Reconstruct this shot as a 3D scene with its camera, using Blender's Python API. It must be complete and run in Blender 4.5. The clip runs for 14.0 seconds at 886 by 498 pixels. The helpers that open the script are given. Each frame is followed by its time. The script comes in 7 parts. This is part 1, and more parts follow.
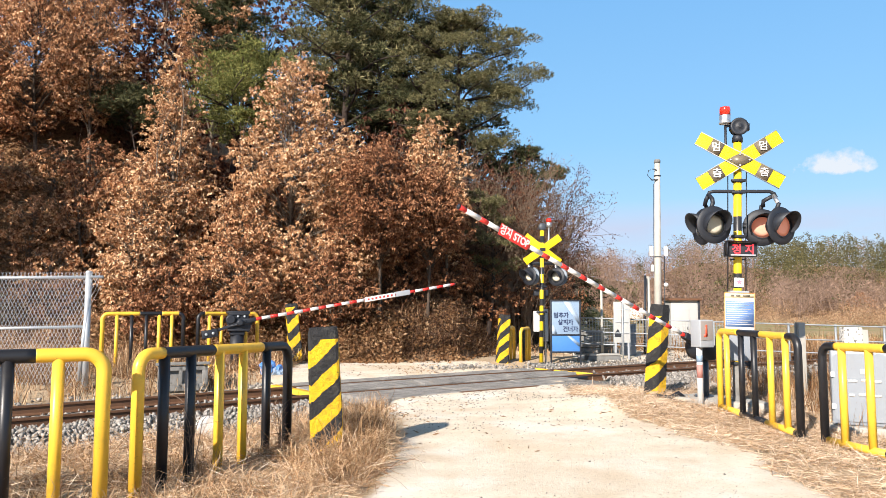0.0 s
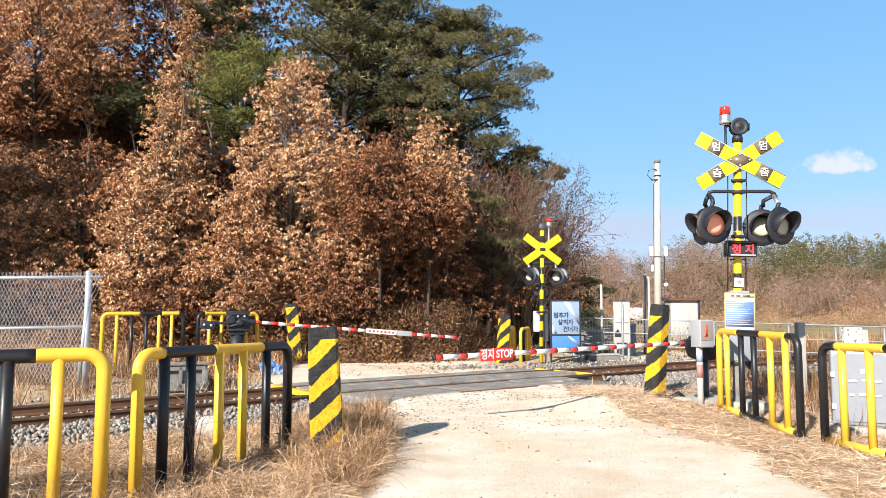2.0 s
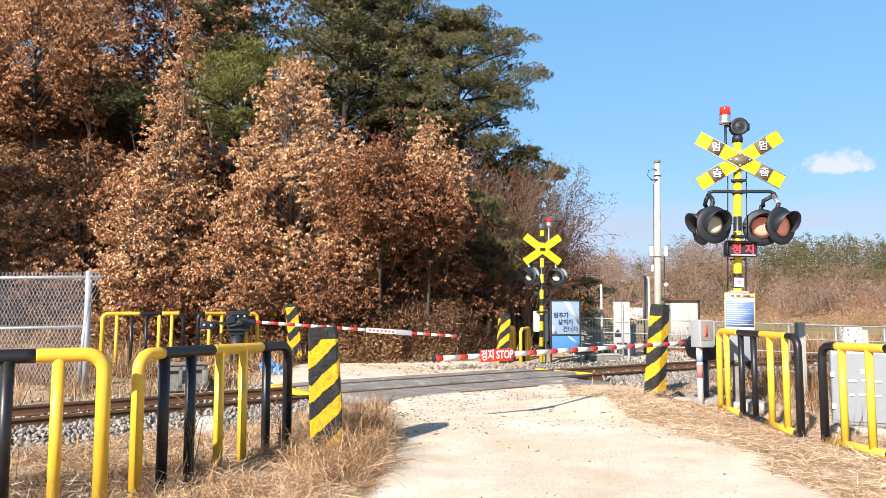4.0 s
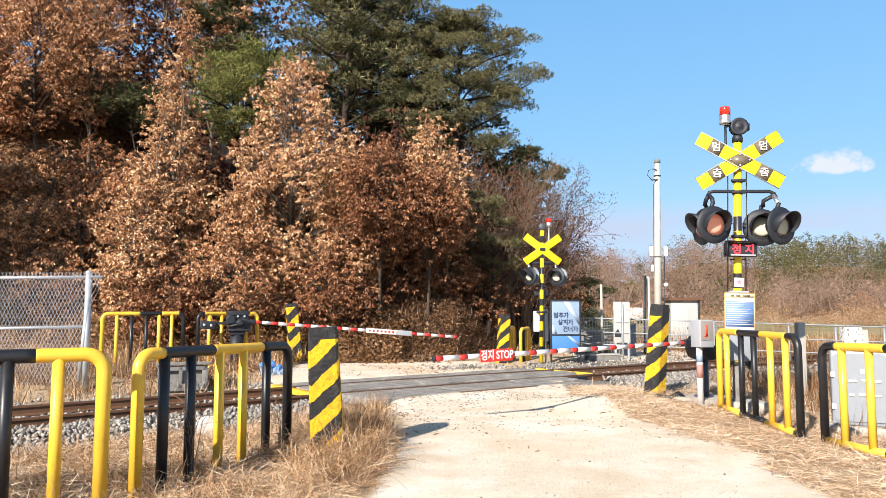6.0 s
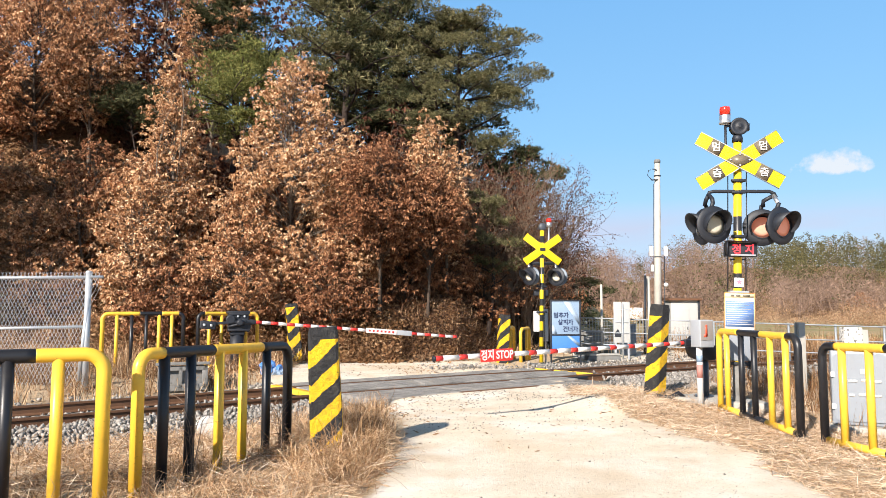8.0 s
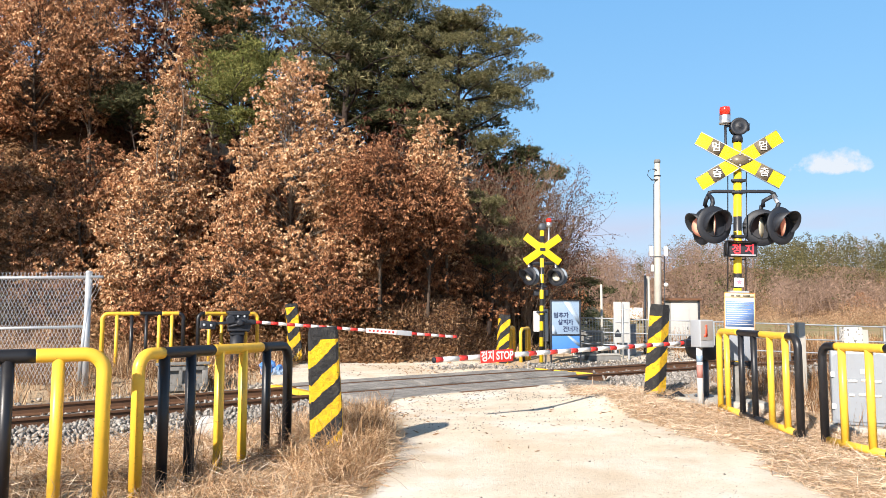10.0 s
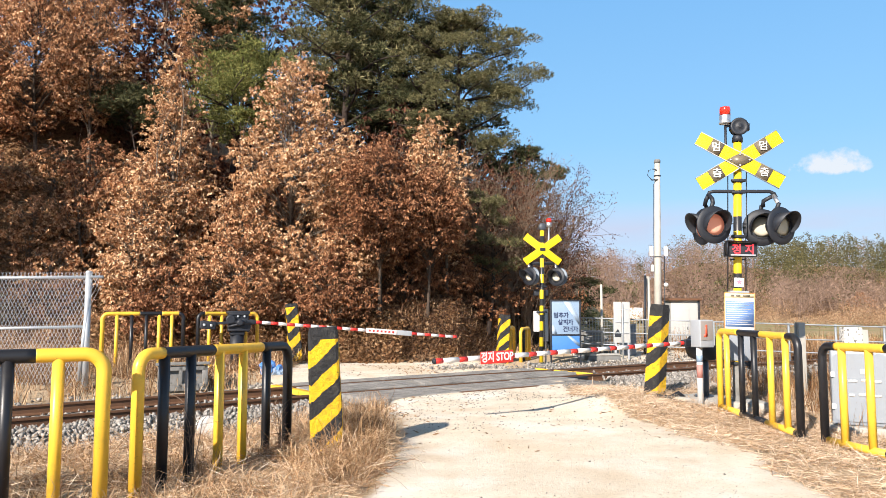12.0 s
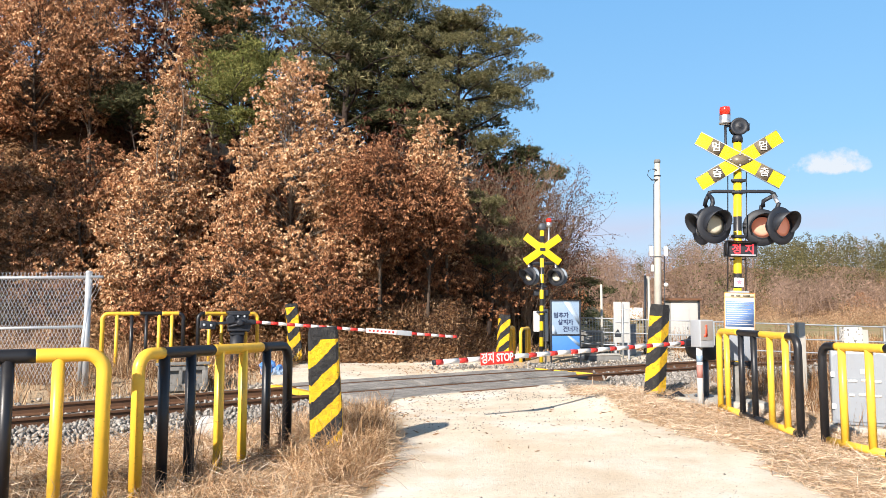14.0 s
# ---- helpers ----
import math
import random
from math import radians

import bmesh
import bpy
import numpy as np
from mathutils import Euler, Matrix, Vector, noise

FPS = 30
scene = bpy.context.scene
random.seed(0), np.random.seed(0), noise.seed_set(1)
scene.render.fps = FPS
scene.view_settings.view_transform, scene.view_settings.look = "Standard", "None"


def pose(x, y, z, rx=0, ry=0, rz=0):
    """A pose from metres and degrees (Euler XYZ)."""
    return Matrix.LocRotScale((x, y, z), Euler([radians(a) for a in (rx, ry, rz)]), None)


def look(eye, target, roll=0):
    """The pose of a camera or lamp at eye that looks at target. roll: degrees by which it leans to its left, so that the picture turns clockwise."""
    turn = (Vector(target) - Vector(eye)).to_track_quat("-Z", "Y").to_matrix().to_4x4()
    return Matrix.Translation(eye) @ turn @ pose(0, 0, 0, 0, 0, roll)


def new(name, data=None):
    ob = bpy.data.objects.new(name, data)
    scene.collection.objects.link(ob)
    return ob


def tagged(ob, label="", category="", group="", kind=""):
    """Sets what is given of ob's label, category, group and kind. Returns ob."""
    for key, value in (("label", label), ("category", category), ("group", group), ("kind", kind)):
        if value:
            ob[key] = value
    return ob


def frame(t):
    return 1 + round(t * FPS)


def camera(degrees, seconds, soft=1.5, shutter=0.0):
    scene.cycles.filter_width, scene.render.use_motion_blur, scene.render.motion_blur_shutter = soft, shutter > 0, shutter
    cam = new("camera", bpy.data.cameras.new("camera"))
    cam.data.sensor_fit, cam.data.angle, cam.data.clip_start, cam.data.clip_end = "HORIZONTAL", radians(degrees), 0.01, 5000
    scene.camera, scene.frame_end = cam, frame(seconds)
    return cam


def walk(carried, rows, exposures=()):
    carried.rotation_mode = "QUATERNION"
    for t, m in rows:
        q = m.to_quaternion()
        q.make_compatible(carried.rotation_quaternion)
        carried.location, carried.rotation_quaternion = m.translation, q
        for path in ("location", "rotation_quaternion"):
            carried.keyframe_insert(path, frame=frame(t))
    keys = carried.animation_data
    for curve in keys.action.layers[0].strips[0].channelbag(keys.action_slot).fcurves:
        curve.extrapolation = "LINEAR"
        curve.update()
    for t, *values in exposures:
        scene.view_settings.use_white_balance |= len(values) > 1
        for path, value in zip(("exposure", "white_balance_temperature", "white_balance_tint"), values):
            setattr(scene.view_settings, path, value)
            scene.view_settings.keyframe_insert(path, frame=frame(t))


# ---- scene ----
cam = camera(62.2, 14.0, soft=0.45)
EYE = pose(0, 0, 1.47, 94.79, 0, 0)
walk(cam, [(0.0, EYE), (14.0, EYE)], exposures=[(0.0, 0.85), (14.0, 0.85)])

# ---------------------------------------------------------------- light
SUN_FROM = Vector((-0.50, -0.86, 0.55)).normalized()      # towards the sun: behind, to the left
world = bpy.data.worlds.new("sky")
scene.world = world
world.use_nodes = True
wn, wl = world.node_tree.nodes, world.node_tree.links
sky = wn.new("ShaderNodeTexSky")
sky.sky_type, sky.sun_disc = "NISHITA", False
sky.sun_elevation = math.asin(SUN_FROM.z)
sky.sun_rotation = math.atan2(SUN_FROM.x, SUN_FROM.y)
sky.air_density, sky.dust_density, sky.ozone_density = 1.0, 0.05, 3.5
bg = wn["Background"]
bg.inputs["Strength"].default_value = 0.098
# thin bands of high cloud low over the horizon
tc = wn.new("ShaderNodeTexCoord")
mp = wn.new("ShaderNodeMapping")
mp.inputs["Scale"].default_value = (2.0, 2.0, 9.0)
nz = wn.new("ShaderNodeTexNoise")
nz.inputs["Scale"].default_value, nz.inputs["Detail"].default_value = 2.2, 6
rmp = wn.new("ShaderNodeMapRange")
rmp.inputs["From Min"].default_value, rmp.inputs["From Max"].default_value = 0.28, 0.62
sep = wn.new("ShaderNodeSeparateXYZ")
band = wn.new("ShaderNodeMapRange")
band.inputs["From Min"].default_value, band.inputs["From Max"].default_value = 0.145, 0.105
mul = wn.new("ShaderNodeMath")
mul.operation = "MULTIPLY"
mix = wn.new("ShaderNodeMix")
mix.data_type = "RGBA"
mix.inputs[7].default_value = (3.5, 4.0, 5.2, 1)
wl.new(tc.outputs["Generated"], mp.inputs["Vector"])
wl.new(mp.outputs["Vector"], nz.inputs["Vector"])
wl.new(nz.outputs["Fac"], rmp.inputs["Value"])
wl.new(tc.outputs["Generated"], sep.inputs["Vector"])
wl.new(sep.outputs["Z"], band.inputs["Value"])
wl.new(rmp.outputs["Result"], mul.inputs[0])
wl.new(band.outputs["Result"], mul.inputs[1])
wl.new(mul.outputs[0], mix.inputs[0])
# clear-day gradient laid over the physical sky
grade = wn.new("ShaderNodeValToRGB")
stops = [(0.0, (0.50, 0.72, 0.93)), (0.10, (0.43, 0.69, 0.96)), (0.22, (0.30, 0.635, 1.0)), (0.42, (0.22, 0.55, 1.0)), (0.66, (0.185, 0.255, 0.36)), (1.0, (0.11, 0.14, 0.185))]
while len(grade.color_ramp.elements) < len(stops):
    grade.color_ramp.elements.new(0.5)
for el, (at, c) in zip(grade.color_ramp.elements, stops):
    el.position, el.color = at, (*c, 1)
lift = wn.new("ShaderNodeVectorMath")
lift.operation = "SCALE"
lift.inputs["Scale"].default_value = 5.6
tint = wn.new("ShaderNodeMix")
tint.data_type = "RGBA"
tint.inputs[0].default_value = 0.8
wl.new(sky.outputs["Color"], tint.inputs[6])
wl.new(sep.outputs["Z"], grade.inputs["Fac"])
wl.new(grade.outputs["Color"], lift.inputs[0])
wl.new(lift.outputs["Vector"], tint.inputs[7])
wl.new(tint.outputs[2], mix.inputs[6])
wl.new(mix.outputs[2], bg.inputs["Color"])

sun = new("sun", bpy.data.lights.new("sun", "SUN"))
sun.data.energy, sun.data.angle, sun.data.color = 5.0, radians(0.53), (1.0, 0.905, 0.80)
sun.matrix_world = look(SUN_FROM * 50, (0, 0, 0))


# ---------------------------------------------------------------- materials
class Nodes:
    """A short way to write a node material."""

    def __init__(self, name, rough=0.6, metal=0.0, spec=0.5):
        self.m = bpy.data.materials.new(name)
        self.m.use_nodes = True
        self.t = self.m.node_tree
        self.p = self.t.nodes["Principled BSDF"]
        self.p.inputs["Roughness"].default_value = rough
        self.p.inputs["Metallic"].default_value = metal
        self.p.inputs["Specular IOR Level"].default_value = spec
        self.where = self.t.nodes.new("ShaderNodeTexCoord").outputs["Object"]

    def link(self, a, b):
        self.t.links.new(a, b)

    def noise(self, scale, detail=4, rough=0.6, vector=None, stretch=None):
        n = self.t.nodes.new("ShaderNodeTexNoise")
        n.inputs["Scale"].default_value, n.inputs["Detail"].default_value = scale, detail
        n.inputs["Roughness"].default_value = rough
        v = vector or self.where
        if stretch:
            q = self.t.nodes.new("ShaderNodeMapping")
            q.inputs["Scale"].default_value = stretch
            self.link(v, q.inputs["Vector"])
            v = q.outputs["Vector"]
        self.link(v, n.inputs["Vector"])
        return n.outputs["Fac"]

    def ramp(self, fac, stops):
        r = self.t.nodes.new("ShaderNodeValToRGB")
        e = r.color_ramp.elements
        while len(e) < len(stops):
            e.new(0.5)
        for k, (at, c) in zip(e, stops):
            k.position, k.color = at, (*c, 1)
        self.link(fac, r.inputs["Fac"])
        return r.outputs["Color"]

    def math(self, op, a, b=0.0):
        n = self.t.nodes.new("ShaderNodeMath")
        n.operation = op
        for i, v in enumerate((a, b)):
            if isinstance(v, (int, float)):
                n.inputs[i].default_value = v
            else:
                self.link(v, n.inputs[i])
        return n.outputs[0]

    def span(self, v, a, b):
        n = self.t.nodes.new("ShaderNodeMapRange")
        n.inputs["From Min"].default_value, n.inputs["From Max"].default_value = a, b
        self.link(v, n.inputs["Value"])
        return n.outputs["Result"]

    def mix(self, fac, a, b, kind="MIX"):
        n = self.t.nodes.new("ShaderNodeMix")
        n.data_type, n.blend_type = "RGBA", kind
        for i, v in ((0, fac), (6, a), (7, b)):
            if isinstance(v, tuple):
                n.inputs[i].default_value = (*v, 1)
            elif isinstance(v, (int, float)):
                n.inputs[i].default_value = v
            else:
                self.link(v, n.inputs[i])
        return n.outputs[2]

    def color(self, c):
        if isinstance(c, tuple):
            self.p.inputs["Base Color"].default_value = (*c, 1)
        else:
            self.link(c, self.p.inputs["Base Color"])
        return self

    def bump(self, h, strength=0.3, dist=0.01):
        b = self.t.nodes.new("ShaderNodeBump")
        b.inputs["Strength"].default_value, b.inputs["Distance"].default_value = strength, dist
        self.link(h, b.inputs["Height"])
        self.link(b.outputs["Normal"], self.p.inputs["Normal"])
        return self

    def axes(self):
        n = self.t.nodes.new("ShaderNodeSeparateXYZ")
        self.link(self.where, n.inputs[0])
        return n.outputs

    def island(self):
        return self.t.nodes.new("ShaderNodeNewGeometry").outputs["Random Per Island"]

    def each(self):
        return self.t.nodes.new("ShaderNodeObjectInfo").outputs["Random"]


def paint(name, c, dirt=(0.16, 0.12, 0.08), rough=0.38, wear=0.35):
    n = Nodes(name, rough)
    stain = n.span(n.noise(3.5, 6, 0.7), 0.52, 0.8)
    chip = n.span(n.noise(38, 3, 0.6), 0.66, 0.72)
    base = n.mix(n.noise(9, 3), tuple(v * 0.88 for v in c), c)
    base = n.mix(n.math("MULTIPLY", stain, wear), base, dirt)
    n.color(n.mix(n.math("MULTIPLY", chip, wear), base, tuple(v * 0.5 for v in dirt)))
    return n.bump(n.noise(60, 3), 0.12, 0.004).m


def metal(name, c, rough=0.45, metallic=0.8):
    n = Nodes(name, rough, metallic)
    n.color(n.mix(n.noise(6, 6, 0.7), tuple(v * 0.7 for v in c), c))
    n.link(n.span(n.noise(14, 4), -0.6, 1.6), n.p.inputs["Roughness"])
    return n.bump(n.noise(80, 2), 0.08, 0.003).m


def glow(name, c, power):
    n = Nodes(name, 0.5)
    n.color(c)
    n.p.inputs["Emission Color"].default_value = (*c, 1)
    n.p.inputs["Emission Strength"].default_value = power
    return n.m


YELLOW = paint("yellow_paint", (0.89, 0.535, 0.052), wear=0.45)
BLACK = paint("black_paint", (0.013, 0.0135, 0.017), (0.08, 0.068, 0.05), 0.40)
SIGN_YELLOW = paint("yellow_sheeting", (0.91, 0.65, 0.01), rough=0.3, wear=0.12)
SIGN_GREY = paint("grey_sheeting", (0.17, 0.14, 0.10), rough=0.4, wear=0.15)
ORANGE = paint("orange_ink", (0.80, 0.36, 0.12), rough=0.5, wear=0.1)
CREAM = paint("cream_sheet", (0.82, 0.70, 0.46), (0.6, 0.45, 0.2), 0.5, 0.2)
DARK = paint("dark_steel", (0.015, 0.018, 0.026), (0.07, 0.065, 0.06), 0.55, 0.25)
WHITE = paint("white_paint", (0.70, 0.69, 0.67), (0.35, 0.30, 0.24), 0.4, 0.25)
RED = paint("red_paint", (0.66, 0.035, 0.028), (0.2, 0.06, 0.05), 0.4, 0.2)
PALE_GREY = paint("pale_grey_paint", (0.36, 0.38, 0.41), (0.25, 0.23, 0.2), 0.4, 0.2)
NOTICE_BLUE = paint("notice_blue", (0.17, 0.30, 0.62), (0.3, 0.4, 0.6), 0.6, 0.15)
CABINET_GREY = paint("cabinet_grey_paint", (0.27, 0.295, 0.33), (0.22, 0.2, 0.18), 0.45, 0.25)
PINK = paint("pink_ink", (0.72, 0.22, 0.30), rough=0.5, wear=0.05)
BLUE = paint("blue_paint", (0.07, 0.22, 0.55), (0.2, 0.25, 0.3), 0.4, 0.2)
PALE_BLUE = paint("pale_blue_sheet", (0.25, 0.345, 0.475), (0.42, 0.48, 0.56), 0.5, 0.3)
NAVY = paint("navy_ink", (0.02, 0.035, 0.10), rough=0.5, wear=0.05)
DARK_SLATE = paint("dark_slate_steel", (0.06, 0.07, 0.085), (0.12, 0.11, 0.1), 0.5, 0.3)
TAUPE = paint("taupe_panel", (0.30, 0.265, 0.245), (0.2, 0.18, 0.16), 0.5, 0.25)
ORANGE_RED = paint("orange_red_paint", (0.80, 0.10, 0.045), rough=0.5, wear=0.1)
FADED_RED = paint("faded_red_tape", (0.46, 0.21, 0.18), (0.4, 0.3, 0.27), 0.6, 0.4)
SLATE = paint("slate_steel", (0.17, 0.205, 0.25), (0.2, 0.2, 0.2), 0.5, 0.3)
ZINC = metal("galvanised_steel", (0.62, 0.65, 0.68), 0.5, 0.55)
WIRE = metal("bright_zinc_wire", (0.74, 0.755, 0.77), 0.5, 0.15)
DULL_ZINC = metal("dull_galvanised_steel", (0.36, 0.385, 0.41), 0.6, 0.35)
CHROME = metal("bright_metal", (0.75, 0.76, 0.78), 0.25, 0.95)
LENS = Nodes("clear_lens", 0.55, 0, 0.2)
LENS.color(LENS.mix(LENS.noise(60, 2), (0.50, 0.46, 0.36), (0.60, 0.56, 0.45)))
LENS = LENS.m
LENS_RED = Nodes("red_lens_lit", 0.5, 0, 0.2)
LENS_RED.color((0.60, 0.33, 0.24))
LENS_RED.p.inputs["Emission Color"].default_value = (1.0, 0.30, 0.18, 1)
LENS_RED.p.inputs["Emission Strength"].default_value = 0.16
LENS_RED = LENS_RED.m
LED = glow("red_leds", (1.0, 0.03, 0.04), 1.6)
BEACON = Nodes("red_beacon", 0.2)
BEACON.color((0.72, 0.03, 0.015))
BEACON.p.inputs["Coat Weight"].default_value = 0.6
BEACON = BEACON.m


def banded(name, period, low, phase=0.0, full=50.0):
    """Yellow and black rings up a mast."""
    n = Nodes(name, 0.36)
    z = n.axes()["Z"]
    on = n.math("GREATER_THAN", n.math("MODULO", n.math("ADD", z, phase + 10 * period), period), low)
    on = n.math("MAXIMUM", on, n.math("GREATER_THAN", z, full))
    y = n.mix(n.span(n.noise(7, 5, 0.7), 0.5, 0.85), (0.86, 0.60, 0.02), (0.5, 0.34, 0.06))
    n.color(n.mix(on, (0.025, 0.026, 0.03), y))
    return n.bump(n.noise(50, 3), 0.1, 0.004).m


def diagonal(name, period=0.36, slope=1.0, phase=0.0, top=1.3, turn="ADD"):
    """Rough concrete with slanting yellow and black stripes and a black cap."""
    n = Nodes(name, 0.7, 0, 0.3)
    a = n.axes()
    u = n.math("MULTIPLY", n.math(turn, a["X"], a["Y"]), -slope)
    wob = n.math("MULTIPLY", n.noise(9, 4, 0.65), 0.085)
    f = n.math("ADD", n.math("ADD", n.math("ADD", a["Z"], u), wob), phase + 10 * period)
    on = n.math("GREATER_THAN", n.math("MODULO", f, period), period * 0.5)
    on = n.math("MULTIPLY", on, n.math("LESS_THAN", a["Z"], top))
    y = n.mix(n.span(n.noise(11, 6, 0.75), 0.5, 0.72), (0.90, 0.54, 0.022), (0.46, 0.26, 0.03))
    y = n.mix(n.span(n.noise(26, 4, 0.7), 0.62, 0.70), y, (0.06, 0.05, 0.035))
    k = n.mix(n.span(n.noise(9, 5, 0.7), 0.5, 0.8), (0.03, 0.03, 0.032), (0.085, 0.08, 0.07))
    n.color(n.mix(on, k, y))
    return n.bump(n.noise(30, 5, 0.7), 1.0, 0.045).m


def stone(name, c1, c2, scale=6, bump=0.5, dist=0.01, island=False, each=False):
    n = Nodes(name, 0.88, 0, 0.25)
    base = n.mix(n.span(n.noise(scale, 8, 0.7), 0.3, 0.7), c1, c2)
    if island or each:
        rnd = n.each() if each else n.island()
        base = n.mix(1.0, base, n.ramp(rnd, [(0.0, (0.55, 0.52, 0.5)), (0.5, (1, 0.97, 0.93)), (1.0, (1.35, 1.3, 1.25))]), "MULTIPLY")
    n.color(base)
    return n.bump(n.noise(scale * 7, 6, 0.7), bump, dist).m


CONCRETE = stone("concrete", (0.34, 0.32, 0.29), (0.47, 0.45, 0.41), 3)
OLD_CONCRETE = stone("old_grey_concrete", (0.13, 0.128, 0.12), (0.25, 0.245, 0.235), 4)
POLE_CONCRETE = stone("pale_pole_concrete", (0.40, 0.375, 0.33), (0.53, 0.50, 0.445), 2.5, 0.3)
BALLAST = stone("ballast_stone", (0.19, 0.178, 0.165), (0.42, 0.40, 0.375), 11, 0.4, 0.005, island=True)
BALLAST_PIECE = stone("ballast_stone_single", (0.19, 0.178, 0.165), (0.42, 0.40, 0.375), 11, 0.4, 0.005, each=True)
DARK_PEBBLE = stone("dark_pebble", (0.07, 0.065, 0.06), (0.20, 0.185, 0.165), 11, 0.3, 0.004, island=True)
BOULDER = stone("pale_boulder", (0.55, 0.53, 0.50), (0.78, 0.76, 0.72), 4, 0.8, 0.02)


def planked(name):
    n = Nodes(name, 0.92, 0, 0.12)
    g = n.noise(5, 8, 0.7, stretch=(0.35, 4, 1))
    c = n.mix(n.span(g, 0.3, 0.7), (0.10, 0.094, 0.088), (0.40, 0.38, 0.355))
    c = n.mix(n.span(n.noise(24, 5, 0.75), 0.58, 0.68), c, (0.06, 0.055, 0.05))
    n.color(n.mix(n.span(n.noise(1.3, 5), 0.5, 0.8), c, (0.47, 0.42, 0.36)))
    return n.bump(g, 0.5, 0.01).m


PLANK = planked("worn_crossing_panel")


def rusty(name):
    n = Nodes(name, 0.75, 0.25, 0.3)
    n.color(n.mix(n.noise(9, 6, 0.7), (0.085, 0.042, 0.024), (0.22, 0.115, 0.065)))
    return n.bump(n.noise(60, 4), 0.3, 0.004).m


RUST = rusty("rusty_rail_steel")
RAIL_TOP = metal("worn_rail_head", (0.09, 0.066, 0.054), 0.5, 0.3)


def leafy(name, stops, rough=0.6, thin=0.35, patch=0.55, deep=(0.70, 0.65, 0.60)):
    """Leaves or blades, each its own tint."""
    n = Nodes(name, rough, 0, 0.08)
    c = n.ramp(n.island(), stops)
    c = n.mix(n.span(n.noise(patch, 4), 0.35, 0.65), c, n.mix(1.0, c, deep, "MULTIPLY"))
    n.color(c)
    tr = n.t.nodes.new("ShaderNodeBsdfTranslucent")
    n.link(c, tr.inputs["Color"])
    ms = n.t.nodes.new("ShaderNodeMixShader")
    ms.inputs[0].default_value = thin
    n.link(n.p.outputs[0], ms.inputs[1])
    n.link(tr.outputs[0], ms.inputs[2])
    n.link(ms.outputs[0], n.t.nodes["Material Output"].inputs["Surface"])
    return n.m


GOLD_LEAF = leafy("golden_oak_leaf", [(0.0, (0.265, 0.124, 0.0593)), (0.3, (0.51, 0.277, 0.14)), (0.75, (0.794, 0.506, 0.292)), (1.0, (0.96, 0.736, 0.504))], thin=0.12)
OAK_LEAF = leafy("dry_oak_leaf", [(0.0, (0.184, 0.0773, 0.0381)), (0.3, (0.421, 0.205, 0.104)), (0.75, (0.67, 0.386, 0.21)), (1.0, (0.886, 0.607, 0.381))], rough=0.6, thin=0.12)
# dark russet leaf that also carries the shade behind the front trees
DARK_LEAF = leafy("withered_shade_leaf", [(0.0, (0.05, 0.0206, 0.0149)), (0.6, (0.14, 0.0618, 0.0391)), (1.0, (0.28, 0.139, 0.0862))], thin=0.15)
RED_LEAF = leafy("dark_russet_leaf", [(0.0, (0.108, 0.046, 0.0279)), (0.5, (0.302, 0.138, 0.0698)), (1.0, (0.562, 0.3, 0.165))], thin=0.12)
# deep: clump-sized darker patches that paint shade between the needle pads
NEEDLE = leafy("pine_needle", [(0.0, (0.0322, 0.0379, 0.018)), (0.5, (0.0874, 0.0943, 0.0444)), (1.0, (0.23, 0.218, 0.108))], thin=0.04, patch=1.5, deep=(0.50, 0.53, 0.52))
# lighter, warmer copy of the needle: sunlight put into its colour
NEEDLE_SUNLIT = leafy("sunlit_pine_needle", [(0.0, (0.07, 0.068, 0.032)), (0.5, (0.18, 0.167, 0.078)), (1.0, (0.38, 0.33, 0.175))], thin=0.04, patch=1.5, deep=(0.50, 0.53, 0.52))
NEEDLE_FRESH = leafy("fresh_pine_needle", [(0.0, (0.105, 0.116, 0.0348)), (0.5, (0.225, 0.234, 0.0696)), (1.0, (0.435, 0.412, 0.145))], thin=0.06, patch=1.5, deep=(0.50, 0.53, 0.52))
STRAW = leafy("dry_grass_blade", [(0.0, (0.20, 0.108, 0.0541)), (0.35, (0.47, 0.294, 0.161)), (0.75, (0.70, 0.487, 0.302)), (1.0, (0.87, 0.675, 0.473))], thin=0.12)
BLEACHED = leafy("bleached_straw", [(0.0, (0.34, 0.22, 0.132)), (0.35, (0.58, 0.421, 0.281)), (0.75, (0.80, 0.632, 0.469)), (1.0, (0.92, 0.803, 0.675))], thin=0.12)
GRASS = leafy("green_grass_blade", [(0.0, (0.10, 0.13, 0.03)), (1.0, (0.24, 0.25, 0.08))])
LITTER = leafy("fallen_leaf", [(0.0, (0.13, 0.0675, 0.0364)), (0.4, (0.30, 0.164, 0.0832)), (0.8, (0.46, 0.28, 0.146)), (1.0, (0.58, 0.405, 0.25))])
# litter darkened in its colour to stand for the shade under the trees
SHADE_LITTER = leafy("shaded_fallen_leaf", [(0.0, (0.05, 0.028, 0.019)), (0.5, (0.125, 0.07, 0.045)), (1.0, (0.26, 0.155, 0.095))], thin=0.05)
FAR_BARE = leafy("far_bare_wood", [(0.0, (0.262, 0.182, 0.143)), (0.5, (0.353, 0.244, 0.187)), (1.0, (0.445, 0.303, 0.22))], thin=0.1, patch=0.17, deep=(0.50, 0.49, 0.48))
FAR_BRUSH = leafy("far_brush", [(0.0, (0.34, 0.205, 0.12)), (0.5, (0.45, 0.295, 0.18)), (1.0, (0.55, 0.385, 0.245))], thin=0.1, patch=0.25, deep=(0.55, 0.52, 0.50))
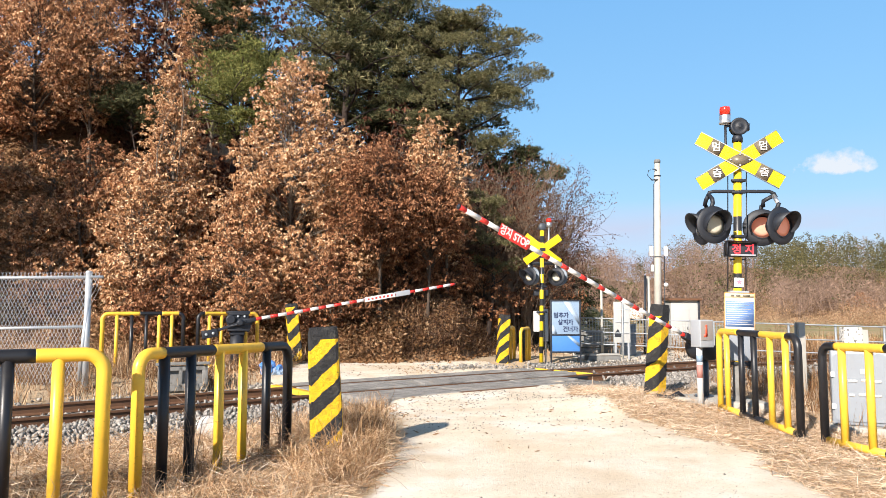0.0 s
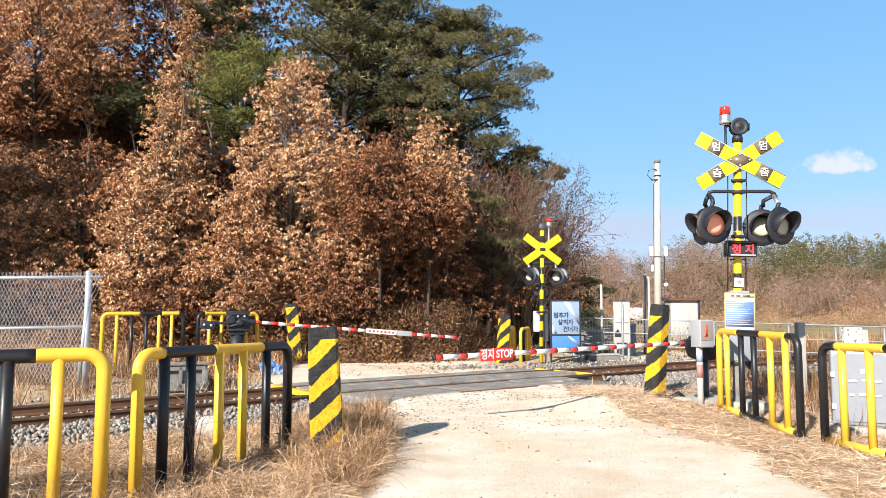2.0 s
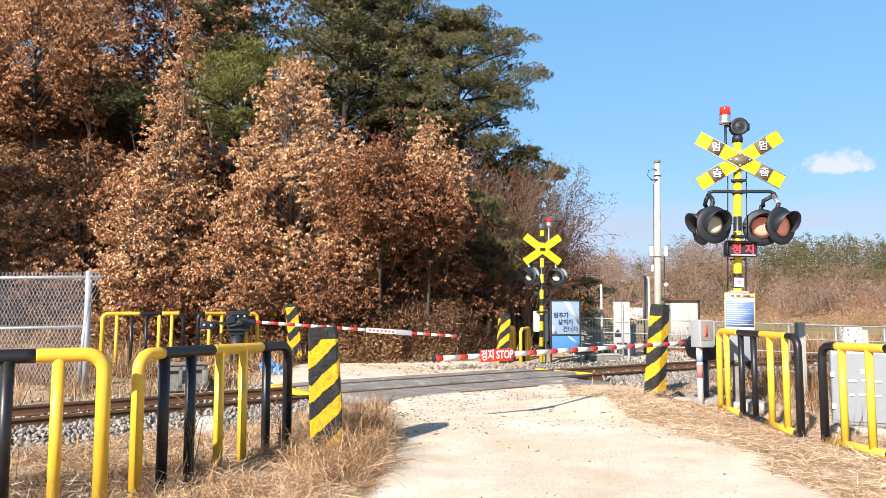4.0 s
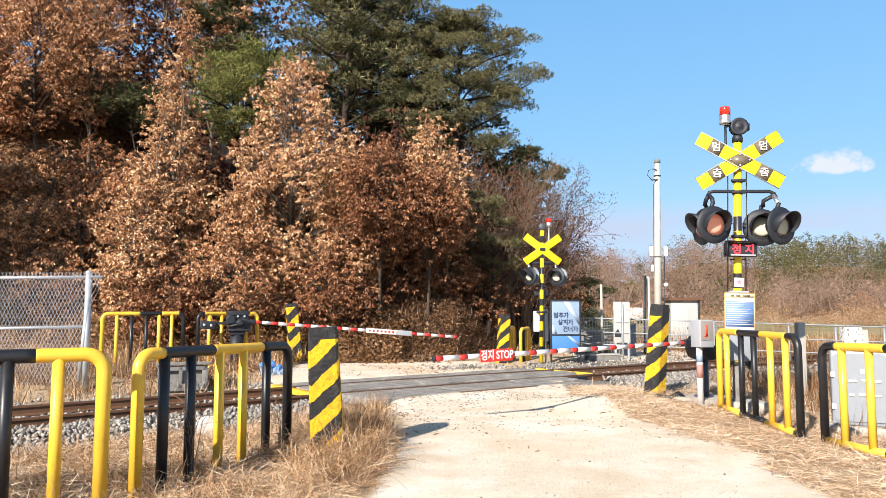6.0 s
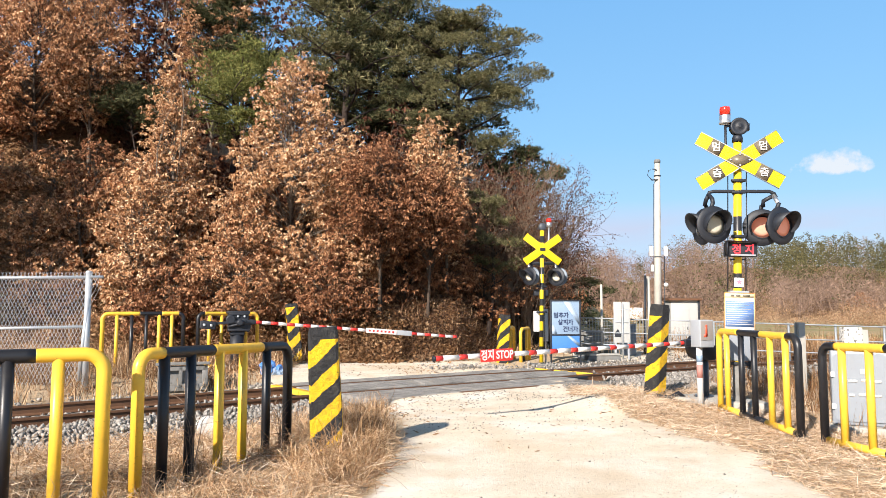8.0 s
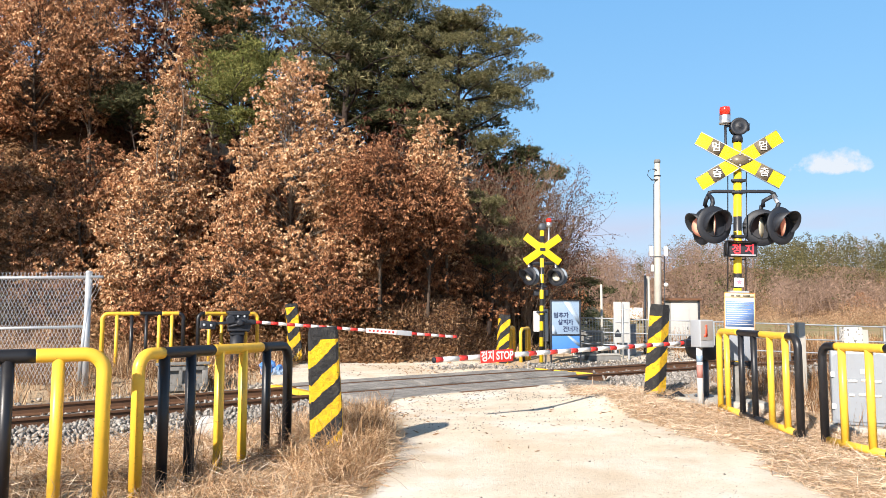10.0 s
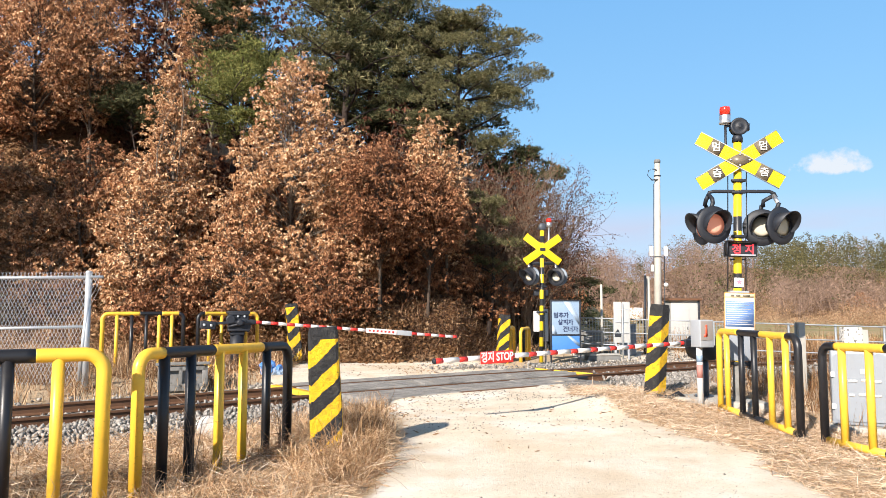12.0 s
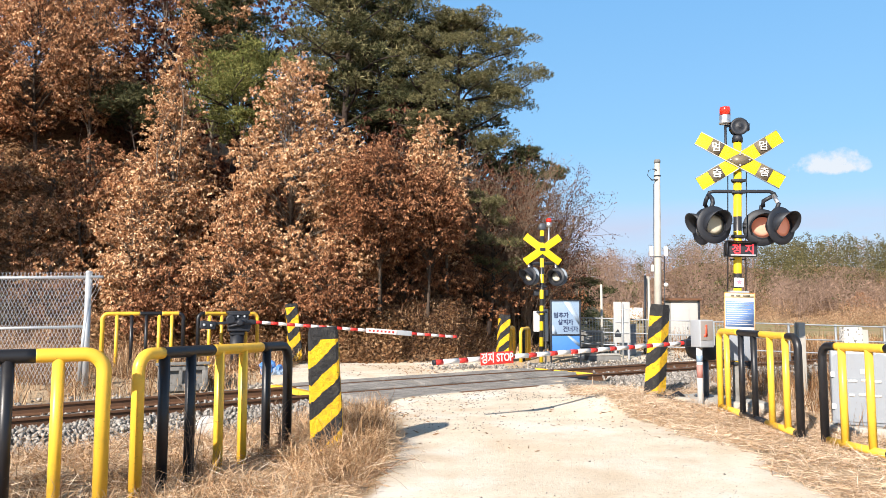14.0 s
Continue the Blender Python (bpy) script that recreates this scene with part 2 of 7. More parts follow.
FAR_PINE = leafy("far_pine_wood", [(0.0, (0.0943, 0.0898, 0.0432)), (0.5, (0.152, 0.139, 0.0648)), (1.0, (0.239, 0.207, 0.0972))], thin=0.1, patch=0.2, deep=(0.55, 0.55, 0.55))
# darker bark than the oak's, with shade under the crowns put into it
BARK = stone("shaded_grey_brown_bark", (0.05, 0.037, 0.028), (0.125, 0.093, 0.07), 7, 0.9, 0.03)
OAK_BARK = stone("pale_grey_oak_bark", (0.11, 0.085, 0.065), (0.26, 0.21, 0.165), 7, 0.9, 0.03)
# nearly black: the crown's shade on the trunk is in this colour
PINE_BARK = stone("shaded_pine_bark", (0.022, 0.017, 0.015), (0.065, 0.045, 0.036), 7, 0.9, 0.03)
TWIG = stone("pale_twig", (0.13, 0.09, 0.065), (0.26, 0.185, 0.13), 9, 0.3, 0.01)


def soil():
    n = Nodes("earth", 0.95, 0, 0.15)
    at = n.t.nodes.new("ShaderNodeAttribute")
    at.attribute_name = "kind_of_ground"
    c = n.t.nodes.new("ShaderNodeSeparateColor")
    n.link(at.outputs["Color"], c.inputs[0])
    fine, broad = n.noise(26, 8, 0.75), n.noise(1.1, 6, 0.65)
    edge = n.math("ADD", c.outputs[0], n.math("MULTIPLY", n.math("SUBTRACT", n.noise(3.0, 6, 0.7), 0.5), 0.55))
    road = n.span(edge, 0.4, 0.6)
    sand = n.mix(n.span(broad, 0.35, 0.7), (0.66, 0.545, 0.41), (0.82, 0.74, 0.62))
    sand = n.mix(n.span(fine, 0.56, 0.7), sand, (0.38, 0.31, 0.22))
    pale = n.span(n.noise(0.6, 4), 0.5, 0.62)
    sand = n.mix(n.math("MULTIPLY", pale, 0.6), sand, (0.83, 0.785, 0.715))
    warm = n.span(n.noise(0.35, 3), 0.48, 0.66)
    sand = n.mix(n.math("MULTIPLY", warm, 0.45), sand, (0.64, 0.49, 0.325))
    grit = n.span(n.noise(55, 2), 0.63, 0.68)
    sand = n.mix(n.math("MULTIPLY", grit, 0.55), sand, (0.30, 0.25, 0.19))
    straw = n.mix(n.span(fine, 0.35, 0.7), (0.36, 0.26, 0.165), (0.66, 0.525, 0.37))
    leaf = n.mix(n.span(n.noise(14, 8, 0.75), 0.4, 0.65), (0.11, 0.06, 0.033), (0.33, 0.195, 0.10))
    field = n.mix(n.span(n.noise(0.09, 4), 0.45, 0.6), (0.36, 0.27, 0.15), (0.24, 0.23, 0.10))
    col = n.mix(c.outputs[1], straw, leaf)
    col = n.mix(c.outputs[2], col, field)
    gravel = n.mix(n.span(n.noise(17, 5, 0.7), 0.4, 0.62), (0.09, 0.082, 0.075), (0.34, 0.325, 0.30))
    col = n.mix(at.outputs["Alpha"], col, gravel)
    n.color(n.mix(road, col, sand))
    h = n.math("ADD", fine, n.math("MULTIPLY", n.noise(90, 3), 0.4))
    return n.bump(h, 0.5, 0.02).m


EARTH = soil()


# ---------------------------------------------------------------- shapes
class Shape:
    """Vertices and faces gathered for one mesh."""

    def __init__(self):
        self.v, self.f = [], []

    def add(self, verts, faces):
        k = len(self.v)
        self.v += [tuple(p) for p in verts]
        self.f += [tuple(k + i for i in f) for f in faces]
        return self

    def tube(self, pts, r, n=10, cap=True):
        pts = [Vector(p) for p in pts]
        rr = r if isinstance(r, (list, tuple)) else [r] * len(pts)
        side, verts, faces = None, [], []
        for i, p in enumerate(pts):
            d = (pts[min(i + 1, len(pts) - 1)] - pts[max(i - 1, 0)]).normalized()
            if side is None:
                side = d.orthogonal().normalized()
            else:
                side = (side - d * side.dot(d)).normalized()
            up = d.cross(side)
            for k in range(n):
                a = 2 * math.pi * k / n
                verts.append(p + (side * math.cos(a) + up * math.sin(a)) * rr[i])
        for i in range(len(pts) - 1):
            for k in range(n):
                faces.append((i * n + k, i * n + (k + 1) % n, (i + 1) * n + (k + 1) % n, (i + 1) * n + k))
        if cap:
            faces.append(tuple(range(n - 1, -1, -1)))
            faces.append(tuple((len(pts) - 1) * n + k for k in range(n)))
        return self.add(verts, faces)

    def box(self, sx, sy, sz, m=None, bevel=0.0):
        bm = bmesh.new()
        bmesh.ops.create_cube(bm, size=1)
        bmesh.ops.scale(bm, vec=(sx, sy, sz), verts=bm.verts)
        if bevel:
            bmesh.ops.bevel(bm, geom=bm.edges[:], offset=bevel, segments=2, affect="EDGES", profile=0.6)
        bm.verts.index_update()
        m = m or Matrix()
        self.add([m @ v.co for v in bm.verts], [[v.index for v in f.verts] for f in bm.faces])
        bm.free()
        return self

    def lathe(self, profile, n=20, m=None, cap=True):
        """A profile of (radius, height) turned about z."""
        m = m or Matrix()
        verts, faces = [], []
        for r, z in profile:
            for k in range(n):
                a = 2 * math.pi * k / n
                verts.append(m @ Vector((r * math.cos(a), r * math.sin(a), z)))
        for i in range(len(profile) - 1):
            for k in range(n):
                faces.append((i * n + k, i * n + (k + 1) % n, (i + 1) * n + (k + 1) % n, (i + 1) * n + k))
        if cap and profile[0][0] > 1e-4:
            faces.append(tuple(range(n - 1, -1, -1)))
        if cap and profile[-1][0] > 1e-4:
            faces.append(tuple((len(profile) - 1) * n + k for k in range(n)))
        return self.add(verts, faces)

    def slab(self, poly, depth, m=None):
        """A flat outline in x and z, given thickness along y."""
        m = m or Matrix()
        n = len(poly)
        verts = [m @ Vector((x, 0, z)) for x, z in poly] + [m @ Vector((x, depth, z)) for x, z in poly]
        faces = [tuple(range(n)), tuple(range(2 * n - 1, n - 1, -1))]
        faces += [(i, i + n, (i + 1) % n + n, (i + 1) % n) for i in range(n)]
        return self.add(verts, faces)

    def mesh(self, name, material, smooth=False):
        me = bpy.data.meshes.new(name)
        me.from_pydata(self.v, [], self.f)
        bm = bmesh.new()
        bm.from_mesh(me)
        bmesh.ops.recalc_face_normals(bm, faces=bm.faces[:])
        bm.to_mesh(me)
        bm.free()
        me.materials.append(material)
        if smooth:
            me.polygons.foreach_set("use_smooth", [len(p.vertices) == 4 for p in me.polygons])
        return me


def part(name, shape, material, parent, label="", smooth=True, m=None):
    """One mesh object under a thing or under a part."""
    ob = new(name, shape.mesh(name, material, smooth) if isinstance(shape, Shape) else shape)
    ob.parent = parent
    if m is not None:
        ob.matrix_basis = m
    if label:
        ob["label"] = label
    return ob


def thing(name, m, label, category, group="", kind=""):
    ob = new(name)
    ob.empty_display_size = 0.2
    ob.matrix_basis = m
    return tagged(ob, label, category, group, kind)


def mesh_of(name, verts, faces, material):
    """A mesh from arrays of vertices and equal-sided faces."""
    verts, faces = np.asarray(verts, np.float32), np.asarray(faces, np.int32)
    me = bpy.data.meshes.new(name)
    me.vertices.add(len(verts))
    me.vertices.foreach_set("co", verts.ravel())
    k = faces.shape[1]
    me.loops.add(faces.size)
    me.loops.foreach_set("vertex_index", faces.ravel())
    me.polygons.add(len(faces))
    me.polygons.foreach_set("loop_start", np.arange(0, faces.size, k, dtype=np.int32))
    me.polygons.foreach_set("loop_total", np.full(len(faces), k, dtype=np.int32))
    me.update(calc_edges=True)
    me.materials.append(material)
    return me


def letters(text, size, material, depth=0.002, bold=0.0):
    """Words as a mesh, standing in x and z and facing -y, centred."""
    cu = bpy.data.curves.new("words", "FONT")
    cu.body, cu.size, cu.extrude, cu.offset = text, size, depth, bold
    cu.align_x, cu.align_y = "CENTER", "CENTER"
    ob = bpy.data.objects.new("words", cu)
    scene.collection.objects.link(ob)
    dg = bpy.context.evaluated_depsgraph_get()
    me = bpy.data.meshes.new_from_object(ob.evaluated_get(dg))
    bpy.data.objects.remove(ob)
    me.transform(Matrix.Rotation(math.pi / 2, 4, "X"))
    me.materials.clear()
    me.materials.append(material)
    return me


RNG = np.random.default_rng(7)


# ---------------------------------------------------------------- the lie of the land
TRACK_AT, TRACK_DIR, TRACK_LEFT = Vector((0, 15.75)), Vector((0.805, 0.593)), Vector((-0.593, 0.805))
BEND, BEND_END = 130.0, 16.0


def track_bow(s):
    a = np.minimum(np.abs(s), BEND_END)
    return a * a / (2 * BEND) + (np.abs(s) - a) * BEND_END / BEND


def on_track(s, q, z=0.0):
    """The place s metres along the track and q metres across it (positive: the far side)."""
    p = TRACK_AT + TRACK_DIR * s + TRACK_LEFT * (q - float(track_bow(s)))
    return Vector((p.x, p.y, z))


def track_heading(s):
    a, b = on_track(s - 0.2, 0), on_track(s + 0.2, 0)
    return math.atan2(b.y - a.y, b.x - a.x)


def along_across(x, y):
    dx, dy = x - TRACK_AT.x, y - TRACK_AT.y
    s = dx * TRACK_DIR.x + dy * TRACK_DIR.y
    return s, dx * TRACK_LEFT.x + dy * TRACK_LEFT.y + track_bow(s)


def ease(v, a, b):
    t = np.clip((v - a) / (b - a), 0, 1)
    return t * t * (3 - 2 * t)


def wavy(x, y, k, seed=0.0):
    return (np.sin(x * k + seed) * np.cos(y * k * 1.3 + seed * 2.1) + 0.5 * np.sin(x * k * 2.3 + y * k * 1.9 + seed * 3.7)) / 1.5


def on_road(x, y):
    """1 on the dirt road, 0 off it."""
    s, q = along_across(x, y)
    left = -0.62 + 0.25 * ease(y, 6.5, 8) - 0.55 * ease(y, 8.5, 11.5) + 0.06 * np.sin(y * 2.1)
    right = 3.15 - 0.75 * ease(y, 7.5, 12) + 0.1 * np.sin(y * 1.7)
    near = ease(x, left - 0.12, left + 0.12) * (1 - ease(x, right - 0.2, right + 0.25)) * (1 - ease(q, -1.2, -1.0))
    far = ease(x, -4.2, -3.6) * (1 - ease(x, 1.3 - 0.2 * (y - 20), 1.9 - 0.2 * (y - 20))) * ease(q, 1.0, 1.2) * (1 - ease(y, 21.3, 21.9))
    return np.maximum(near, far)


def yard(x, y):
    """1 on the pale gravel behind the pipe fence."""
    return ease(x, 3.9, 4.6) * (1 - ease(x, 8.0, 9.0)) * ease(y, 22.9, 23.6) * (1 - ease(y, 30, 32))


def hill_foot(x):
    return 21.9 + 0.25 * np.sin(x * 0.9) + 2.2 * np.maximum(0, x - 0.4)


def height(x, y):
    """The ground's height."""
    x, y = np.asarray(x, float), np.asarray(y, float)
    s, q = along_across(x, y)
    z = 0.03 * wavy(x, y, 1.3, 1.0) + 0.012 * wavy(x, y, 4.1, 2.0)
    road = on_road(x, y)
    cross = np.exp(-((s - 0.2) / 3.4) ** 6)
    bed = 1 - ease(np.abs(q), 1.7, 2.9)
    sunk = -0.24 * (1 - ease(np.abs(q), 2.6, 4.2)) * (1 - cross) * (1 - 0.6 * ease(s, 3, 5))
    z = z + sunk - 0.20 * np.exp(-((x - 5.5) / 0.95) ** 2 - ((y - 9.45) / 0.7) ** 2)      # hollow round the cabinet's base
    z = z * (1 - bed) + bed * (-0.20 * (1 - cross) - cross * (np.where((q < -0.92) & (s > 1.7), 0.02, 0.13) - 0.125 * np.where((q < -0.92) & (s > 1.7), 0.1, 1.0) * ease(np.abs(q), 1.45, 1.8)))
    z = np.where(road > 0.5, z * 0.4, z)
    z = z + 0.05 * np.exp(-((x - 3.0) / 0.7) ** 2 - ((y - 12.6) / 1.3) ** 2) * (1 - bed)
    z = z + 0.14 * np.exp(-((x - 2.5) / 0.75) ** 2 - ((y - 11.4) / 1.0) ** 2) * (1 - bed)
    z = z + 0.05 * np.exp(-((x + 0.95) / 0.45) ** 2 - ((y - 8.6) / 1.6) ** 2)
    rise = np.maximum(0, y - hill_foot(x))
    hill = (9.0 + 6.0 * ease(-x, 9, 17)) * (1 - np.exp(-rise * (0.085 + 0.075 * ease(-x, 8.5, 13)))) * (1 - ease(x, 6, 14)) + 0.35 * ease(rise, 0, 3) * wavy(x, y, 0.8, 4.0) * (1 - ease(x, 4, 10))
    z = z + hill
    low = ease(q, 4, 14) * (1 - ease(rise, 0, 3)) * ease(x, 2, 6)
    z = z - 0.35 * low
    far = np.hypot(x, y)
    ang = np.arctan2(x, np.maximum(y, 1e-3))
    crest = np.interp(ang, (0.0, 0.2, 0.26, 0.31, 0.376, 0.47, 0.54, 0.8), (10, 10.0, 9.0, 13.2, 12.8, 13.6, 11.6, 11)) + 0.8 * np.sin(ang * 40)
    back = ease(far, 105, 215) * crest * (y > 0) * ease(ang, -1.3, -1.0)
    return z + back + 0.9 * ease(far, 120, 200) * wavy(x, y, 0.05, 2.0)


def put(x, y, rz=0.0, dz=0.0, rx=0.0, ry=0.0):
    return pose(x, y, float(height(x, y)) + dz, rx, ry, rz)


# ---------------------------------------------------------------- ground
def ground():
    def steps(limits):
        out = []
        for a, b, d in limits:
            out += list(np.arange(a, b, d))
        return np.array(out)
    xs = steps([(-900, -200, 60), (-200, -60, 10), (-60, -16, 2), (-16, 12, 0.26), (12, 40, 1), (40, 240, 6), (240, 901, 60)])
    ys = steps([(-900, -100, 80), (-100, -8, 4), (-8, 4, 0.5), (4, 30, 0.26), (30, 60, 1), (60, 260, 5), (260, 1001, 60)])
    gx, gy = np.meshgrid(xs, ys)
    gz = height(gx, gy)
    verts = np.stack([gx.ravel(), gy.ravel(), gz.ravel()], 1)
    w, h = len(xs), len(ys)
    i = (np.arange(h - 1)[:, None] * w + np.arange(w - 1)[None]).ravel()
    ob = new("ground", mesh_of("ground", verts, np.stack([i, i + 1, i + w + 1, i + w], 1), EARTH))
    x, y = gx.ravel(), gy.ravel()
    rise = y - hill_foot(x)
    s, q = along_across(x, y)
    col = np.zeros((len(x), 4), np.float32)
    col[:, 0] = np.maximum(on_road(x, y), yard(x, y))
    col[:, 1] = ease(rise, -0.6, 0.3) * (1 - ease(x, 6, 12))
    col[:, 1] = np.maximum(col[:, 1], ease(np.hypot(x, y), 108, 122) * (y > 0))
    col[:, 2] = ease(q, 9, 14) * ease(x, 4, 8) * (1 - ease(np.hypot(x, y), 108, 122))
    col[:, 3] = 1 - ease(np.abs(q), 2.4, 3.0)
    at = ob.data.color_attributes.new("kind_of_ground", "FLOAT_COLOR", "POINT")
    at.data.foreach_set("color", col.ravel())
    ob.data.polygons.foreach_set("use_smooth", [True] * len(ob.data.polygons))
    return tagged(ob, "pale dirt road, dry grass and wooded slope", "ground", kind="structure")


ground()


# ---------------------------------------------------------------- railway track
def rail(q):
    """One long rail with foot, web and head."""
    prof = [(-0.065, -0.16), (0.065, -0.16), (0.065, -0.148), (0.012, -0.125), (0.010, -0.045), (0.036, -0.034), (0.036, -0.006),
            (0.028, 0.0), (-0.028, 0.0), (-0.036, -0.006), (-0.036, -0.034), (-0.010, -0.045), (-0.012, -0.125), (-0.065, -0.148)]
    ss = list(np.arange(-30, 30, 0.75)) + list(np.arange(30, 131, 10))
    n, v, f = len(prof), [], []
    for s in ss:
        c, a = on_track(s, q), track_heading(s)
        side = Vector((-math.sin(a), math.cos(a), 0))
        v += [c + side * px + Vector((0, 0, pz)) for px, pz in prof]
    for i in range(len(ss) - 1):
        for k in range(n):
            f.append((i * n + k, i * n + (k + 1) % n, (i + 1) * n + (k + 1) % n, (i + 1) * n + k))
    me = Shape().add(v, f).mesh("rail", RUST)
    me.materials.append(RAIL_TOP)
    for p in me.polygons:
        if p.normal.z > 0.9 and p.center.z > -0.002:
            p.material_index = 1
    return me


track = thing("railway_track", Matrix(), "single railway track with rusty brown rails on grey ballast", "railway track", kind="structure")
for q in (-0.75, 0.75):
    part("rail", rail(q), RUST, track, smooth=False)
sleeper = Shape().box(0.24, 2.3, 0.16, None, 0.012).mesh("sleeper", CONCRETE)
for s in np.arange(-18, 24, 0.62):
    if not -3.3 < s < 3.9:
        c = on_track(s, 0)
        part("sleeper", sleeper, CONCRETE, track, m=pose(c.x, c.y, -0.25, 0, 0, math.degrees(track_heading(s))))
clip = Shape().box(0.07, 0.05, 0.045, None, 0.01).mesh("rail_clip", RUST)
for s in np.arange(-11.8, 18, 0.62):
    if not -3.3 < s < 3.9:
        for q in (-0.84, -0.66, 0.66, 0.84):
            c = on_track(s, q)
            part("rail_clip", clip, RUST, track, m=pose(c.x, c.y, -0.145, 0, 0, math.degrees(track_heading(s))))

# the crossing's deck: long worn panels between and beside the rails
deck = thing("crossing_deck", Matrix(), "worn grey planks laid flush between the rails", "crossing deck", kind="structure")
DECK = (-3.15, 3.75)
for q0, q1 in ((-2.05, -1.76), (-1.75, -1.47), (-1.46, -1.18), (-1.17, -0.89), (-0.53, -0.27), (-0.26, -0.005), (0.005, 0.26), (0.27, 0.53), (0.89, 1.12), (1.13, 1.36)):
    cut = DECK[0] + (0.15 if q0 < -1 else 0)
    last = DECK[1] - (1.75 if q0 < -1.5 else 1.2 if q0 < -1 else 0)
    while cut < last - 0.4:
        end = min(cut + RNG.uniform(1.9, 2.6), last)
        c, a = on_track((cut + end) / 2, (q0 + q1) / 2), track_heading((cut + end) / 2)
        part("plank", Shape().box(end - cut - 0.012, q1 - q0 - 0.010, 0.14, None, 0.014), PLANK, deck,
             m=pose(c.x, c.y, -0.066 + RNG.uniform(-0.006, 0.006), RNG.uniform(-0.3, 0.3), RNG.uniform(-0.15, 0.15), math.degrees(a)))
        cut = end
# dark strips added in the flangeways to paint the grooves' shade and dirt
for q in (-0.84, -0.62, 0.62, 0.84):
    for s in np.arange(DECK[0] + 0.3, DECK[1], 0.6):
        c, a = on_track(s, q), track_heading(s)
        part("flange_strip", Shape().box(0.598, 0.085 if abs(q) > 0.7 else 0.17, 0.05, None, 0.006), DARK, deck, "dark strip for dirt and shade in the flangeway", m=pose(c.x, c.y, -0.055, 0, 0, math.degrees(a)))
c, a = on_track(-0.2, -2.10), track_heading(-0.2)
part("edge_beam", Shape().box(1.9, 0.07, 0.12, None, 0.01), RUST, deck, "rusty steel edge beam", m=pose(c.x, c.y, -0.045, 0, 0, math.degrees(a)))
for s in (DECK[0] - 0.12, DECK[1] + 0.12):
    for q in (-0.33, 0.33, 1.05):
        c, a = on_track(s, q), track_heading(s)
        part("edge_board", Shape().box(0.16 if s < 0 else 0.07, 0.6 if q < 1 else 0.5, 0.1, None, 0.012), YELLOW, deck, "yellow painted edge board",
             m=pose(c.x, c.y, -0.05, 0, 0, math.degrees(a)))


# ---------------------------------------------------------------- guard rails
def guard(a, b, bars, top, bottom=None, h=1.08, r=0.032, rb=0.024, lean=0.0, label="", lift=(0.0, 0.0)):
    """A tubular barrier from a to b. bars: (where 0..1, colour); top: (from, to, colour) along the hoop's run; bottom likewise."""
    za, zb2 = float(height(*a)) - 0.06 + lift[0], float(height(*b)) - 0.06 + lift[1]
    A, B = Vector((*a, za)), Vector((*b, zb2))
    run = (B - A)
    L = run.length
    d = run / L
    g = thing("guard_rail", Matrix.Translation(A) @ pose(0, 0, 0, 0, 0, math.degrees(math.atan2(run.y, run.x))) @ pose(0, 0, 0, lean, 0, 0),
              label or "yellow and black tubular steel guard rail in dry grass", "guard rail", "guard rails at the crossing")
    drop = zb2 - za
    colour = {"y": YELLOW, "k": BLACK}
    bend = 0.13

    def at(u):
        return u * L, drop * u
    # the hoop as one line: up one leg, round the bend, along, and down
    line = [(0, 0.0), (0, h - bend)]
    for k in range(1, 7):
        t = math.pi / 2 * k / 6
        line.append((bend - bend * math.cos(t), h - bend + bend * math.sin(t)))
    for k in range(1, 24):
        line.append((bend + (L - 2 * bend) * k / 24, h))
    for k in range(0, 7):
        t = math.pi / 2 * k / 6
        line.append((L - bend + bend * math.sin(t), h - bend + bend * math.cos(t)))
    line.append((L, 0.0))
    for u0, u1, c in top:
        pts = [(x, z) for x, z in line if u0 * L - 1e-6 <= x <= u1 * L + 1e-6]
        if u0 > 0:
            pts = [(u0 * L, h)] + [p for p in pts if p[0] > u0 * L + 1e-4]
        if u1 < 1:
            pts = [p for p in pts if p[0] < u1 * L - 1e-4] + [(u1 * L, h)]
        part("top_rail", Shape().tube([(x, 0, z + drop * x / L) for x, z in pts], r + 0.0006 * (c == "k"), 14), colour[c], g)
    for u, c in bars:
        x, z = at(u)
        part("bar", Shape().tube([(x, 0, z + (0.14 if bottom else 0.0)), (x, 0, z + h)], rb, 12), colour[c], g)
    for u0, u1, c in bottom or ():
        part("bottom_rail", Shape().tube([(u0 * L, 0, drop * u0 + 0.14), (u1 * L, 0, drop * u1 + 0.14)], r * 0.92, 12), colour[c], g)
    return g


# on the near side, left of the road
guard((-4.42, 4.60), (-2.53, 5.54), [(0.14, "y"), (0.28, "y"), (0.42, "k"), (0.56, "k"), (0.704, "k"), (0.856, "y")],
      [(0, 0.36, "y"), (0.36, 0.787, "k"), (0.787, 1, "y")], h=1.18, r=0.052, rb=0.044, lift=(0.02, 0.03))
guard((-2.42, 5.90), (-1.67, 7.98), [(0.134, "k"), (0.2855, "k"), (0.468, "y"), (0.635, "y"), (0.817, "k")],
      [(0, 0.12, "y"), (0.12, 0.416, "k"), (0.416, 0.767, "y"), (0.767, 1, "k")], h=1.15, r=0.050, rb=0.045, lift=(0.055, -0.005))
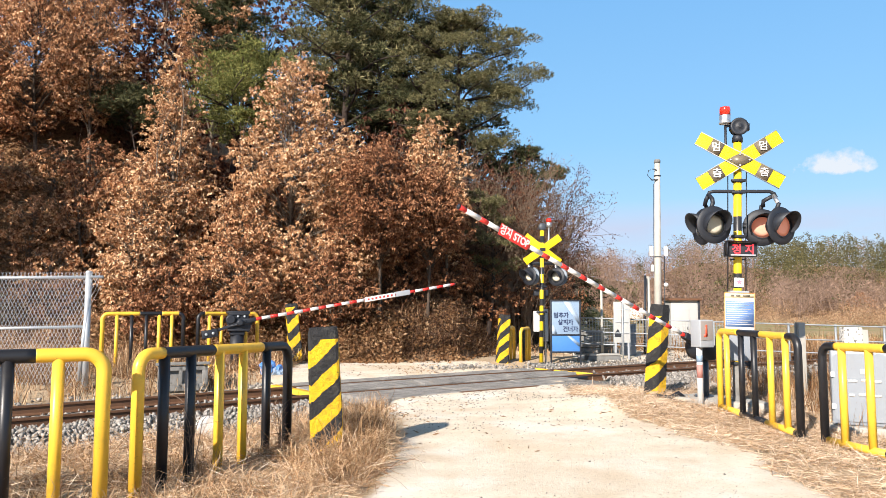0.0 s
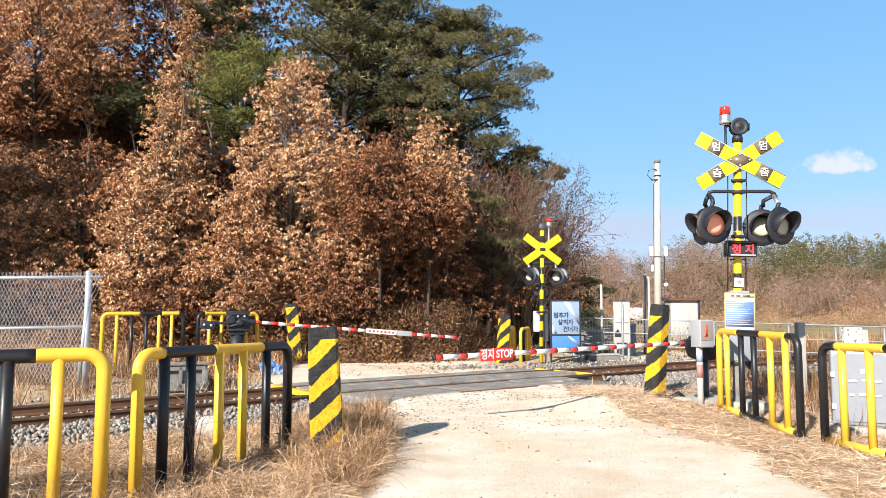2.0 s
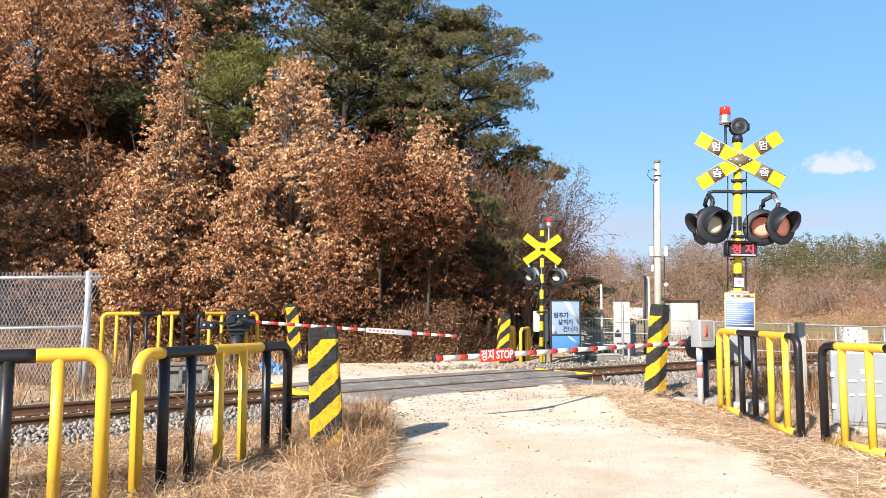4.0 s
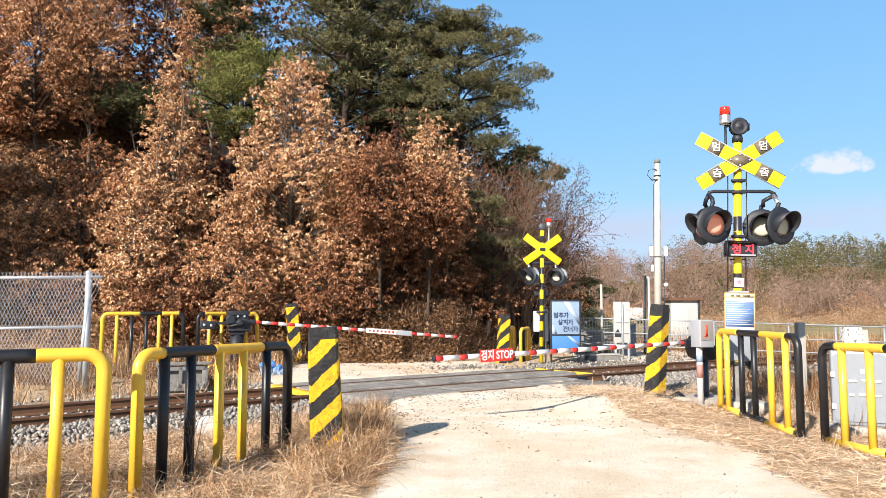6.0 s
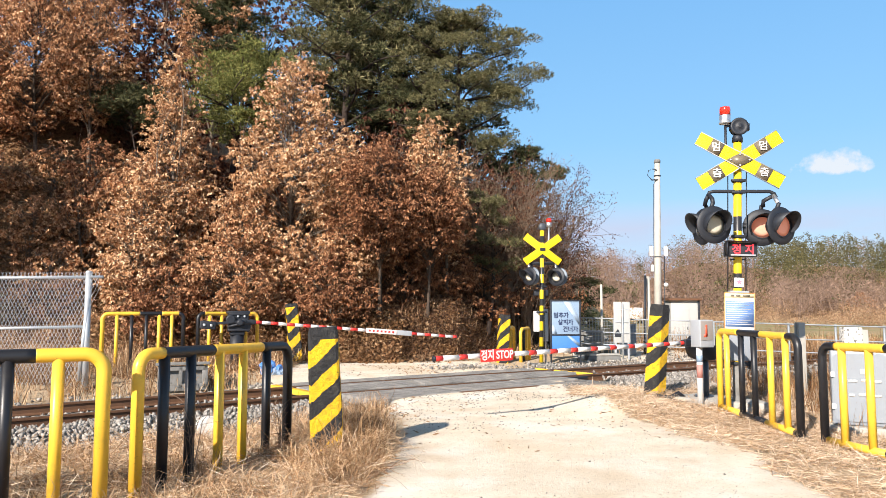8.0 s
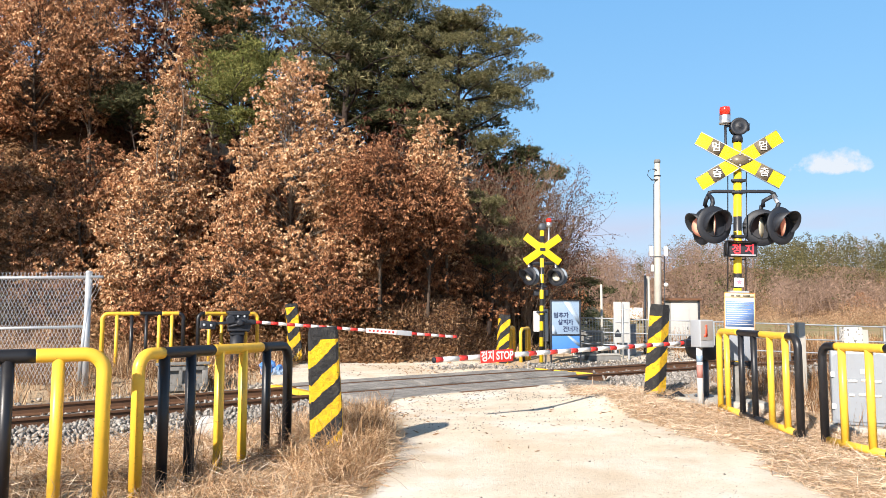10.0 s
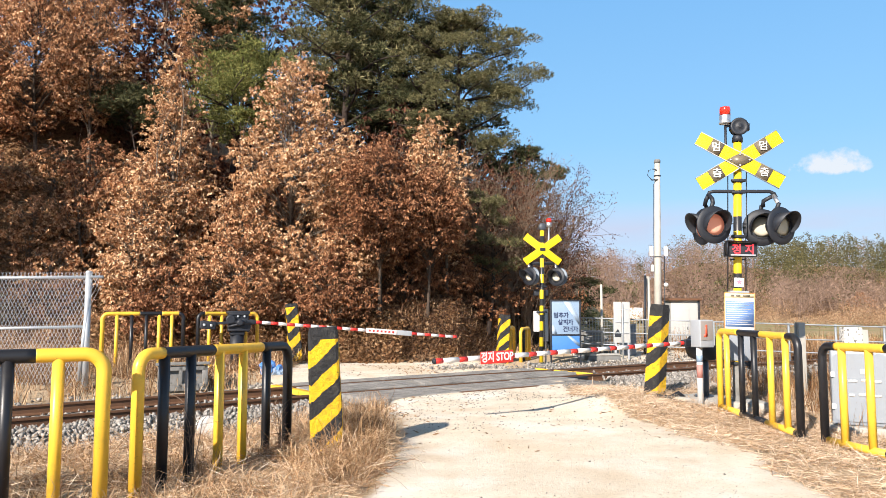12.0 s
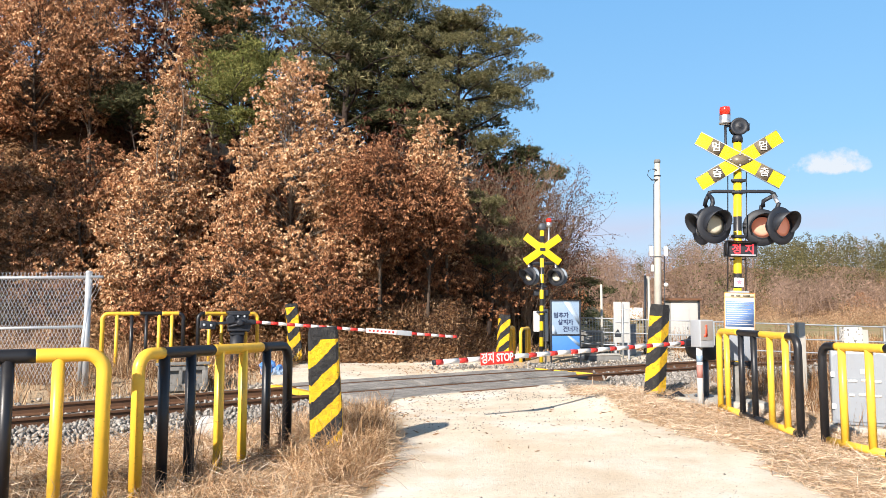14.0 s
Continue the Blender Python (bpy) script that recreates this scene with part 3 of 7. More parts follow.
# right of the road
guard((4.08, 10.93), (4.07, 8.49), [(0.12, "y"), (0.33, "k"), (0.50, "k"), (0.70, "y"), (0.87, "y")],
      [(0, 0.31, "y"), (0.31, 0.60, "k"), (0.60, 0.90, "y"), (0.90, 1, "k")],
      [(0, 0.31, "y"), (0.31, 0.64, "k"), (0.64, 0.95, "y"), (0.95, 1, "k")], h=1.24, r=0.045, rb=0.040)
guard((4.20, 8.21), (4.43, 6.10), [(0.16, "y"), (0.36, "y"), (0.55, "k"), (0.75, "k")],
      [(0, 0.12, "k"), (0.12, 0.48, "y"), (0.48, 0.8, "k"), (0.8, 1, "y")],
      [(0.03, 0.46, "y"), (0.46, 0.8, "k"), (0.8, 1, "y")], h=1.16, r=0.045, rb=0.040)
# on the far side, left
guard((-8.13, 17.62), (-6.49, 18.45), [(0.17, "y"), (0.35, "k"), (0.53, "k"), (0.69, "y"), (0.85, "y")],
      [(0, 0.45, "y"), (0.45, 0.72, "k"), (0.72, 0.94, "y"), (0.94, 1, "k")], h=1.46, r=0.05, rb=0.042)
guard((-6.12, 18.45), (-4.93, 19.6), [(0.18, "y"), (0.38, "y"), (0.62, "k"), (0.80, "y")],
      [(0, 0.1, "k"), (0.1, 0.55, "y"), (0.55, 0.7, "k"), (0.7, 1, "y")], [(0.05, 0.95, "y")], h=1.46, r=0.05, rb=0.042)
# on the far side, right: two short ones seen nearly end on
guard((1.80, 21.7), (2.14, 22.3), [(0.35, "k"), (0.65, "y")], [(0, 1, "y")], h=1.02, r=0.05, rb=0.04)
guard((2.28, 21.7), (2.60, 22.3), [(0.35, "k"), (0.65, "y")], [(0, 1, "y")], h=1.02, r=0.05, rb=0.04)


# ---------------------------------------------------------------- striped posts
def bollard(x, y, w, h, rz, phase, slope, lean=(0, 0), cap=0.12, name="striped_post", turn="ADD", period=0.0):
    g = thing(name, put(x, y, 0, -0.12, lean[0], lean[1]) @ pose(0, 0, 0, 0, 0, rz),
              "rough concrete post with slanting yellow and black stripes", "bollard", "striped posts at the crossing")
    s = Shape()
    rows, c = 22, 0.16
    ring = [(-1, -1 + c), (-1 + c, -1), (1 - c, -1), (1, -1 + c), (1, 1 - c), (1 - c, 1), (-1 + c, 1), (-1, 1 - c)]
    v, f = [], []
    for i in range(rows + 1):
        z = (h + 0.12) * i / rows
        k = w / 2 * (1.06 - 0.1 * i / rows)
        if i == rows:
            z, k = z, k * 0.9
        for px, py in ring:
            j = 1 + 0.03 * noise.noise((px * 3 + x, py * 3, z * 5)) + 0.035 * noise.noise((px * 5 - x, py * 5, z * 14))
            v.append((px * k * j, py * k * j, z + (0.012 * noise.noise((px * 2, py * 2, x)) if i >= rows - 1 else 0)))
    n = len(ring)
    for i in range(rows):
        for k in range(n):
            f.append((i * n + k, i * n + (k + 1) % n, (i + 1) * n + (k + 1) % n, (i + 1) * n + k))
    f.append(tuple(rows * n + k for k in range(n)))
    part("shaft", s.add(v, f), diagonal("striped_concrete", period or 0.40 * h / 1.3, slope, phase, h + 0.12 - cap, turn), g, smooth=False)
    return g


bollard(-1.162, 7.60, 0.311, 1.27, 6, 0.2555, 0.85, (0, -3.0), period=0.340)
bollard(3.60, 12.7, 0.262, 1.53, 42, 0.16, 0.75, (0, 5.0), 0.2, turn="SUBTRACT")
bollard(-4.25, 21.5, 0.345, 1.66, 20, 0.52, 0.85, (0, -6.0), 0.10)
bollard(1.70, 21.5, 0.30, 1.38, 12, 0.05, 0.85, (0, 4.0), turn="SUBTRACT")


# ---------------------------------------------------------------- warning signals
def lamp(parent, x, y, z, yaw, k=1.0, hood=0.23, board=None):
    """A flashing lamp: round black board, bowl, hood, and a lens disc that turns over as it flashes. It faces -y, turned by yaw."""
    m = pose(x, y, z, 0, 0, yaw)
    lp = part("lamp", Shape().lathe([(0.0, 0.19), (0.10, 0.185), (0.155, 0.12), (0.175, 0.02), (0.175, 0.0)], 28, pose(0, 0, 0, -90, 0, 0)), DARK, parent, m=m)
    rim = Shape().lathe([(0.165 * k, 0.02), (0.262 * k, 0.012), (0.270 * k, 0.0), (0.262 * k, -0.014), (0.175 * k, -0.02), (0.165 * k, -0.02), (0.165 * k, 0.02)], 36, pose(0, 0, 0, -90, 0, 0), False)
    part("backing_board", rim, board or DARK, lp)
    # the hood: a sleeve cut back below
    v, f, n = [], [], 30
    for i in range(n + 1):
        a = math.radians(-28 + 236 * i / n)
        long = hood * (0.22 + 0.78 * max(0.0, math.sin(max(0, min(math.pi, (a + math.radians(28)) / math.radians(236) * math.pi)))) ** 0.8)
        for r in (0.178, 0.170):
            for dy in (-0.018, -0.018 - long):
                v.append((r * math.cos(a) * (1.0 if dy > -0.05 else 1.03), dy, r * math.sin(a) * (1.0 if dy > -0.05 else 1.04)))
    for i in range(n):
        p, q = i * 4, i * 4 + 4
        f += [(p, p + 1, q + 1, q), (p + 2, q + 2, q + 3, p + 3), (p + 1, p + 3, q + 3, q + 1)]
    part("hood", Shape().add(v, f), DARK, lp)
    part("bezel", Shape().lathe([(0.150, -0.030), (0.168, -0.034), (0.172, -0.02), (0.172, 0.0)], 36, pose(0, 0, 0, -90, 0, 0), False), DARK, lp)
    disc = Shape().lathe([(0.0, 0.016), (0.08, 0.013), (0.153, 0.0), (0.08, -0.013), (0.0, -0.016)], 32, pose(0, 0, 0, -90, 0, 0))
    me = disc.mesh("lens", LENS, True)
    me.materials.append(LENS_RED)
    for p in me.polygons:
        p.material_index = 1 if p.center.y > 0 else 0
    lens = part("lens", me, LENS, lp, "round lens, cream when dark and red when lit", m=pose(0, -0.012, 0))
    part("yoke", Shape().tube([(0, 0.06, 0.165), (0, 0.06, 0.27), (0, 0.03, 0.33)], [0.035, 0.03, 0.026], 12).box(0.10, 0.07, 0.035, pose(0, 0.05, 0.24), 0.008), DARK, lp)
    return lens


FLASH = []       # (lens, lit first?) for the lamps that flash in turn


def crossbuck(g, z, L, w, y, words=True, tilt=(29.0, 29.0), back=False):
    for k, a in enumerate((tilt[0], -tilt[1])):
        m = pose(0, y - 0.014 * k, z, 0, -a, 0)
        bl = part("blade", Shape().box(L, 0.012, w, None, 0.004), SIGN_YELLOW, g, "yellow crossbuck blade", m=m)
        rim = Shape()
        for zz in (-1, 1):
            rim.box(L, 0.016, 0.012, pose(0, 0, zz * (w / 2 - 0.002)))
        part("edge", rim, PALE_GREY if not back else SIGN_YELLOW, bl)
        if words:
            for sx in (-1, 1):
                part("grey_panel", Shape().box(0.185, 0.006, w * 0.92, pose(sx * L * 0.285, -0.009, 0)), SIGN_GREY, bl)


def letters_on(g, txt, x, y, z, size, material, bold=0.0, name="lettering", label="", sx=1.0):
    ob = part(name, letters(txt, size, material, 0.002, bold), material, g, label, m=pose(x, y, z))
    ob.scale.x = sx
    return ob


def signal_near():
    g = thing("crossing_signal", pose(4.35, 11.0, -0.087, 0, 1.75, -6) @ Matrix.Scale(1.045, 4),
              "yellow and black crossing signal mast with crossbuck and flashing lamps", "crossing signal", "crossing signals")
    part("foundation", Shape().box(0.55, 0.55, 0.40, pose(0.12, 0.05, 0.02), 0.02), CONCRETE, g)
    part("mast", Shape().tube([(0, 0, 0.2), (0, 0, 4.0)], 0.057, 20), banded("mast_bands", 0.82, 0.21, 0.65, 3.2), g)
    part("mast_cap", Shape().lathe([(0.075, 0), (0.075, 0.06), (0.062, 0.10), (0.05, 0.11)], 16, pose(0, 0, 3.93)), DARK, g)
    crossbuck(g, 3.645, 1.33, 0.205, -0.10, tilt=(32.5, 28.5))
    part("hub_plate", Shape().slab([(-0.185, 0), (0, -0.102), (0.185, 0), (0, 0.102)], 0.006, pose(0, -0.128, 3.645)), SIGN_GREY, g, "grey diamond plate")
    for bx, bz in ((-0.13, 0), (0.13, 0), (0, 0.08), (0, -0.08)):
        part("bolt", Shape().lathe([(0.016, 0), (0.016, 0.008), (0.008, 0.014)], 8, pose(bx, -0.13, 3.645 + bz, 90, 0, 0)), CHROME, g)
    for sx, sz, txt in ((-1, 1, "멈"), (1, 1, "멈"), (-1, -1, "춤"), (1, -1, "춤")):
        rr, a = 1.33 * 0.285, radians(32.5 if sx == sz else 28.5)
        letters_on(g, txt, sx * rr * math.cos(a), -0.135, 3.645 + sz * rr * math.sin(a), 0.140, WHITE, 0.002, sx=1.05)
    for z in (3.36, 3.19, 2.55):
        part("clamp", Shape().lathe([(0.07, -0.025), (0.078, -0.02), (0.078, 0.02), (0.07, 0.025)], 16, pose(0, 0, z)).box(0.20, 0.05, 0.035, pose(0, -0.05, z), 0.006), DARK, g)
    # siren and red beacon on top
    horn = part("siren", Shape().lathe([(0.05, -0.10), (0.105, -0.08), (0.118, -0.05), (0.118, 0.055), (0.128, 0.06), (0.128, 0.075), (0.10, 0.08), (0.085, 0.07), (0.03, 0.075), (0.02, 0.09)], 26, pose(0.01, 0, 4.15, 90, 0, 0)), DARK, g)
    part("horn_collar", Shape().lathe([(0.045, 0), (0.045, 0.08), (0.06, 0.10)], 14, pose(0, 0, 4.0)), DARK, horn)
    part("horn_lug", Shape().box(0.03, 0.10, 0.10, pose(0.145, 0, 4.15), 0.006), DARK, horn)
    bt = part("beacon_stalk", Shape().tube([(-0.16, 0.0, 3.55), (-0.17, 0.0, 4.18)], 0.018, 10).tube([(-0.17, 0, 4.16), (-0.08, 0, 4.18), (0, 0, 4.12)], 0.018, 8), DARK, g)
    part("beacon_base", Shape().lathe([(0.085, 0), (0.085, 0.02), (0.075, 0.03), (0.078, 0.12), (0.07, 0.13)], 20, pose(-0.175, 0, 4.20)), CHROME, bt)
    part("beacon_dome", Shape().lathe([(0.075, 0.0), (0.076, 0.09), (0.07, 0.115), (0.04, 0.125), (0.0, 0.127)], 20, pose(-0.175, 0, 4.33)), BEACON, bt, "red beacon dome")
    # arm with the four lamps
    part("lamp_arm", Shape().tube([(-0.42, -0.02, 3.13), (-0.40, -0.02, 3.185), (-0.34, -0.02, 3.20), (0.44, -0.02, 3.21), (0.50, -0.02, 3.18), (0.53, -0.02, 3.12)], 0.026, 12), DARK, g)
    part("conduit", Shape().tube([(-0.13, 0.02, 2.9), (-0.13, 0.02, 3.52), (0.13, 0.02, 3.52), (0.13, 0.02, 2.62), (0.09, 0.02, 2.6)], 0.008, 6).tube([(-0.13, 0.02, 2.9), (-0.13, 0.02, 1.76)], 0.008, 6).tube([(0.12, 0.02, 2.6), (0.12, 0.02, 1.76)], 0.008, 6), DARK, g)
    part("ladder_step", Shape().box(0.27, 0.03, 0.012, pose(0, 0.03, 2.74)), DARK, g)
    part("ladder_step", Shape().box(0.27, 0.03, 0.012, pose(0, 0.03, 2.40)), DARK, g)
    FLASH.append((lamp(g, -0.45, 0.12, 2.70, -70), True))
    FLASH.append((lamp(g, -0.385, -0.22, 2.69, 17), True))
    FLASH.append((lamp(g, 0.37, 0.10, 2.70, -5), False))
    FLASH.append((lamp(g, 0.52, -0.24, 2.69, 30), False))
    for x, y in ((-0.44, 0.08), (-0.385, -0.16), (0.38, 0.08), (0.51, -0.18)):
        part("lamp_bracket", Shape().tube([(x, y, 3.0), (x * 0.98, y * 0.6, 3.08), (-0.41 if x < 0 else 0.49, -0.02, 3.15)], 0.03, 10), CHROME if x > 0.5 else DARK, g)
    # lit word box
    box = part("sign_box", Shape().box(0.42, 0.16, 0.20, pose(0, -0.12, 2.35), 0.01), DARK, g, "black box with red lit letters")
    part("sign_hood", Shape().box(0.46, 0.14, 0.012, pose(0.0, -0.23, 2.46), 0.003).box(0.012, 0.12, 0.18, pose(-0.215, -0.23, 2.37)), DARK, box)
    part("sign_sill", Shape().box(0.34, 0.012, 0.022, pose(0.02, -0.205, 2.27), 0.003), PALE_GREY, box)
    letters_on(box, "정 지", 0.02, -0.208, 2.345, 0.148, LED, 0.001, "lit_letters", "red lit letters", 1.0)
    part("clamp_strap", Shape().tube([(-0.11, -0.02, 2.22), (0.11, -0.02, 2.22)], 0.012, 8), DARK, g)
    st = part("sticker", Shape().box(0.13, 0.008, 0.13, pose(0, -0.066, 1.89), 0.002), WHITE, g, "small white plate with a pink mark")
    part("sticker_mark", Shape().slab([(r * math.sin(k * math.pi / 5), 1.895 + r * math.cos(k * math.pi / 5)) for k in range(10) for r in [(0.042, 0.020)[k % 2]]], 0.003, pose(0, -0.0735, 0)), PINK, st)
    part("step_plate", Shape().box(0.26, 0.14, 0.03, pose(0, -0.03, 1.755), 0.005), PALE_GREY, g)
    # notice
    nb = part("notice_board", Shape().box(0.42, 0.012, 0.56, pose(0.0, -0.085, 1.46), 0.004), WHITE, g, "white and blue notice board")
    part("notice_field", Shape().box(0.385, 0.004, 0.36, pose(0.0, -0.0935, 1.44)), NOTICE_BLUE, nb)
    part("notice_band", Shape().box(0.40, 0.004, 0.06, pose(0.0, -0.0935, 1.70)), CREAM, nb)
    part("notice_border", Shape().box(0.012, 0.005, 0.56, pose(-0.206, -0.0935, 1.46)).box(0.012, 0.005, 0.56, pose(0.206, -0.0935, 1.46)).box(0.40, 0.005, 0.012, pose(0, -0.0935, 1.737)), ORANGE, nb, "orange border")
    part("notice_heading", Shape().box(0.05, 0.003, 0.028, pose(-0.10, -0.0965, 1.70)).box(0.06, 0.003, 0.028, pose(-0.02, -0.0965, 1.70)).box(0.10, 0.003, 0.028, pose(0.09, -0.0965, 1.70)), SIGN_GREY, nb)
    for k in range(11):
        wd = 0.36 - 0.05 * ((k * 37) % 5) / 2
        part("text_bar", Shape().box(wd, 0.003, 0.009, pose(-0.18 + wd / 2, -0.0965, 1.600 - 0.0305 * k)), WHITE, nb)
    part("junction_box", Shape().box(0.33, 0.16, 0.40, pose(0.02, 0.02, 0.98), 0.012), CABINET_GREY, g)
    part("mast_sleeve", Shape().lathe([(0.085, 0.20), (0.085, 0.24), (0.068, 0.25), (0.068, 0.70), (0.062, 0.72)], 18), OLD_CONCRETE, g, "grey steel sleeve at the mast's foot")
    part("clamp", Shape().box(0.30, 0.10, 0.05, pose(0.03, -0.02, 0.74), 0.01).box(0.07, 0.12, 0.11, pose(0.17, -0.03, 0.72), 0.02), DARK, g)
    return g


def signal_far():
    g = thing("crossing_signal", put(2.85, 21.5, 4, -0.05, 0, 1.0),
              "crossing signal mast seen from behind with plain yellow crossbuck", "crossing signal", "crossing signals")
    part("foundation", Shape().box(0.7, 0.7, 0.4, pose(0, 0, -0.13), 0.02), OLD_CONCRETE, g)
    part("mast", Shape().tube([(0, 0, 0.1), (0, 0, 3.95)], 0.06, 18), banded("mast_bands_far", 0.46, 0.20, 0.1), g)
    crossbuck(g, 3.38, 1.28, 0.205, -0.07, words=False, tilt=(36, 36), back=True)
    part("hub_plate", Shape().box(0.16, 0.02, 0.10, pose(0, -0.10, 3.38), 0.004), DARK, g)
    part("siren", Shape().lathe([(0.04, -0.08), (0.11, -0.05), (0.118, 0.05), (0.09, 0.08), (0.02, 0.09)], 20, pose(0.0, 0, 4.05, 90, 0, 0)), DARK_SLATE, g)
    bt = part("beacon_stalk", Shape().tube([(0.16, 0, 3.58), (0.20, 0, 3.7), (0.20, 0, 4.08)], 0.02, 8), CHROME, g)
    part("beacon_base", Shape().lathe([(0.08, 0), (0.075, 0.13)], 16, pose(0.20, 0, 4.06)), CHROME, bt)
    part("beacon_dome", Shape().lathe([(0.08, 0), (0.078, 0.10), (0.05, 0.12), (0, 0.125)], 16, pose(0.20, 0, 4.19)), BEACON, bt, "red beacon dome")
    part("lamp_arm", Shape().tube([(-0.48, 0, 2.92), (-0.42, 0, 2.99), (0.42, 0, 3.0), (0.50, 0, 2.93)], 0.028, 10).tube([(-0.42, 0, 2.95), (0.42, 0, 2.95)], 0.016, 8), DARK, g)
    for x, yaw in ((-0.40, -52), (0.40, -40)):
        lamp(g, x, -0.16, 2.58, yaw, hood=0.32)
        lamp(g, x + 0.15, 0.14, 2.60, yaw + 180, board=SLATE)
        part("lamp_bracket", Shape().tube([(x, -0.1, 2.84), (x, 0, 2.97)], 0.028, 8), CHROME, g)
    for z in (2.30, 1.55):
        part("clamp", Shape().box(0.30, 0.14, 0.05, pose(0, 0, z), 0.01), DARK, g)
    part("sign_box", Shape().box(0.42, 0.2, 0.18, pose(0, 0.14, 2.12), 0.01), DARK, g)
    part("control_box", Shape().box(0.34, 0.18, 0.60, pose(-0.04, 0.13, 1.28), 0.015), WHITE, g)
    part("conduit", Shape().tube([(0.10, 0.02, 0.3), (0.10, 0.02, 2.4)], 0.012, 6), DARK, g)
    return g


signal_near()
signal_far()


# ---------------------------------------------------------------- barrier machines and booms
def boom(L, r0, r1, red, white):
    """A striped boom that points along +x from its pivot."""
    g = new("boom")
    x, k = 0.25, 0
    tip = L
    while x < tip - 0.01:
        e = min(x + (red if k % 2 == 0 else white), tip)
        ra, rb = r0 + (r1 - r0) * x / L, r0 + (r1 - r0) * e / L
        part("boom_band", Shape().tube([(x, 0, 0), (e, 0, 0)], [ra, rb], 14), RED if k % 2 == 0 else WHITE, g)
        x, k = e, k + 1
    part("boom_socket", Shape().box(0.34, 0.10, 0.10, pose(0.13, 0, 0), 0.01), DARK, g)
    part("tip_cap", Shape().lathe([(r1 * 1.06, -0.012), (r1 * 1.06, 0.012), (r1 * 0.6, 0.02)], 14, pose(L, 0, 0, 0, 90, 0)), DARK, g)
    return g


# near barrier
P_NEAR = Vector((4.02, 11.75, 0.97))
T_NEAR = Vector((-0.11, 9.29, 0.78))
AZ_NEAR = math.degrees(math.atan2(T_NEAR.y - P_NEAR.y, T_NEAR.x - P_NEAR.x))
L_NEAR = (T_NEAR - P_NEAR).length


def machine_near():
    x, y = P_NEAR.x + 0.14, P_NEAR.y + 0.12
    g = thing("barrier_machine", put(x, y, AZ_NEAR + 180, -0.03), "grey barrier machine box on a dark post with white guard post", "barrier machine", "barrier machines")
    part("foundation", Shape().box(0.8, 0.8, 0.20, pose(0, 0, 0.02), 0.015), CONCRETE, g)
    part("post", Shape().tube([(0, 0, 0.1), (0, 0, 0.75)], 0.085, 18).lathe([(0.15, 0), (0.15, 0.03)], 18, pose(0, 0, 0.11)), DARK_SLATE, g)
    part("crank_case", Shape().lathe([(0.05, -0.22), (0.19, -0.2), (0.21, -0.1), (0.21, 0.1), (0.19, 0.2), (0.05, 0.22)], 22, pose(0.02, 0, 0.90, 90, 0, 0)), DARK, g)
    return g


machine_near()
ctl = thing("control_cabinet", put(3.98, 11.35, 18, -0.02), "small grey control box with a red mark on a white pipe", "control box")
part("pipe", Shape().tube([(-0.06, 0, 0), (-0.06, 0, 0.94)], 0.045, 14), WHITE, ctl)
part("pipe_band", Shape().tube([(-0.06, 0, 0.46), (-0.06, 0, 0.66)], 0.0465, 14), FADED_RED, ctl, "faded red band")
part("pipe_band", Shape().tube([(-0.06, 0, 0.70), (-0.06, 0, 0.80)], 0.0465, 14), PALE_BLUE, ctl, "faded blue band")
cb = part("cabinet_body", Shape().box(0.25, 0.24, 0.42, pose(0.0, 0, 1.13), 0.015), PALE_GREY, ctl)
part("cabinet_door", Shape().box(0.015, 0.25, 0.36, pose(0.13, 0, 1.13), 0.004), ZINC, cb)
part("front_plate", Shape().box(0.215, 0.008, 0.29, pose(-0.008, -0.123, 1.175), 0.003), TAUPE, cb)
part("red_mark", Shape().box(0.035, 0.004, 0.17, pose(-0.02, -0.130, 1.18)).box(0.06, 0.004, 0.035, pose(-0.035, -0.130, 1.10)), ORANGE_RED, cb)

boom_near = boom(L_NEAR, 0.030, 0.034, 0.13, 0.24)
tagged(boom_near, "red and white striped boom with a red stop plate", "barrier boom", "barrier booms")
pl = part("stop_plate", Shape().box(0.52, 0.010, 0.16, pose(L_NEAR - 0.93, 0.046, 0.0), 0.003), RED, boom_near, "red plate with white letters")
w = part("stop_letters", letters("정지 STOP", 0.145, WHITE, 0.002, 0.004), WHITE, pl, m=pose(L_NEAR - 0.93, 0.053, 0.0, 0, 0, 180))
w.scale.x = 0.78

# far barrier
P_FAR = Vector((-5.05, 18.7, 1.20))
AZ_FAR = 21.0
L_FAR = 5.85


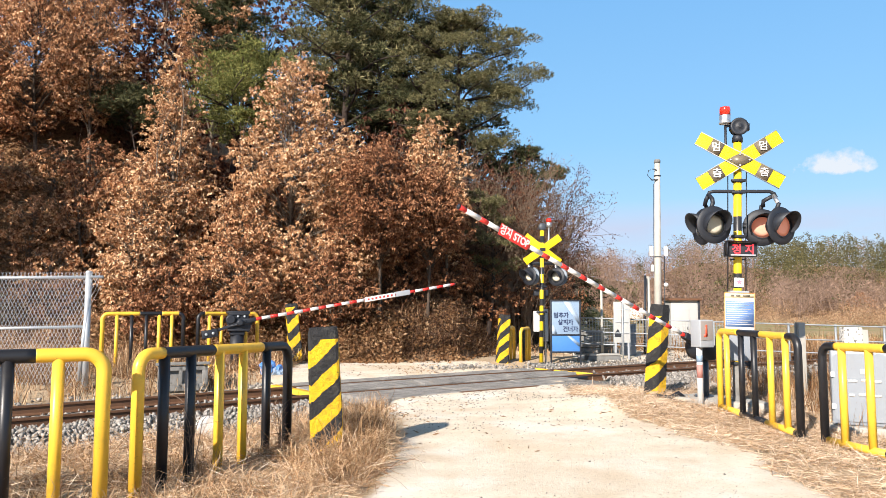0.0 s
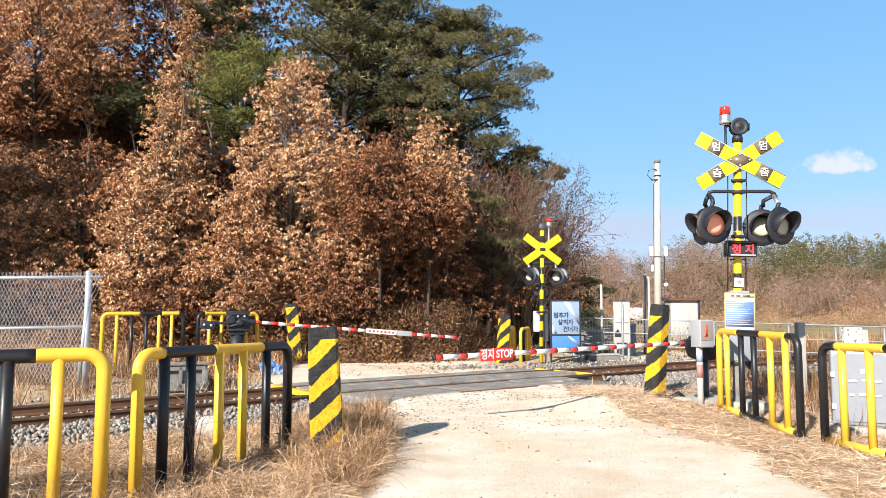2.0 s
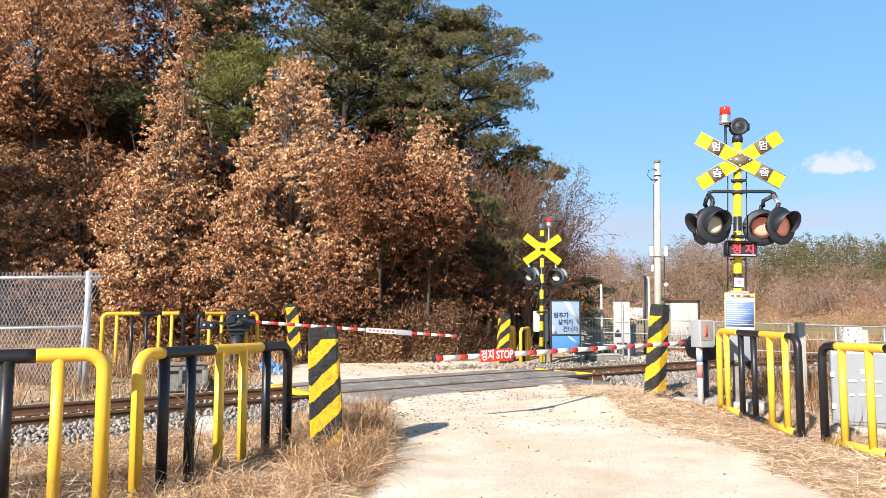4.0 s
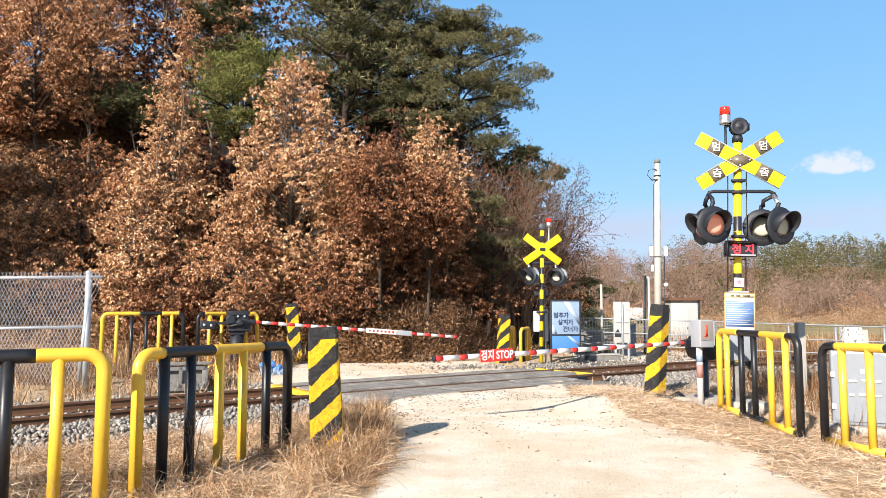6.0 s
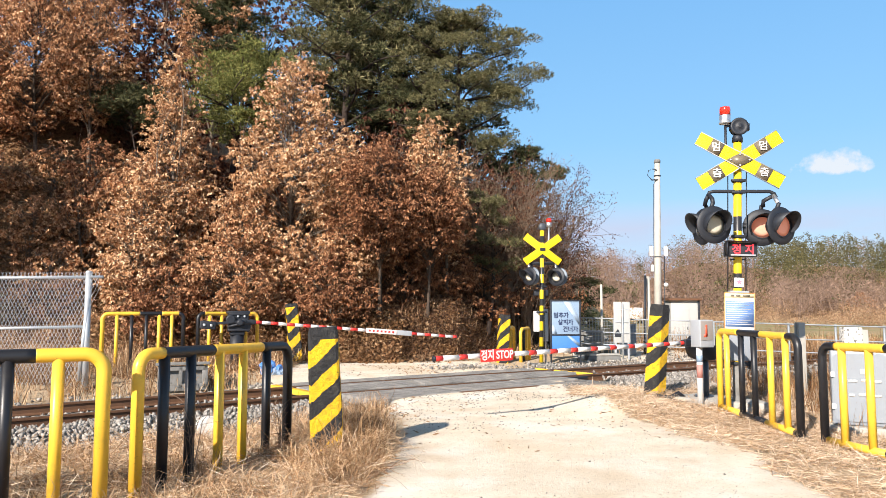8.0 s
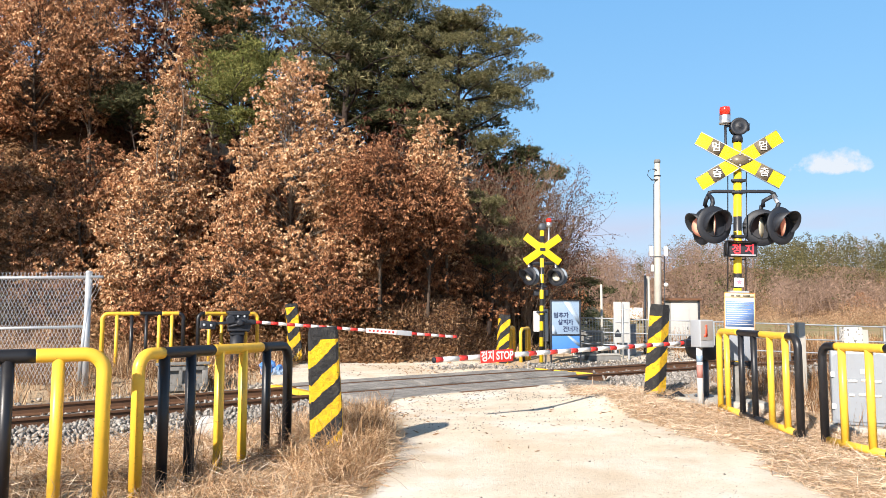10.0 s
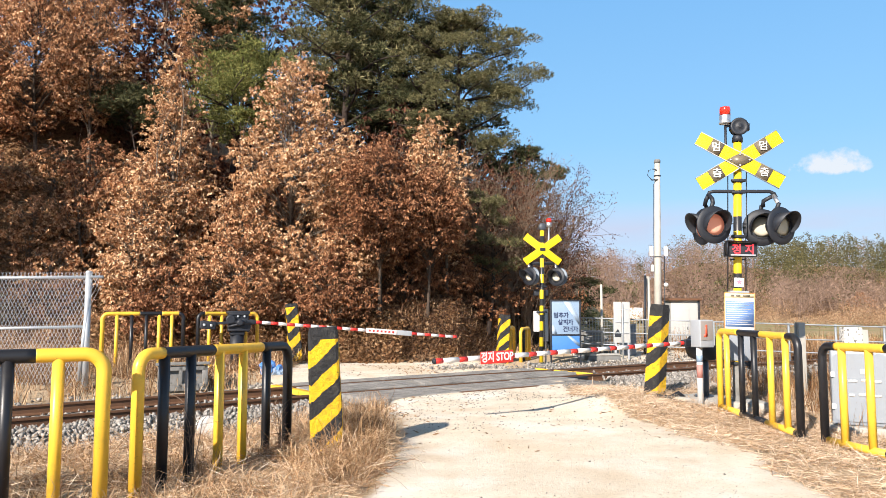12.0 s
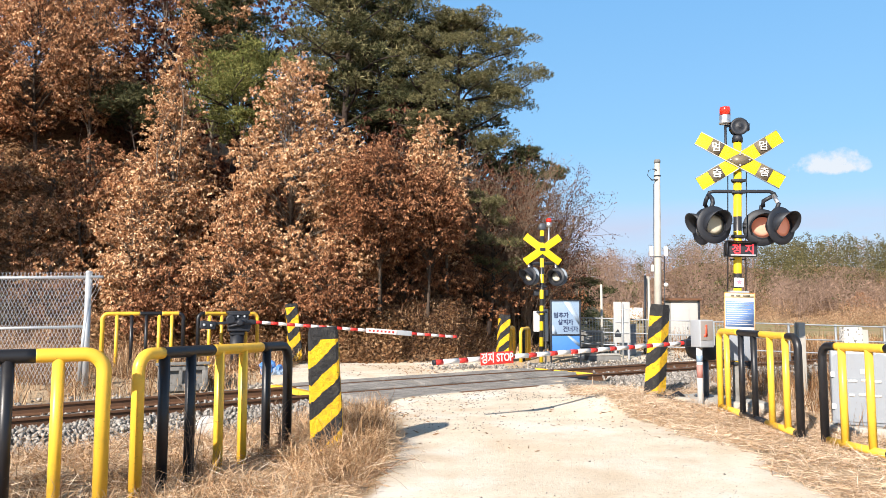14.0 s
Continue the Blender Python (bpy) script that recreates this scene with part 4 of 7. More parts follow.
def machine_far():
    g = thing("barrier_machine", put(P_FAR.x - 0.2, P_FAR.y + 0.12, AZ_FAR, -0.03), "black barrier machine on a post with counterweight arm", "barrier machine", "barrier machines")
    part("foundation", Shape().box(0.95, 0.9, 0.22, pose(0, 0, 0.03), 0.015), CONCRETE, g)
    part("post", Shape().tube([(0, 0, 0.1), (0, 0, 0.9)], 0.17, 18).lathe([(0.26, 0), (0.26, 0.04)], 20, pose(0, 0, 0.14)), DARK, g)
    cs = part("gear_case", Shape().box(0.50, 0.40, 0.50, pose(0.02, 0, 1.22), 0.03).box(0.36, 0.34, 0.12, pose(0.0, 0, 0.94), 0.03), DARK, g)
    part("case_cover", Shape().box(0.56, 0.44, 0.07, pose(0.02, 0, 1.46), 0.015), DARK, cs)
    for bx in (-0.16, 0.0, 0.16):
        part("case_bolt", Shape().lathe([(0.028, 0), (0.028, 0.03), (0.015, 0.04)], 8, pose(bx, -0.20, 1.36, 90, 0, 0)), ZINC, cs)
    part("side_crank", Shape().box(0.07, 0.05, 0.34, pose(0.30, -0.16, 1.12, 0, 18, 0), 0.012), DARK, cs)
    part("drive_arm", Shape().tube([(-0.24, -0.24, 1.10), (0.10, -0.24, 1.18), (0.34, -0.2, 1.20)], 0.03, 10), DARK, cs)
    part("case_rib", Shape().box(0.50, 0.03, 0.05, pose(0.02, -0.22, 1.42), 0.005).box(0.5, 0.03, 0.05, pose(0.02, -0.22, 1.02), 0.005), DARK, cs)
    part("shaft_hub", Shape().lathe([(0.09, 0), (0.09, 0.10), (0.05, 0.13)], 16, pose(0.05, -0.21, 1.20, 90, 0, 0)), DARK, cs)
    part("gear_cover", Shape().lathe([(0.12, 0), (0.12, 0.05), (0.09, 0.06)], 16, pose(-0.18, -0.21, 1.28, 90, 0, 0)), DARK, cs)
    return g


machine_far()
boom_far = boom(L_FAR, 0.044, 0.038, 0.20, 0.22)
tagged(boom_far, "thin red and white striped boom with counterweight, lowering", "barrier boom", "barrier booms")
part("counterweight", Shape().box(0.38, 0.14, 0.20, pose(-0.86, -0.05, -0.16), 0.02), DARK, boom_far, "dark counterweight")
part("counter_arm", Shape().box(0.95, 0.06, 0.07, pose(-0.42, -0.05, -0.07, 0, -9, 0), 0.01), DARK, boom_far)
for hx in (-0.95, -0.78):
    part("weight_bolt", Shape().lathe([(0.035, 0), (0.035, 0.02), (0.02, 0.03)], 10, pose(hx, -0.12, -0.16, 90, 0, 0)), ZINC, boom_far)
pf = part("boom_plate", Shape().box(0.86, 0.008, 0.125, pose(3.62, -0.058, 0), 0.003), WHITE, boom_far, "white plate with red marks")
for k in range(7):
    part("plate_mark", Shape().box(0.055, 0.003, 0.05, pose(3.29 + 0.11 * k, -0.064, 0)), RED, pf)
part("boom_sleeve", Shape().box(0.42, 0.10, 0.135, pose(4.28, 0, 0), 0.006), PALE_GREY, boom_far)


# ---------------------------------------------------------------- leaves, needles, blades
def unit(v):
    return v / np.maximum(np.linalg.norm(v, axis=-1, keepdims=True), 1e-9)


def leaf_mesh(name, at, axis, long, wide, material, fold=0.35):
    """Folded, pointed leaves: one island each."""
    n = len(at)
    side = unit(np.cross(axis, RNG.normal(size=(n, 3))))
    up = np.cross(axis, side)
    L, W = long[:, None], wide[:, None]
    mid = at + axis * L * 0.5 + up * W * fold
    v = np.stack([at, mid + side * W, at + axis * L - up * W * fold, mid - side * W], 1).reshape(-1, 3)
    k = np.arange(n)[:, None] * 4
    f = np.concatenate([k + [0, 1, 2], k + [0, 2, 3]], 1).reshape(-1, 3)
    return mesh_of(name, v, f, material)


def blade_mesh(name, at, high, lean, bend, wide, material, cuts=3):
    """Arched grass blades; lean is the way that each one falls, in radians."""
    n = len(at)
    d = np.stack([np.cos(lean), np.sin(lean), np.zeros(n)], 1)
    s = np.stack([-np.sin(lean), np.cos(lean), np.zeros(n)], 1)
    rows, curl = [], RNG.normal(size=n)
    for i in range(cuts + 1):
        t = i / cuts
        p = at + d * (high * bend * t ** 1.7)[:, None]
        p += s * (high * 0.30 * curl * math.sin(2.6 * t) * t)[:, None]
        p[:, 2] += high * (t * (1.15 - 0.15 * t) * np.sqrt(np.maximum(0.05, 1 - 0.75 * bend ** 2)) - 0.55 * np.maximum(0, bend - 0.55) * t ** 3)
        w = (wide * (1 - 0.85 * t))[:, None]
        rows += [p - s * w, p + s * w]
    v = np.stack(rows, 1).reshape(-1, 3)
    k = np.arange(n)[:, None] * (2 * cuts + 2)
    f = np.concatenate([k + [2 * i, 2 * i + 1, 2 * i + 3, 2 * i + 2] for i in range(cuts)], 1).reshape(-1, 4)
    return mesh_of(name, v, f, material)


def limb(shape, a, b, r0, r1, sag=0.15, n=4, sides=4):
    a, b = Vector(a), Vector(b)
    L = (b - a).length
    off = Vector(RNG.normal(size=3)) * 0.08 * L
    pts = []
    for i in range(n):
        t = i / (n - 1)
        pts.append(a.lerp(b, t) + off * math.sin(math.pi * t) + Vector((0, 0, sag * L * (t - t * t))))
    shape.tube(pts, [r0 + (r1 - r0) * i / (n - 1) for i in range(n)], sides, cap=False)
    return pts


def oak(x, y, top, rad, low, leaves, clumps=110, material=None, label="", spread=0.235, leaf=0.128, lopsided=(0, 0), peak=0.38, twigs=2, name="oak_tree", dense=1.95, shoots=7, bark=None):
    """A broadleaf tree that keeps its dead leaves: trunk, ascending shoots, limbs to many clumps, hanging leaves."""
    material = material or OAK_LEAF
    z0 = float(height(x, y)) - 0.15
    H = top - z0
    g = thing(name, pose(x, y, z0), label or "oak tree full of dry tan-brown leaves on the bank", "tree", "trees on the bank")
    wood = Shape()
    bend = RNG.normal(size=2) * 0.25
    spine = [Vector((bend[0] * math.sin(2.2 * t) + lopsided[0] * t, bend[1] * math.sin(2.6 * t) + lopsided[1] * t, H * 0.93 * t)) for t in np.linspace(0, 1, 8)]
    r0 = 0.008 * H + 0.02
    wood.tube(spine, [r0 * (1.25 if i == 0 else 1 - 0.85 * i / 7) for i in range(8)], 7, cap=False)

    def on_spine(h):
        k = min(6.99, h / 0.93 * 7)
        return spine[int(k)].lerp(spine[min(7, int(k) + 1)], k - int(k))

    def width(h):
        t = max(0.0, (h - low) / (1 - low))
        return rad * ((t / peak) ** 0.55 if t < peak else max(0.06, (1 - (t - peak) / (1 - peak))) ** 0.62)
    centres = []
    levels = np.linspace(low, 1, 60)
    share = np.cumsum([width(v) ** 1.1 + 0.05 for v in levels])
    for i in range(clumps):
        h = float(np.interp((i + RNG.random()) / clumps * share[-1], share, levels))
        r = width(h) * RNG.uniform(0.30, 1.0) ** 0.6 * RNG.uniform(0.75, 1.14)
        a = RNG.uniform(0, 2 * math.pi)
        core = on_spine(h)
        c = Vector((core.x + r * math.cos(a), core.y + r * math.sin(a), H * h))
        s = on_spine(max(0.08, h - (0.35 * r + 0.2) / H - 0.06))
        limb(wood, s, c, max(0.012, r0 * 0.33 * (1 - 0.6 * h)), 0.008, 0.12, 3, 3)
        for j in range(twigs):
            e = c + Vector(RNG.normal(size=3)) * spread * 1.2 + Vector((0, 0, 0.08))
            limb(wood, c.lerp(s, 0.25), e, 0.009, 0.004, 0.1, 3, 3)
        centres.append(c)
    # long shoots climb steeply near the outside of the crown and stand a little out of the leaves
    for i in range(shoots):
        a, h0 = RNG.uniform(0, 2 * math.pi), RNG.uniform(0.3, 0.6)
        h1 = min(0.96, h0 + RNG.uniform(0.3, 0.5))
        p, q = on_spine(h0), on_spine(h1)
        r = width(h1) * RNG.uniform(0.5, 1.08)
        e = Vector((q.x + r * math.cos(a), q.y + r * math.sin(a), H * h1))
        pts = limb(wood, p, e, 0.28 * r0, 0.007, -0.05, 6, 4)
        for j in (2, 3, 4):
            limb(wood, pts[j], pts[j].lerp(e, 0.6) + Vector(RNG.normal(size=3)) * 0.3, 0.010, 0.005, 0.0, 3, 3)
    C = np.array([tuple(c) for c in centres])
    # leaves hang in small tufts at the twig ends
    leaves = int(leaves * dense)
    tufts = leaves // 10 + 1
    home = RNG.integers(0, len(C), tufts)
    size = RNG.uniform(0.55, 1.35, len(C))[home][:, None]
    T = C[home] + RNG.normal(size=(tufts, 3)) * size * np.array([spread, spread, spread * 0.8])
    pick = RNG.integers(0, tufts, leaves)
    out = unit(RNG.normal(size=(leaves, 3)) * np.array([1, 1, 0.5]))
    at = T[pick] + out * leaf * 0.2
    axis = unit(out * 0.6 + RNG.normal(size=(leaves, 3)) * 0.42 + np.array([0, 0, -0.7]))
    me = leaf_mesh("leaves", at, axis, leaf * RNG.uniform(0.6, 1.2, leaves), leaf * 0.21 * RNG.uniform(0.7, 1.25, leaves), material, 0.3)
    part("trunk", wood, bark or OAK_BARK, g)
    lv = part("leaves", me, material, g)
    lv["kind"] = "stuff"
    return g


def spray(P, out, per, long, wide, loose):
    """Needles in small fans: per to each place."""
    P, D = np.repeat(P, per, 0), np.repeat(out, per, 0)
    n = len(P)
    D = unit(D + RNG.normal(size=(n, 3)) * loose)
    side = unit(np.cross(D, RNG.normal(size=(n, 3)))) * RNG.uniform(wide * 0.7, wide * 1.3, (n, 1))
    return np.stack([P - side, P + side, P + D * (long * RNG.uniform(0.6, 1.2, (n, 1)))], 1).reshape(-1, 3)


def pine(x, y, top, rad, low, limbs, tufts, label="", lop=(0.0, 0.0), trunk=0.17, material=None, pad=0.75, swell=0.5, gap=0.45, first=0.0, rise=0.35, bend=0.35, leaf=0.105, squash=1.0, seed=None):
    """A red pine: bent dark trunk, bare crooked limbs, and flat cloud-like pads of needles, dense above and dark below."""
    global RNG
    shared = RNG
    RNG = np.random.default_rng(seed) if seed else RNG
    material = material or NEEDLE
    z0 = float(height(x, y)) - 0.15
    H = top - z0
    g = thing("pine_tree", pose(x, y, z0), label or "tall green pine with dark bent trunk on the hill", "tree", "trees on the bank")
    wood = Shape()
    ph = RNG.uniform(0, 6)
    spine = [Vector((bend * (math.sin(2.8 * t + ph) - math.sin(ph)) + lop[0] * t, 0.2 * math.sin(2.1 * t + ph) + lop[1] * t, H * 0.97 * t)) for t in np.linspace(0, 1, 12)]
    wood.tube(spine, [trunk * (1.2 - 1.0 * i / 11) for i in range(12)], 8, cap=False)

    def on_spine(h):
        k = min(10.99, max(0.0, h) / 0.97 * 11)
        return spine[int(k)].lerp(spine[int(k) + 1], k - int(k))
    C, R = [], []
    for i in range(limbs):
        t = (i + 0.5 * RNG.random()) / limbs
        h = low + (1 - low) * t
        env = max(0.22, 1 - (abs(t - swell) / (0.75 if t < swell else 1.06 - swell)) ** 2.2)
        L = rad * env * RNG.uniform(0.72, 1.05)
        a = first + i * 2.39996 + RNG.normal() * 0.25
        d = Vector((math.cos(a), squash * math.sin(a), 0))
        s = on_spine(h - 0.07)
        tip = on_spine(h) + d * L + Vector((0, 0, rise * (0.6 * t - 0.1) * L))
        pts = limb(wood, s, tip, trunk * 0.42 * (1.1 - 0.7 * t), 0.02, 0.10, 7, 5)
        for f in ((1.0, 0.78, 0.5) if L > 1.6 else (1.0, 0.55)):
            if f * L * d.length < gap and t < 0.72:
                continue
            base = pts[min(6, int(f * 6))]
            for j in range(2 if f < 1 else 1):
                side = Vector((-d.y, d.x, 0)) * (0.34 * L * (1 if j else -1) * RNG.uniform(0.5, 1.2) if f < 1 else 0)
                c = base + side + Vector((0, 0, 0.16 + 0.10 * RNG.random()))
                if side.length > 0.1:
                    limb(wood, base, c, 0.022, 0.010, 0.1, 4, 4)
                C.append(tuple(c))
                R.append(pad * RNG.uniform(0.62, 1.15) * (0.8 + 0.25 * env))
    C.append(tuple(spine[-1] + Vector((0, 0, 0.1))))
    R.append(pad * 0.8)
    C, R = np.array(C), np.array(R)
    # each pad is a few domes, needled on top and bare below
    per = 4
    boss = np.repeat(C, per, 0) + RNG.normal(size=(len(C) * per, 3)) * np.repeat(R, per)[:, None] * np.array([0.46, 0.46, 0.13])
    br = np.repeat(R, per) * RNG.uniform(0.36, 0.62, len(boss))
    pick = RNG.choice(len(boss), tufts, p=br ** 2 / (br ** 2).sum())
    off = unit(RNG.normal(size=(tufts, 3)))
    off[:, 2] = np.where(RNG.random(tufts) < 0.93, np.abs(off[:, 2]), -0.5 * np.abs(off[:, 2]))
    at = boss[pick] + off * (br[pick] * RNG.uniform(0.80, 1.04, tufts))[:, None] * np.array([1, 1, 0.72])
    v = spray(at, unit(off + np.array([0, 0, 0.45])), 7, leaf, leaf * 0.095, 0.45)
    # older needles inside the domes
    m = tufts // 2
    pick = RNG.integers(0, len(boss), m)
    off = RNG.normal(size=(m, 3))
    off[:, 2] = np.abs(off[:, 2])
    inner = boss[pick] + off * (br[pick] * 0.36)[:, None] * np.array([1, 1, 0.5])
    v = np.concatenate([v, spray(inner, unit(RNG.normal(size=(m, 3)) * np.array([1, 1, 0.4])), 1, leaf * 1.5, leaf * 0.2, 0.4)])
    me = mesh_of("needles", v, np.arange(len(v)).reshape(-1, 3), material)
    part("trunk", wood, PINE_BARK, g)
    nd = part("needles", me, material, g)
    nd["kind"] = "stuff"
    RNG = shared
    return g


def bare(x, y, top, spread, stems=4, leaves=0, label="", material=None, name="bare_tree", order=4, r0=0.05, bark=None, lean=(0, 0), wide=9.0):
    """A leafless tree or thicket: forking stems down to fine twigs."""
    z0 = float(height(x, y)) - 0.1
    H = top - z0
    g = thing(name, pose(x, y, z0), label or "bare grey-brown tree with fine twigs", "tree", "trees on the bank")
    wood, tips = Shape(), []

    def grow(p, d, L, r, k):
        e = p + d * L
        pts = limb(wood, p, e, r, r * 0.62, 0.0, 4 if k > 1 else 3, 5 if k > 3 else 3)
        if k == 0 or abs(e.x) > wide:
            tips.append(tuple(e))
            return
        for j in range(3 if k > 1 else 2):
            nd = (d + Vector(RNG.normal(size=3)) * 0.34 + Vector((-0.07 * p.x, -0.05 * p.y, 0.18))).normalized()
            grow(pts[2] if j == 2 else e, nd, L * RNG.uniform(0.60, 0.82), max(0.006, r * 0.58), k - 1)
    for i in range(stems):
        a = RNG.uniform(0, 2 * math.pi)
        d = Vector((spread * math.cos(a) + lean[0], spread * 0.7 * math.sin(a) + lean[1], 1)).normalized()
        grow(Vector((0.15 * math.cos(a), 0.15 * math.sin(a), 0)), d, H * RNG.uniform(0.28, 0.40), r0 * RNG.uniform(0.7, 1.2), order)
    part("wood", wood, bark or TWIG, g)
    if leaves:
        T = np.array(tips)
        at = T[RNG.integers(0, len(T), leaves)] + RNG.normal(size=(leaves, 3)) * 0.10
        axis = unit(RNG.normal(size=(leaves, 3)) * 0.6 + np.array([0, 0, -0.8]))
        lv = part("leaves", leaf_mesh("leaves", at, axis, RNG.uniform(0.07, 0.14, leaves), RNG.uniform(0.015, 0.03, leaves), material or RED_LEAF), material or RED_LEAF, g)
        lv["kind"] = "stuff"
    return g


# the oaks in front
oak(-4.75, 23.6, 9.8, 2.55, 0.05, 24000, 260, material=GOLD_LEAF, label="broad oak full of dry golden-tan leaves", shoots=14, lopsided=(0.1, 0))
oak(-8.75, 23.9, 9.9, 1.15, 0.05, 12000, 130, material=GOLD_LEAF, label="slender oak with dry golden-tan leaves on the bank")
oak(-9.85, 22.7, 5.9, 1.25, 0.05, 9000, 95, material=GOLD_LEAF, label="small oak with golden-tan dry leaves at the bank's foot")
oak(-14.6, 26.0, 13.4, 2.4, 0.20, 14000, 160, bark=BARK)
oak(-13.0, 26.6, 14.0, 1.6, 0.30, 10000, 120, label="oak with golden-tan dry leaves and pale forked stems")
oak(-10.9, 25.6, 6.9, 1.9, 0.20, 8000, 90, label="low spreading oak with orange-brown dry leaves")
oak(-9.6, 29.5, 16.2, 2.0, 0.50, 8000, 90)
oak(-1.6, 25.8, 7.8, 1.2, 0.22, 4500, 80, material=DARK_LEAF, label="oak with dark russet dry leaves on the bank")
oak(-0.62, 24.3, 7.9, 0.85, 0.28, 6500, 75, material=GOLD_LEAF, label="slim oak with golden-tan dry leaves beside the pine")
oak(0.15, 24.5, 6.9, 0.7, 0.30, 3600, 45, material=GOLD_LEAF, label="slim oak with golden-tan dry leaves beside the pine")
oak(-3.3, 23.5, 7.2, 1.25, 0.05, 9000, 100, material=GOLD_LEAF)
oak(-17.2, 25.2, 11.8, 2.0, 0.45, 6500, 80, bark=BARK)
oak(-6.5, 22.9, 5.2, 1.9, 0.03, 10000, 110, leaf=0.118, label="low oak thicket with russet dry leaves")
oak(-3.6, 22.9, 3.8, 1.5, 0.03, 8000, 90, leaf=0.118, material=RED_LEAF, label="low oak thicket with orange-brown dry leaves")
oak(-2.0, 23.3, 6.5, 1.7, 0.40, 9000, 110, material=RED_LEAF, leaf=0.12, lopsided=(-0.1, -1.5), label="leaning oak with russet leaves overhanging the bank", bark=BARK)
oak(-0.5, 23.6, 5.9, 1.45, 0.44, 7000, 90, material=RED_LEAF, leaf=0.12, lopsided=(0.0, -1.5), label="leaning oak with russet leaves overhanging the bank", bark=BARK)
oak(-8.3, 22.3, 3.2, 1.4, 0.03, 7000, 80, leaf=0.118, material=RED_LEAF, label="low oak thicket with orange-brown dry leaves")
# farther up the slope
# DARK_LEAF rows paint the dark gaps between the front crowns
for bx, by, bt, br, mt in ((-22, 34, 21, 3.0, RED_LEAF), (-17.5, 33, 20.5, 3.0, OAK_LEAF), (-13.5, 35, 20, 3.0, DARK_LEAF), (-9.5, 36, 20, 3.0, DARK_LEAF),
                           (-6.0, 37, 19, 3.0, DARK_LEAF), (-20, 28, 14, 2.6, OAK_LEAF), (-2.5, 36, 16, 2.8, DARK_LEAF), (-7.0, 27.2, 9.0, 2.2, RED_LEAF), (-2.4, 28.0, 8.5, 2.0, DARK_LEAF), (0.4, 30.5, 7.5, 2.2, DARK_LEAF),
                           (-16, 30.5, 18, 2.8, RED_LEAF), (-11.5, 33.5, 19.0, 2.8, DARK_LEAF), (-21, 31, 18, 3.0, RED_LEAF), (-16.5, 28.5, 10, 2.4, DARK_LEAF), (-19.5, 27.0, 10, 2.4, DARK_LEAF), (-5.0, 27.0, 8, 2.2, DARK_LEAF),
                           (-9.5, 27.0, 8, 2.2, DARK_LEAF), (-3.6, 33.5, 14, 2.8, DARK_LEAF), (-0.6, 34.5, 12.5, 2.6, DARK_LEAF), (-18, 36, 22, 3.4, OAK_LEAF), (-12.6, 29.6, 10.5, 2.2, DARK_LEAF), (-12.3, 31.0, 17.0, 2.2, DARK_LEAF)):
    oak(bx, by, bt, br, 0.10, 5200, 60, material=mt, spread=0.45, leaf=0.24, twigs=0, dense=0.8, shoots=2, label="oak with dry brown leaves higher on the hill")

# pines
pine(0.7, 30.0, 13.6, 3.25, 0.36, 33, 31000, lop=(0.8, 0), material=NEEDLE_SUNLIT, trunk=0.20, swell=0.56, gap=1.25, squash=0.72, seed=18, pad=0.80, first=0.6, bend=0.4, label="tall pine with sunlit brownish-green needles and dark trunk")
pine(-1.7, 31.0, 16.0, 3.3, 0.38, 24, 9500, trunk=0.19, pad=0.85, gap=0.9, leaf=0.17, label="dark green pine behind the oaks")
pine(-4.5, 30.0, 16.6, 3.0, 0.45, 20, 7000, gap=1.0, pad=0.85, material=NEEDLE_SUNLIT, leaf=0.17, label="dark green pine behind the oaks")
pine(-7.6, 26.6, 10.9, 1.9, 0.60, 20, 10000, material=NEEDLE_FRESH, label="bushy green pine among brown oaks")
pine(-8.2, 29.5, 14.4, 1.7, 0.66, 14, 4500, leaf=0.17, label="bushy green pine among brown oaks")
pine(-11.0, 26.9, 9.5, 1.4, 0.76, 11, 4200, trunk=0.07, label="bushy green pine among brown oaks")
pine(1.5, 25.3, 5.5, 1.0, 0.45, 10, 3200, label="young green pine on the bank", trunk=0.08, material=NEEDLE_SUNLIT, pad=0.5)
pine(5.2, 29.5, 2.6, 1.2, 0.3, 8, 1800, label="low spreading green pine by the signboard", trunk=0.06, pad=0.5)
pine(3.9, 29.6, 7.1, 0.7, 0.84, 4, 1300, label="slender dark pine in the thicket", trunk=0.06, pad=0.5)
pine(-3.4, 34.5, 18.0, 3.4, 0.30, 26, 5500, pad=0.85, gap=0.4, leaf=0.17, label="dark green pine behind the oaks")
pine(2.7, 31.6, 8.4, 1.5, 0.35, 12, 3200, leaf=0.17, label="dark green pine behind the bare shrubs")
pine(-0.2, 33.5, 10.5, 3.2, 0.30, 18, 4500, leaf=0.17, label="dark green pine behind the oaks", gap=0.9)


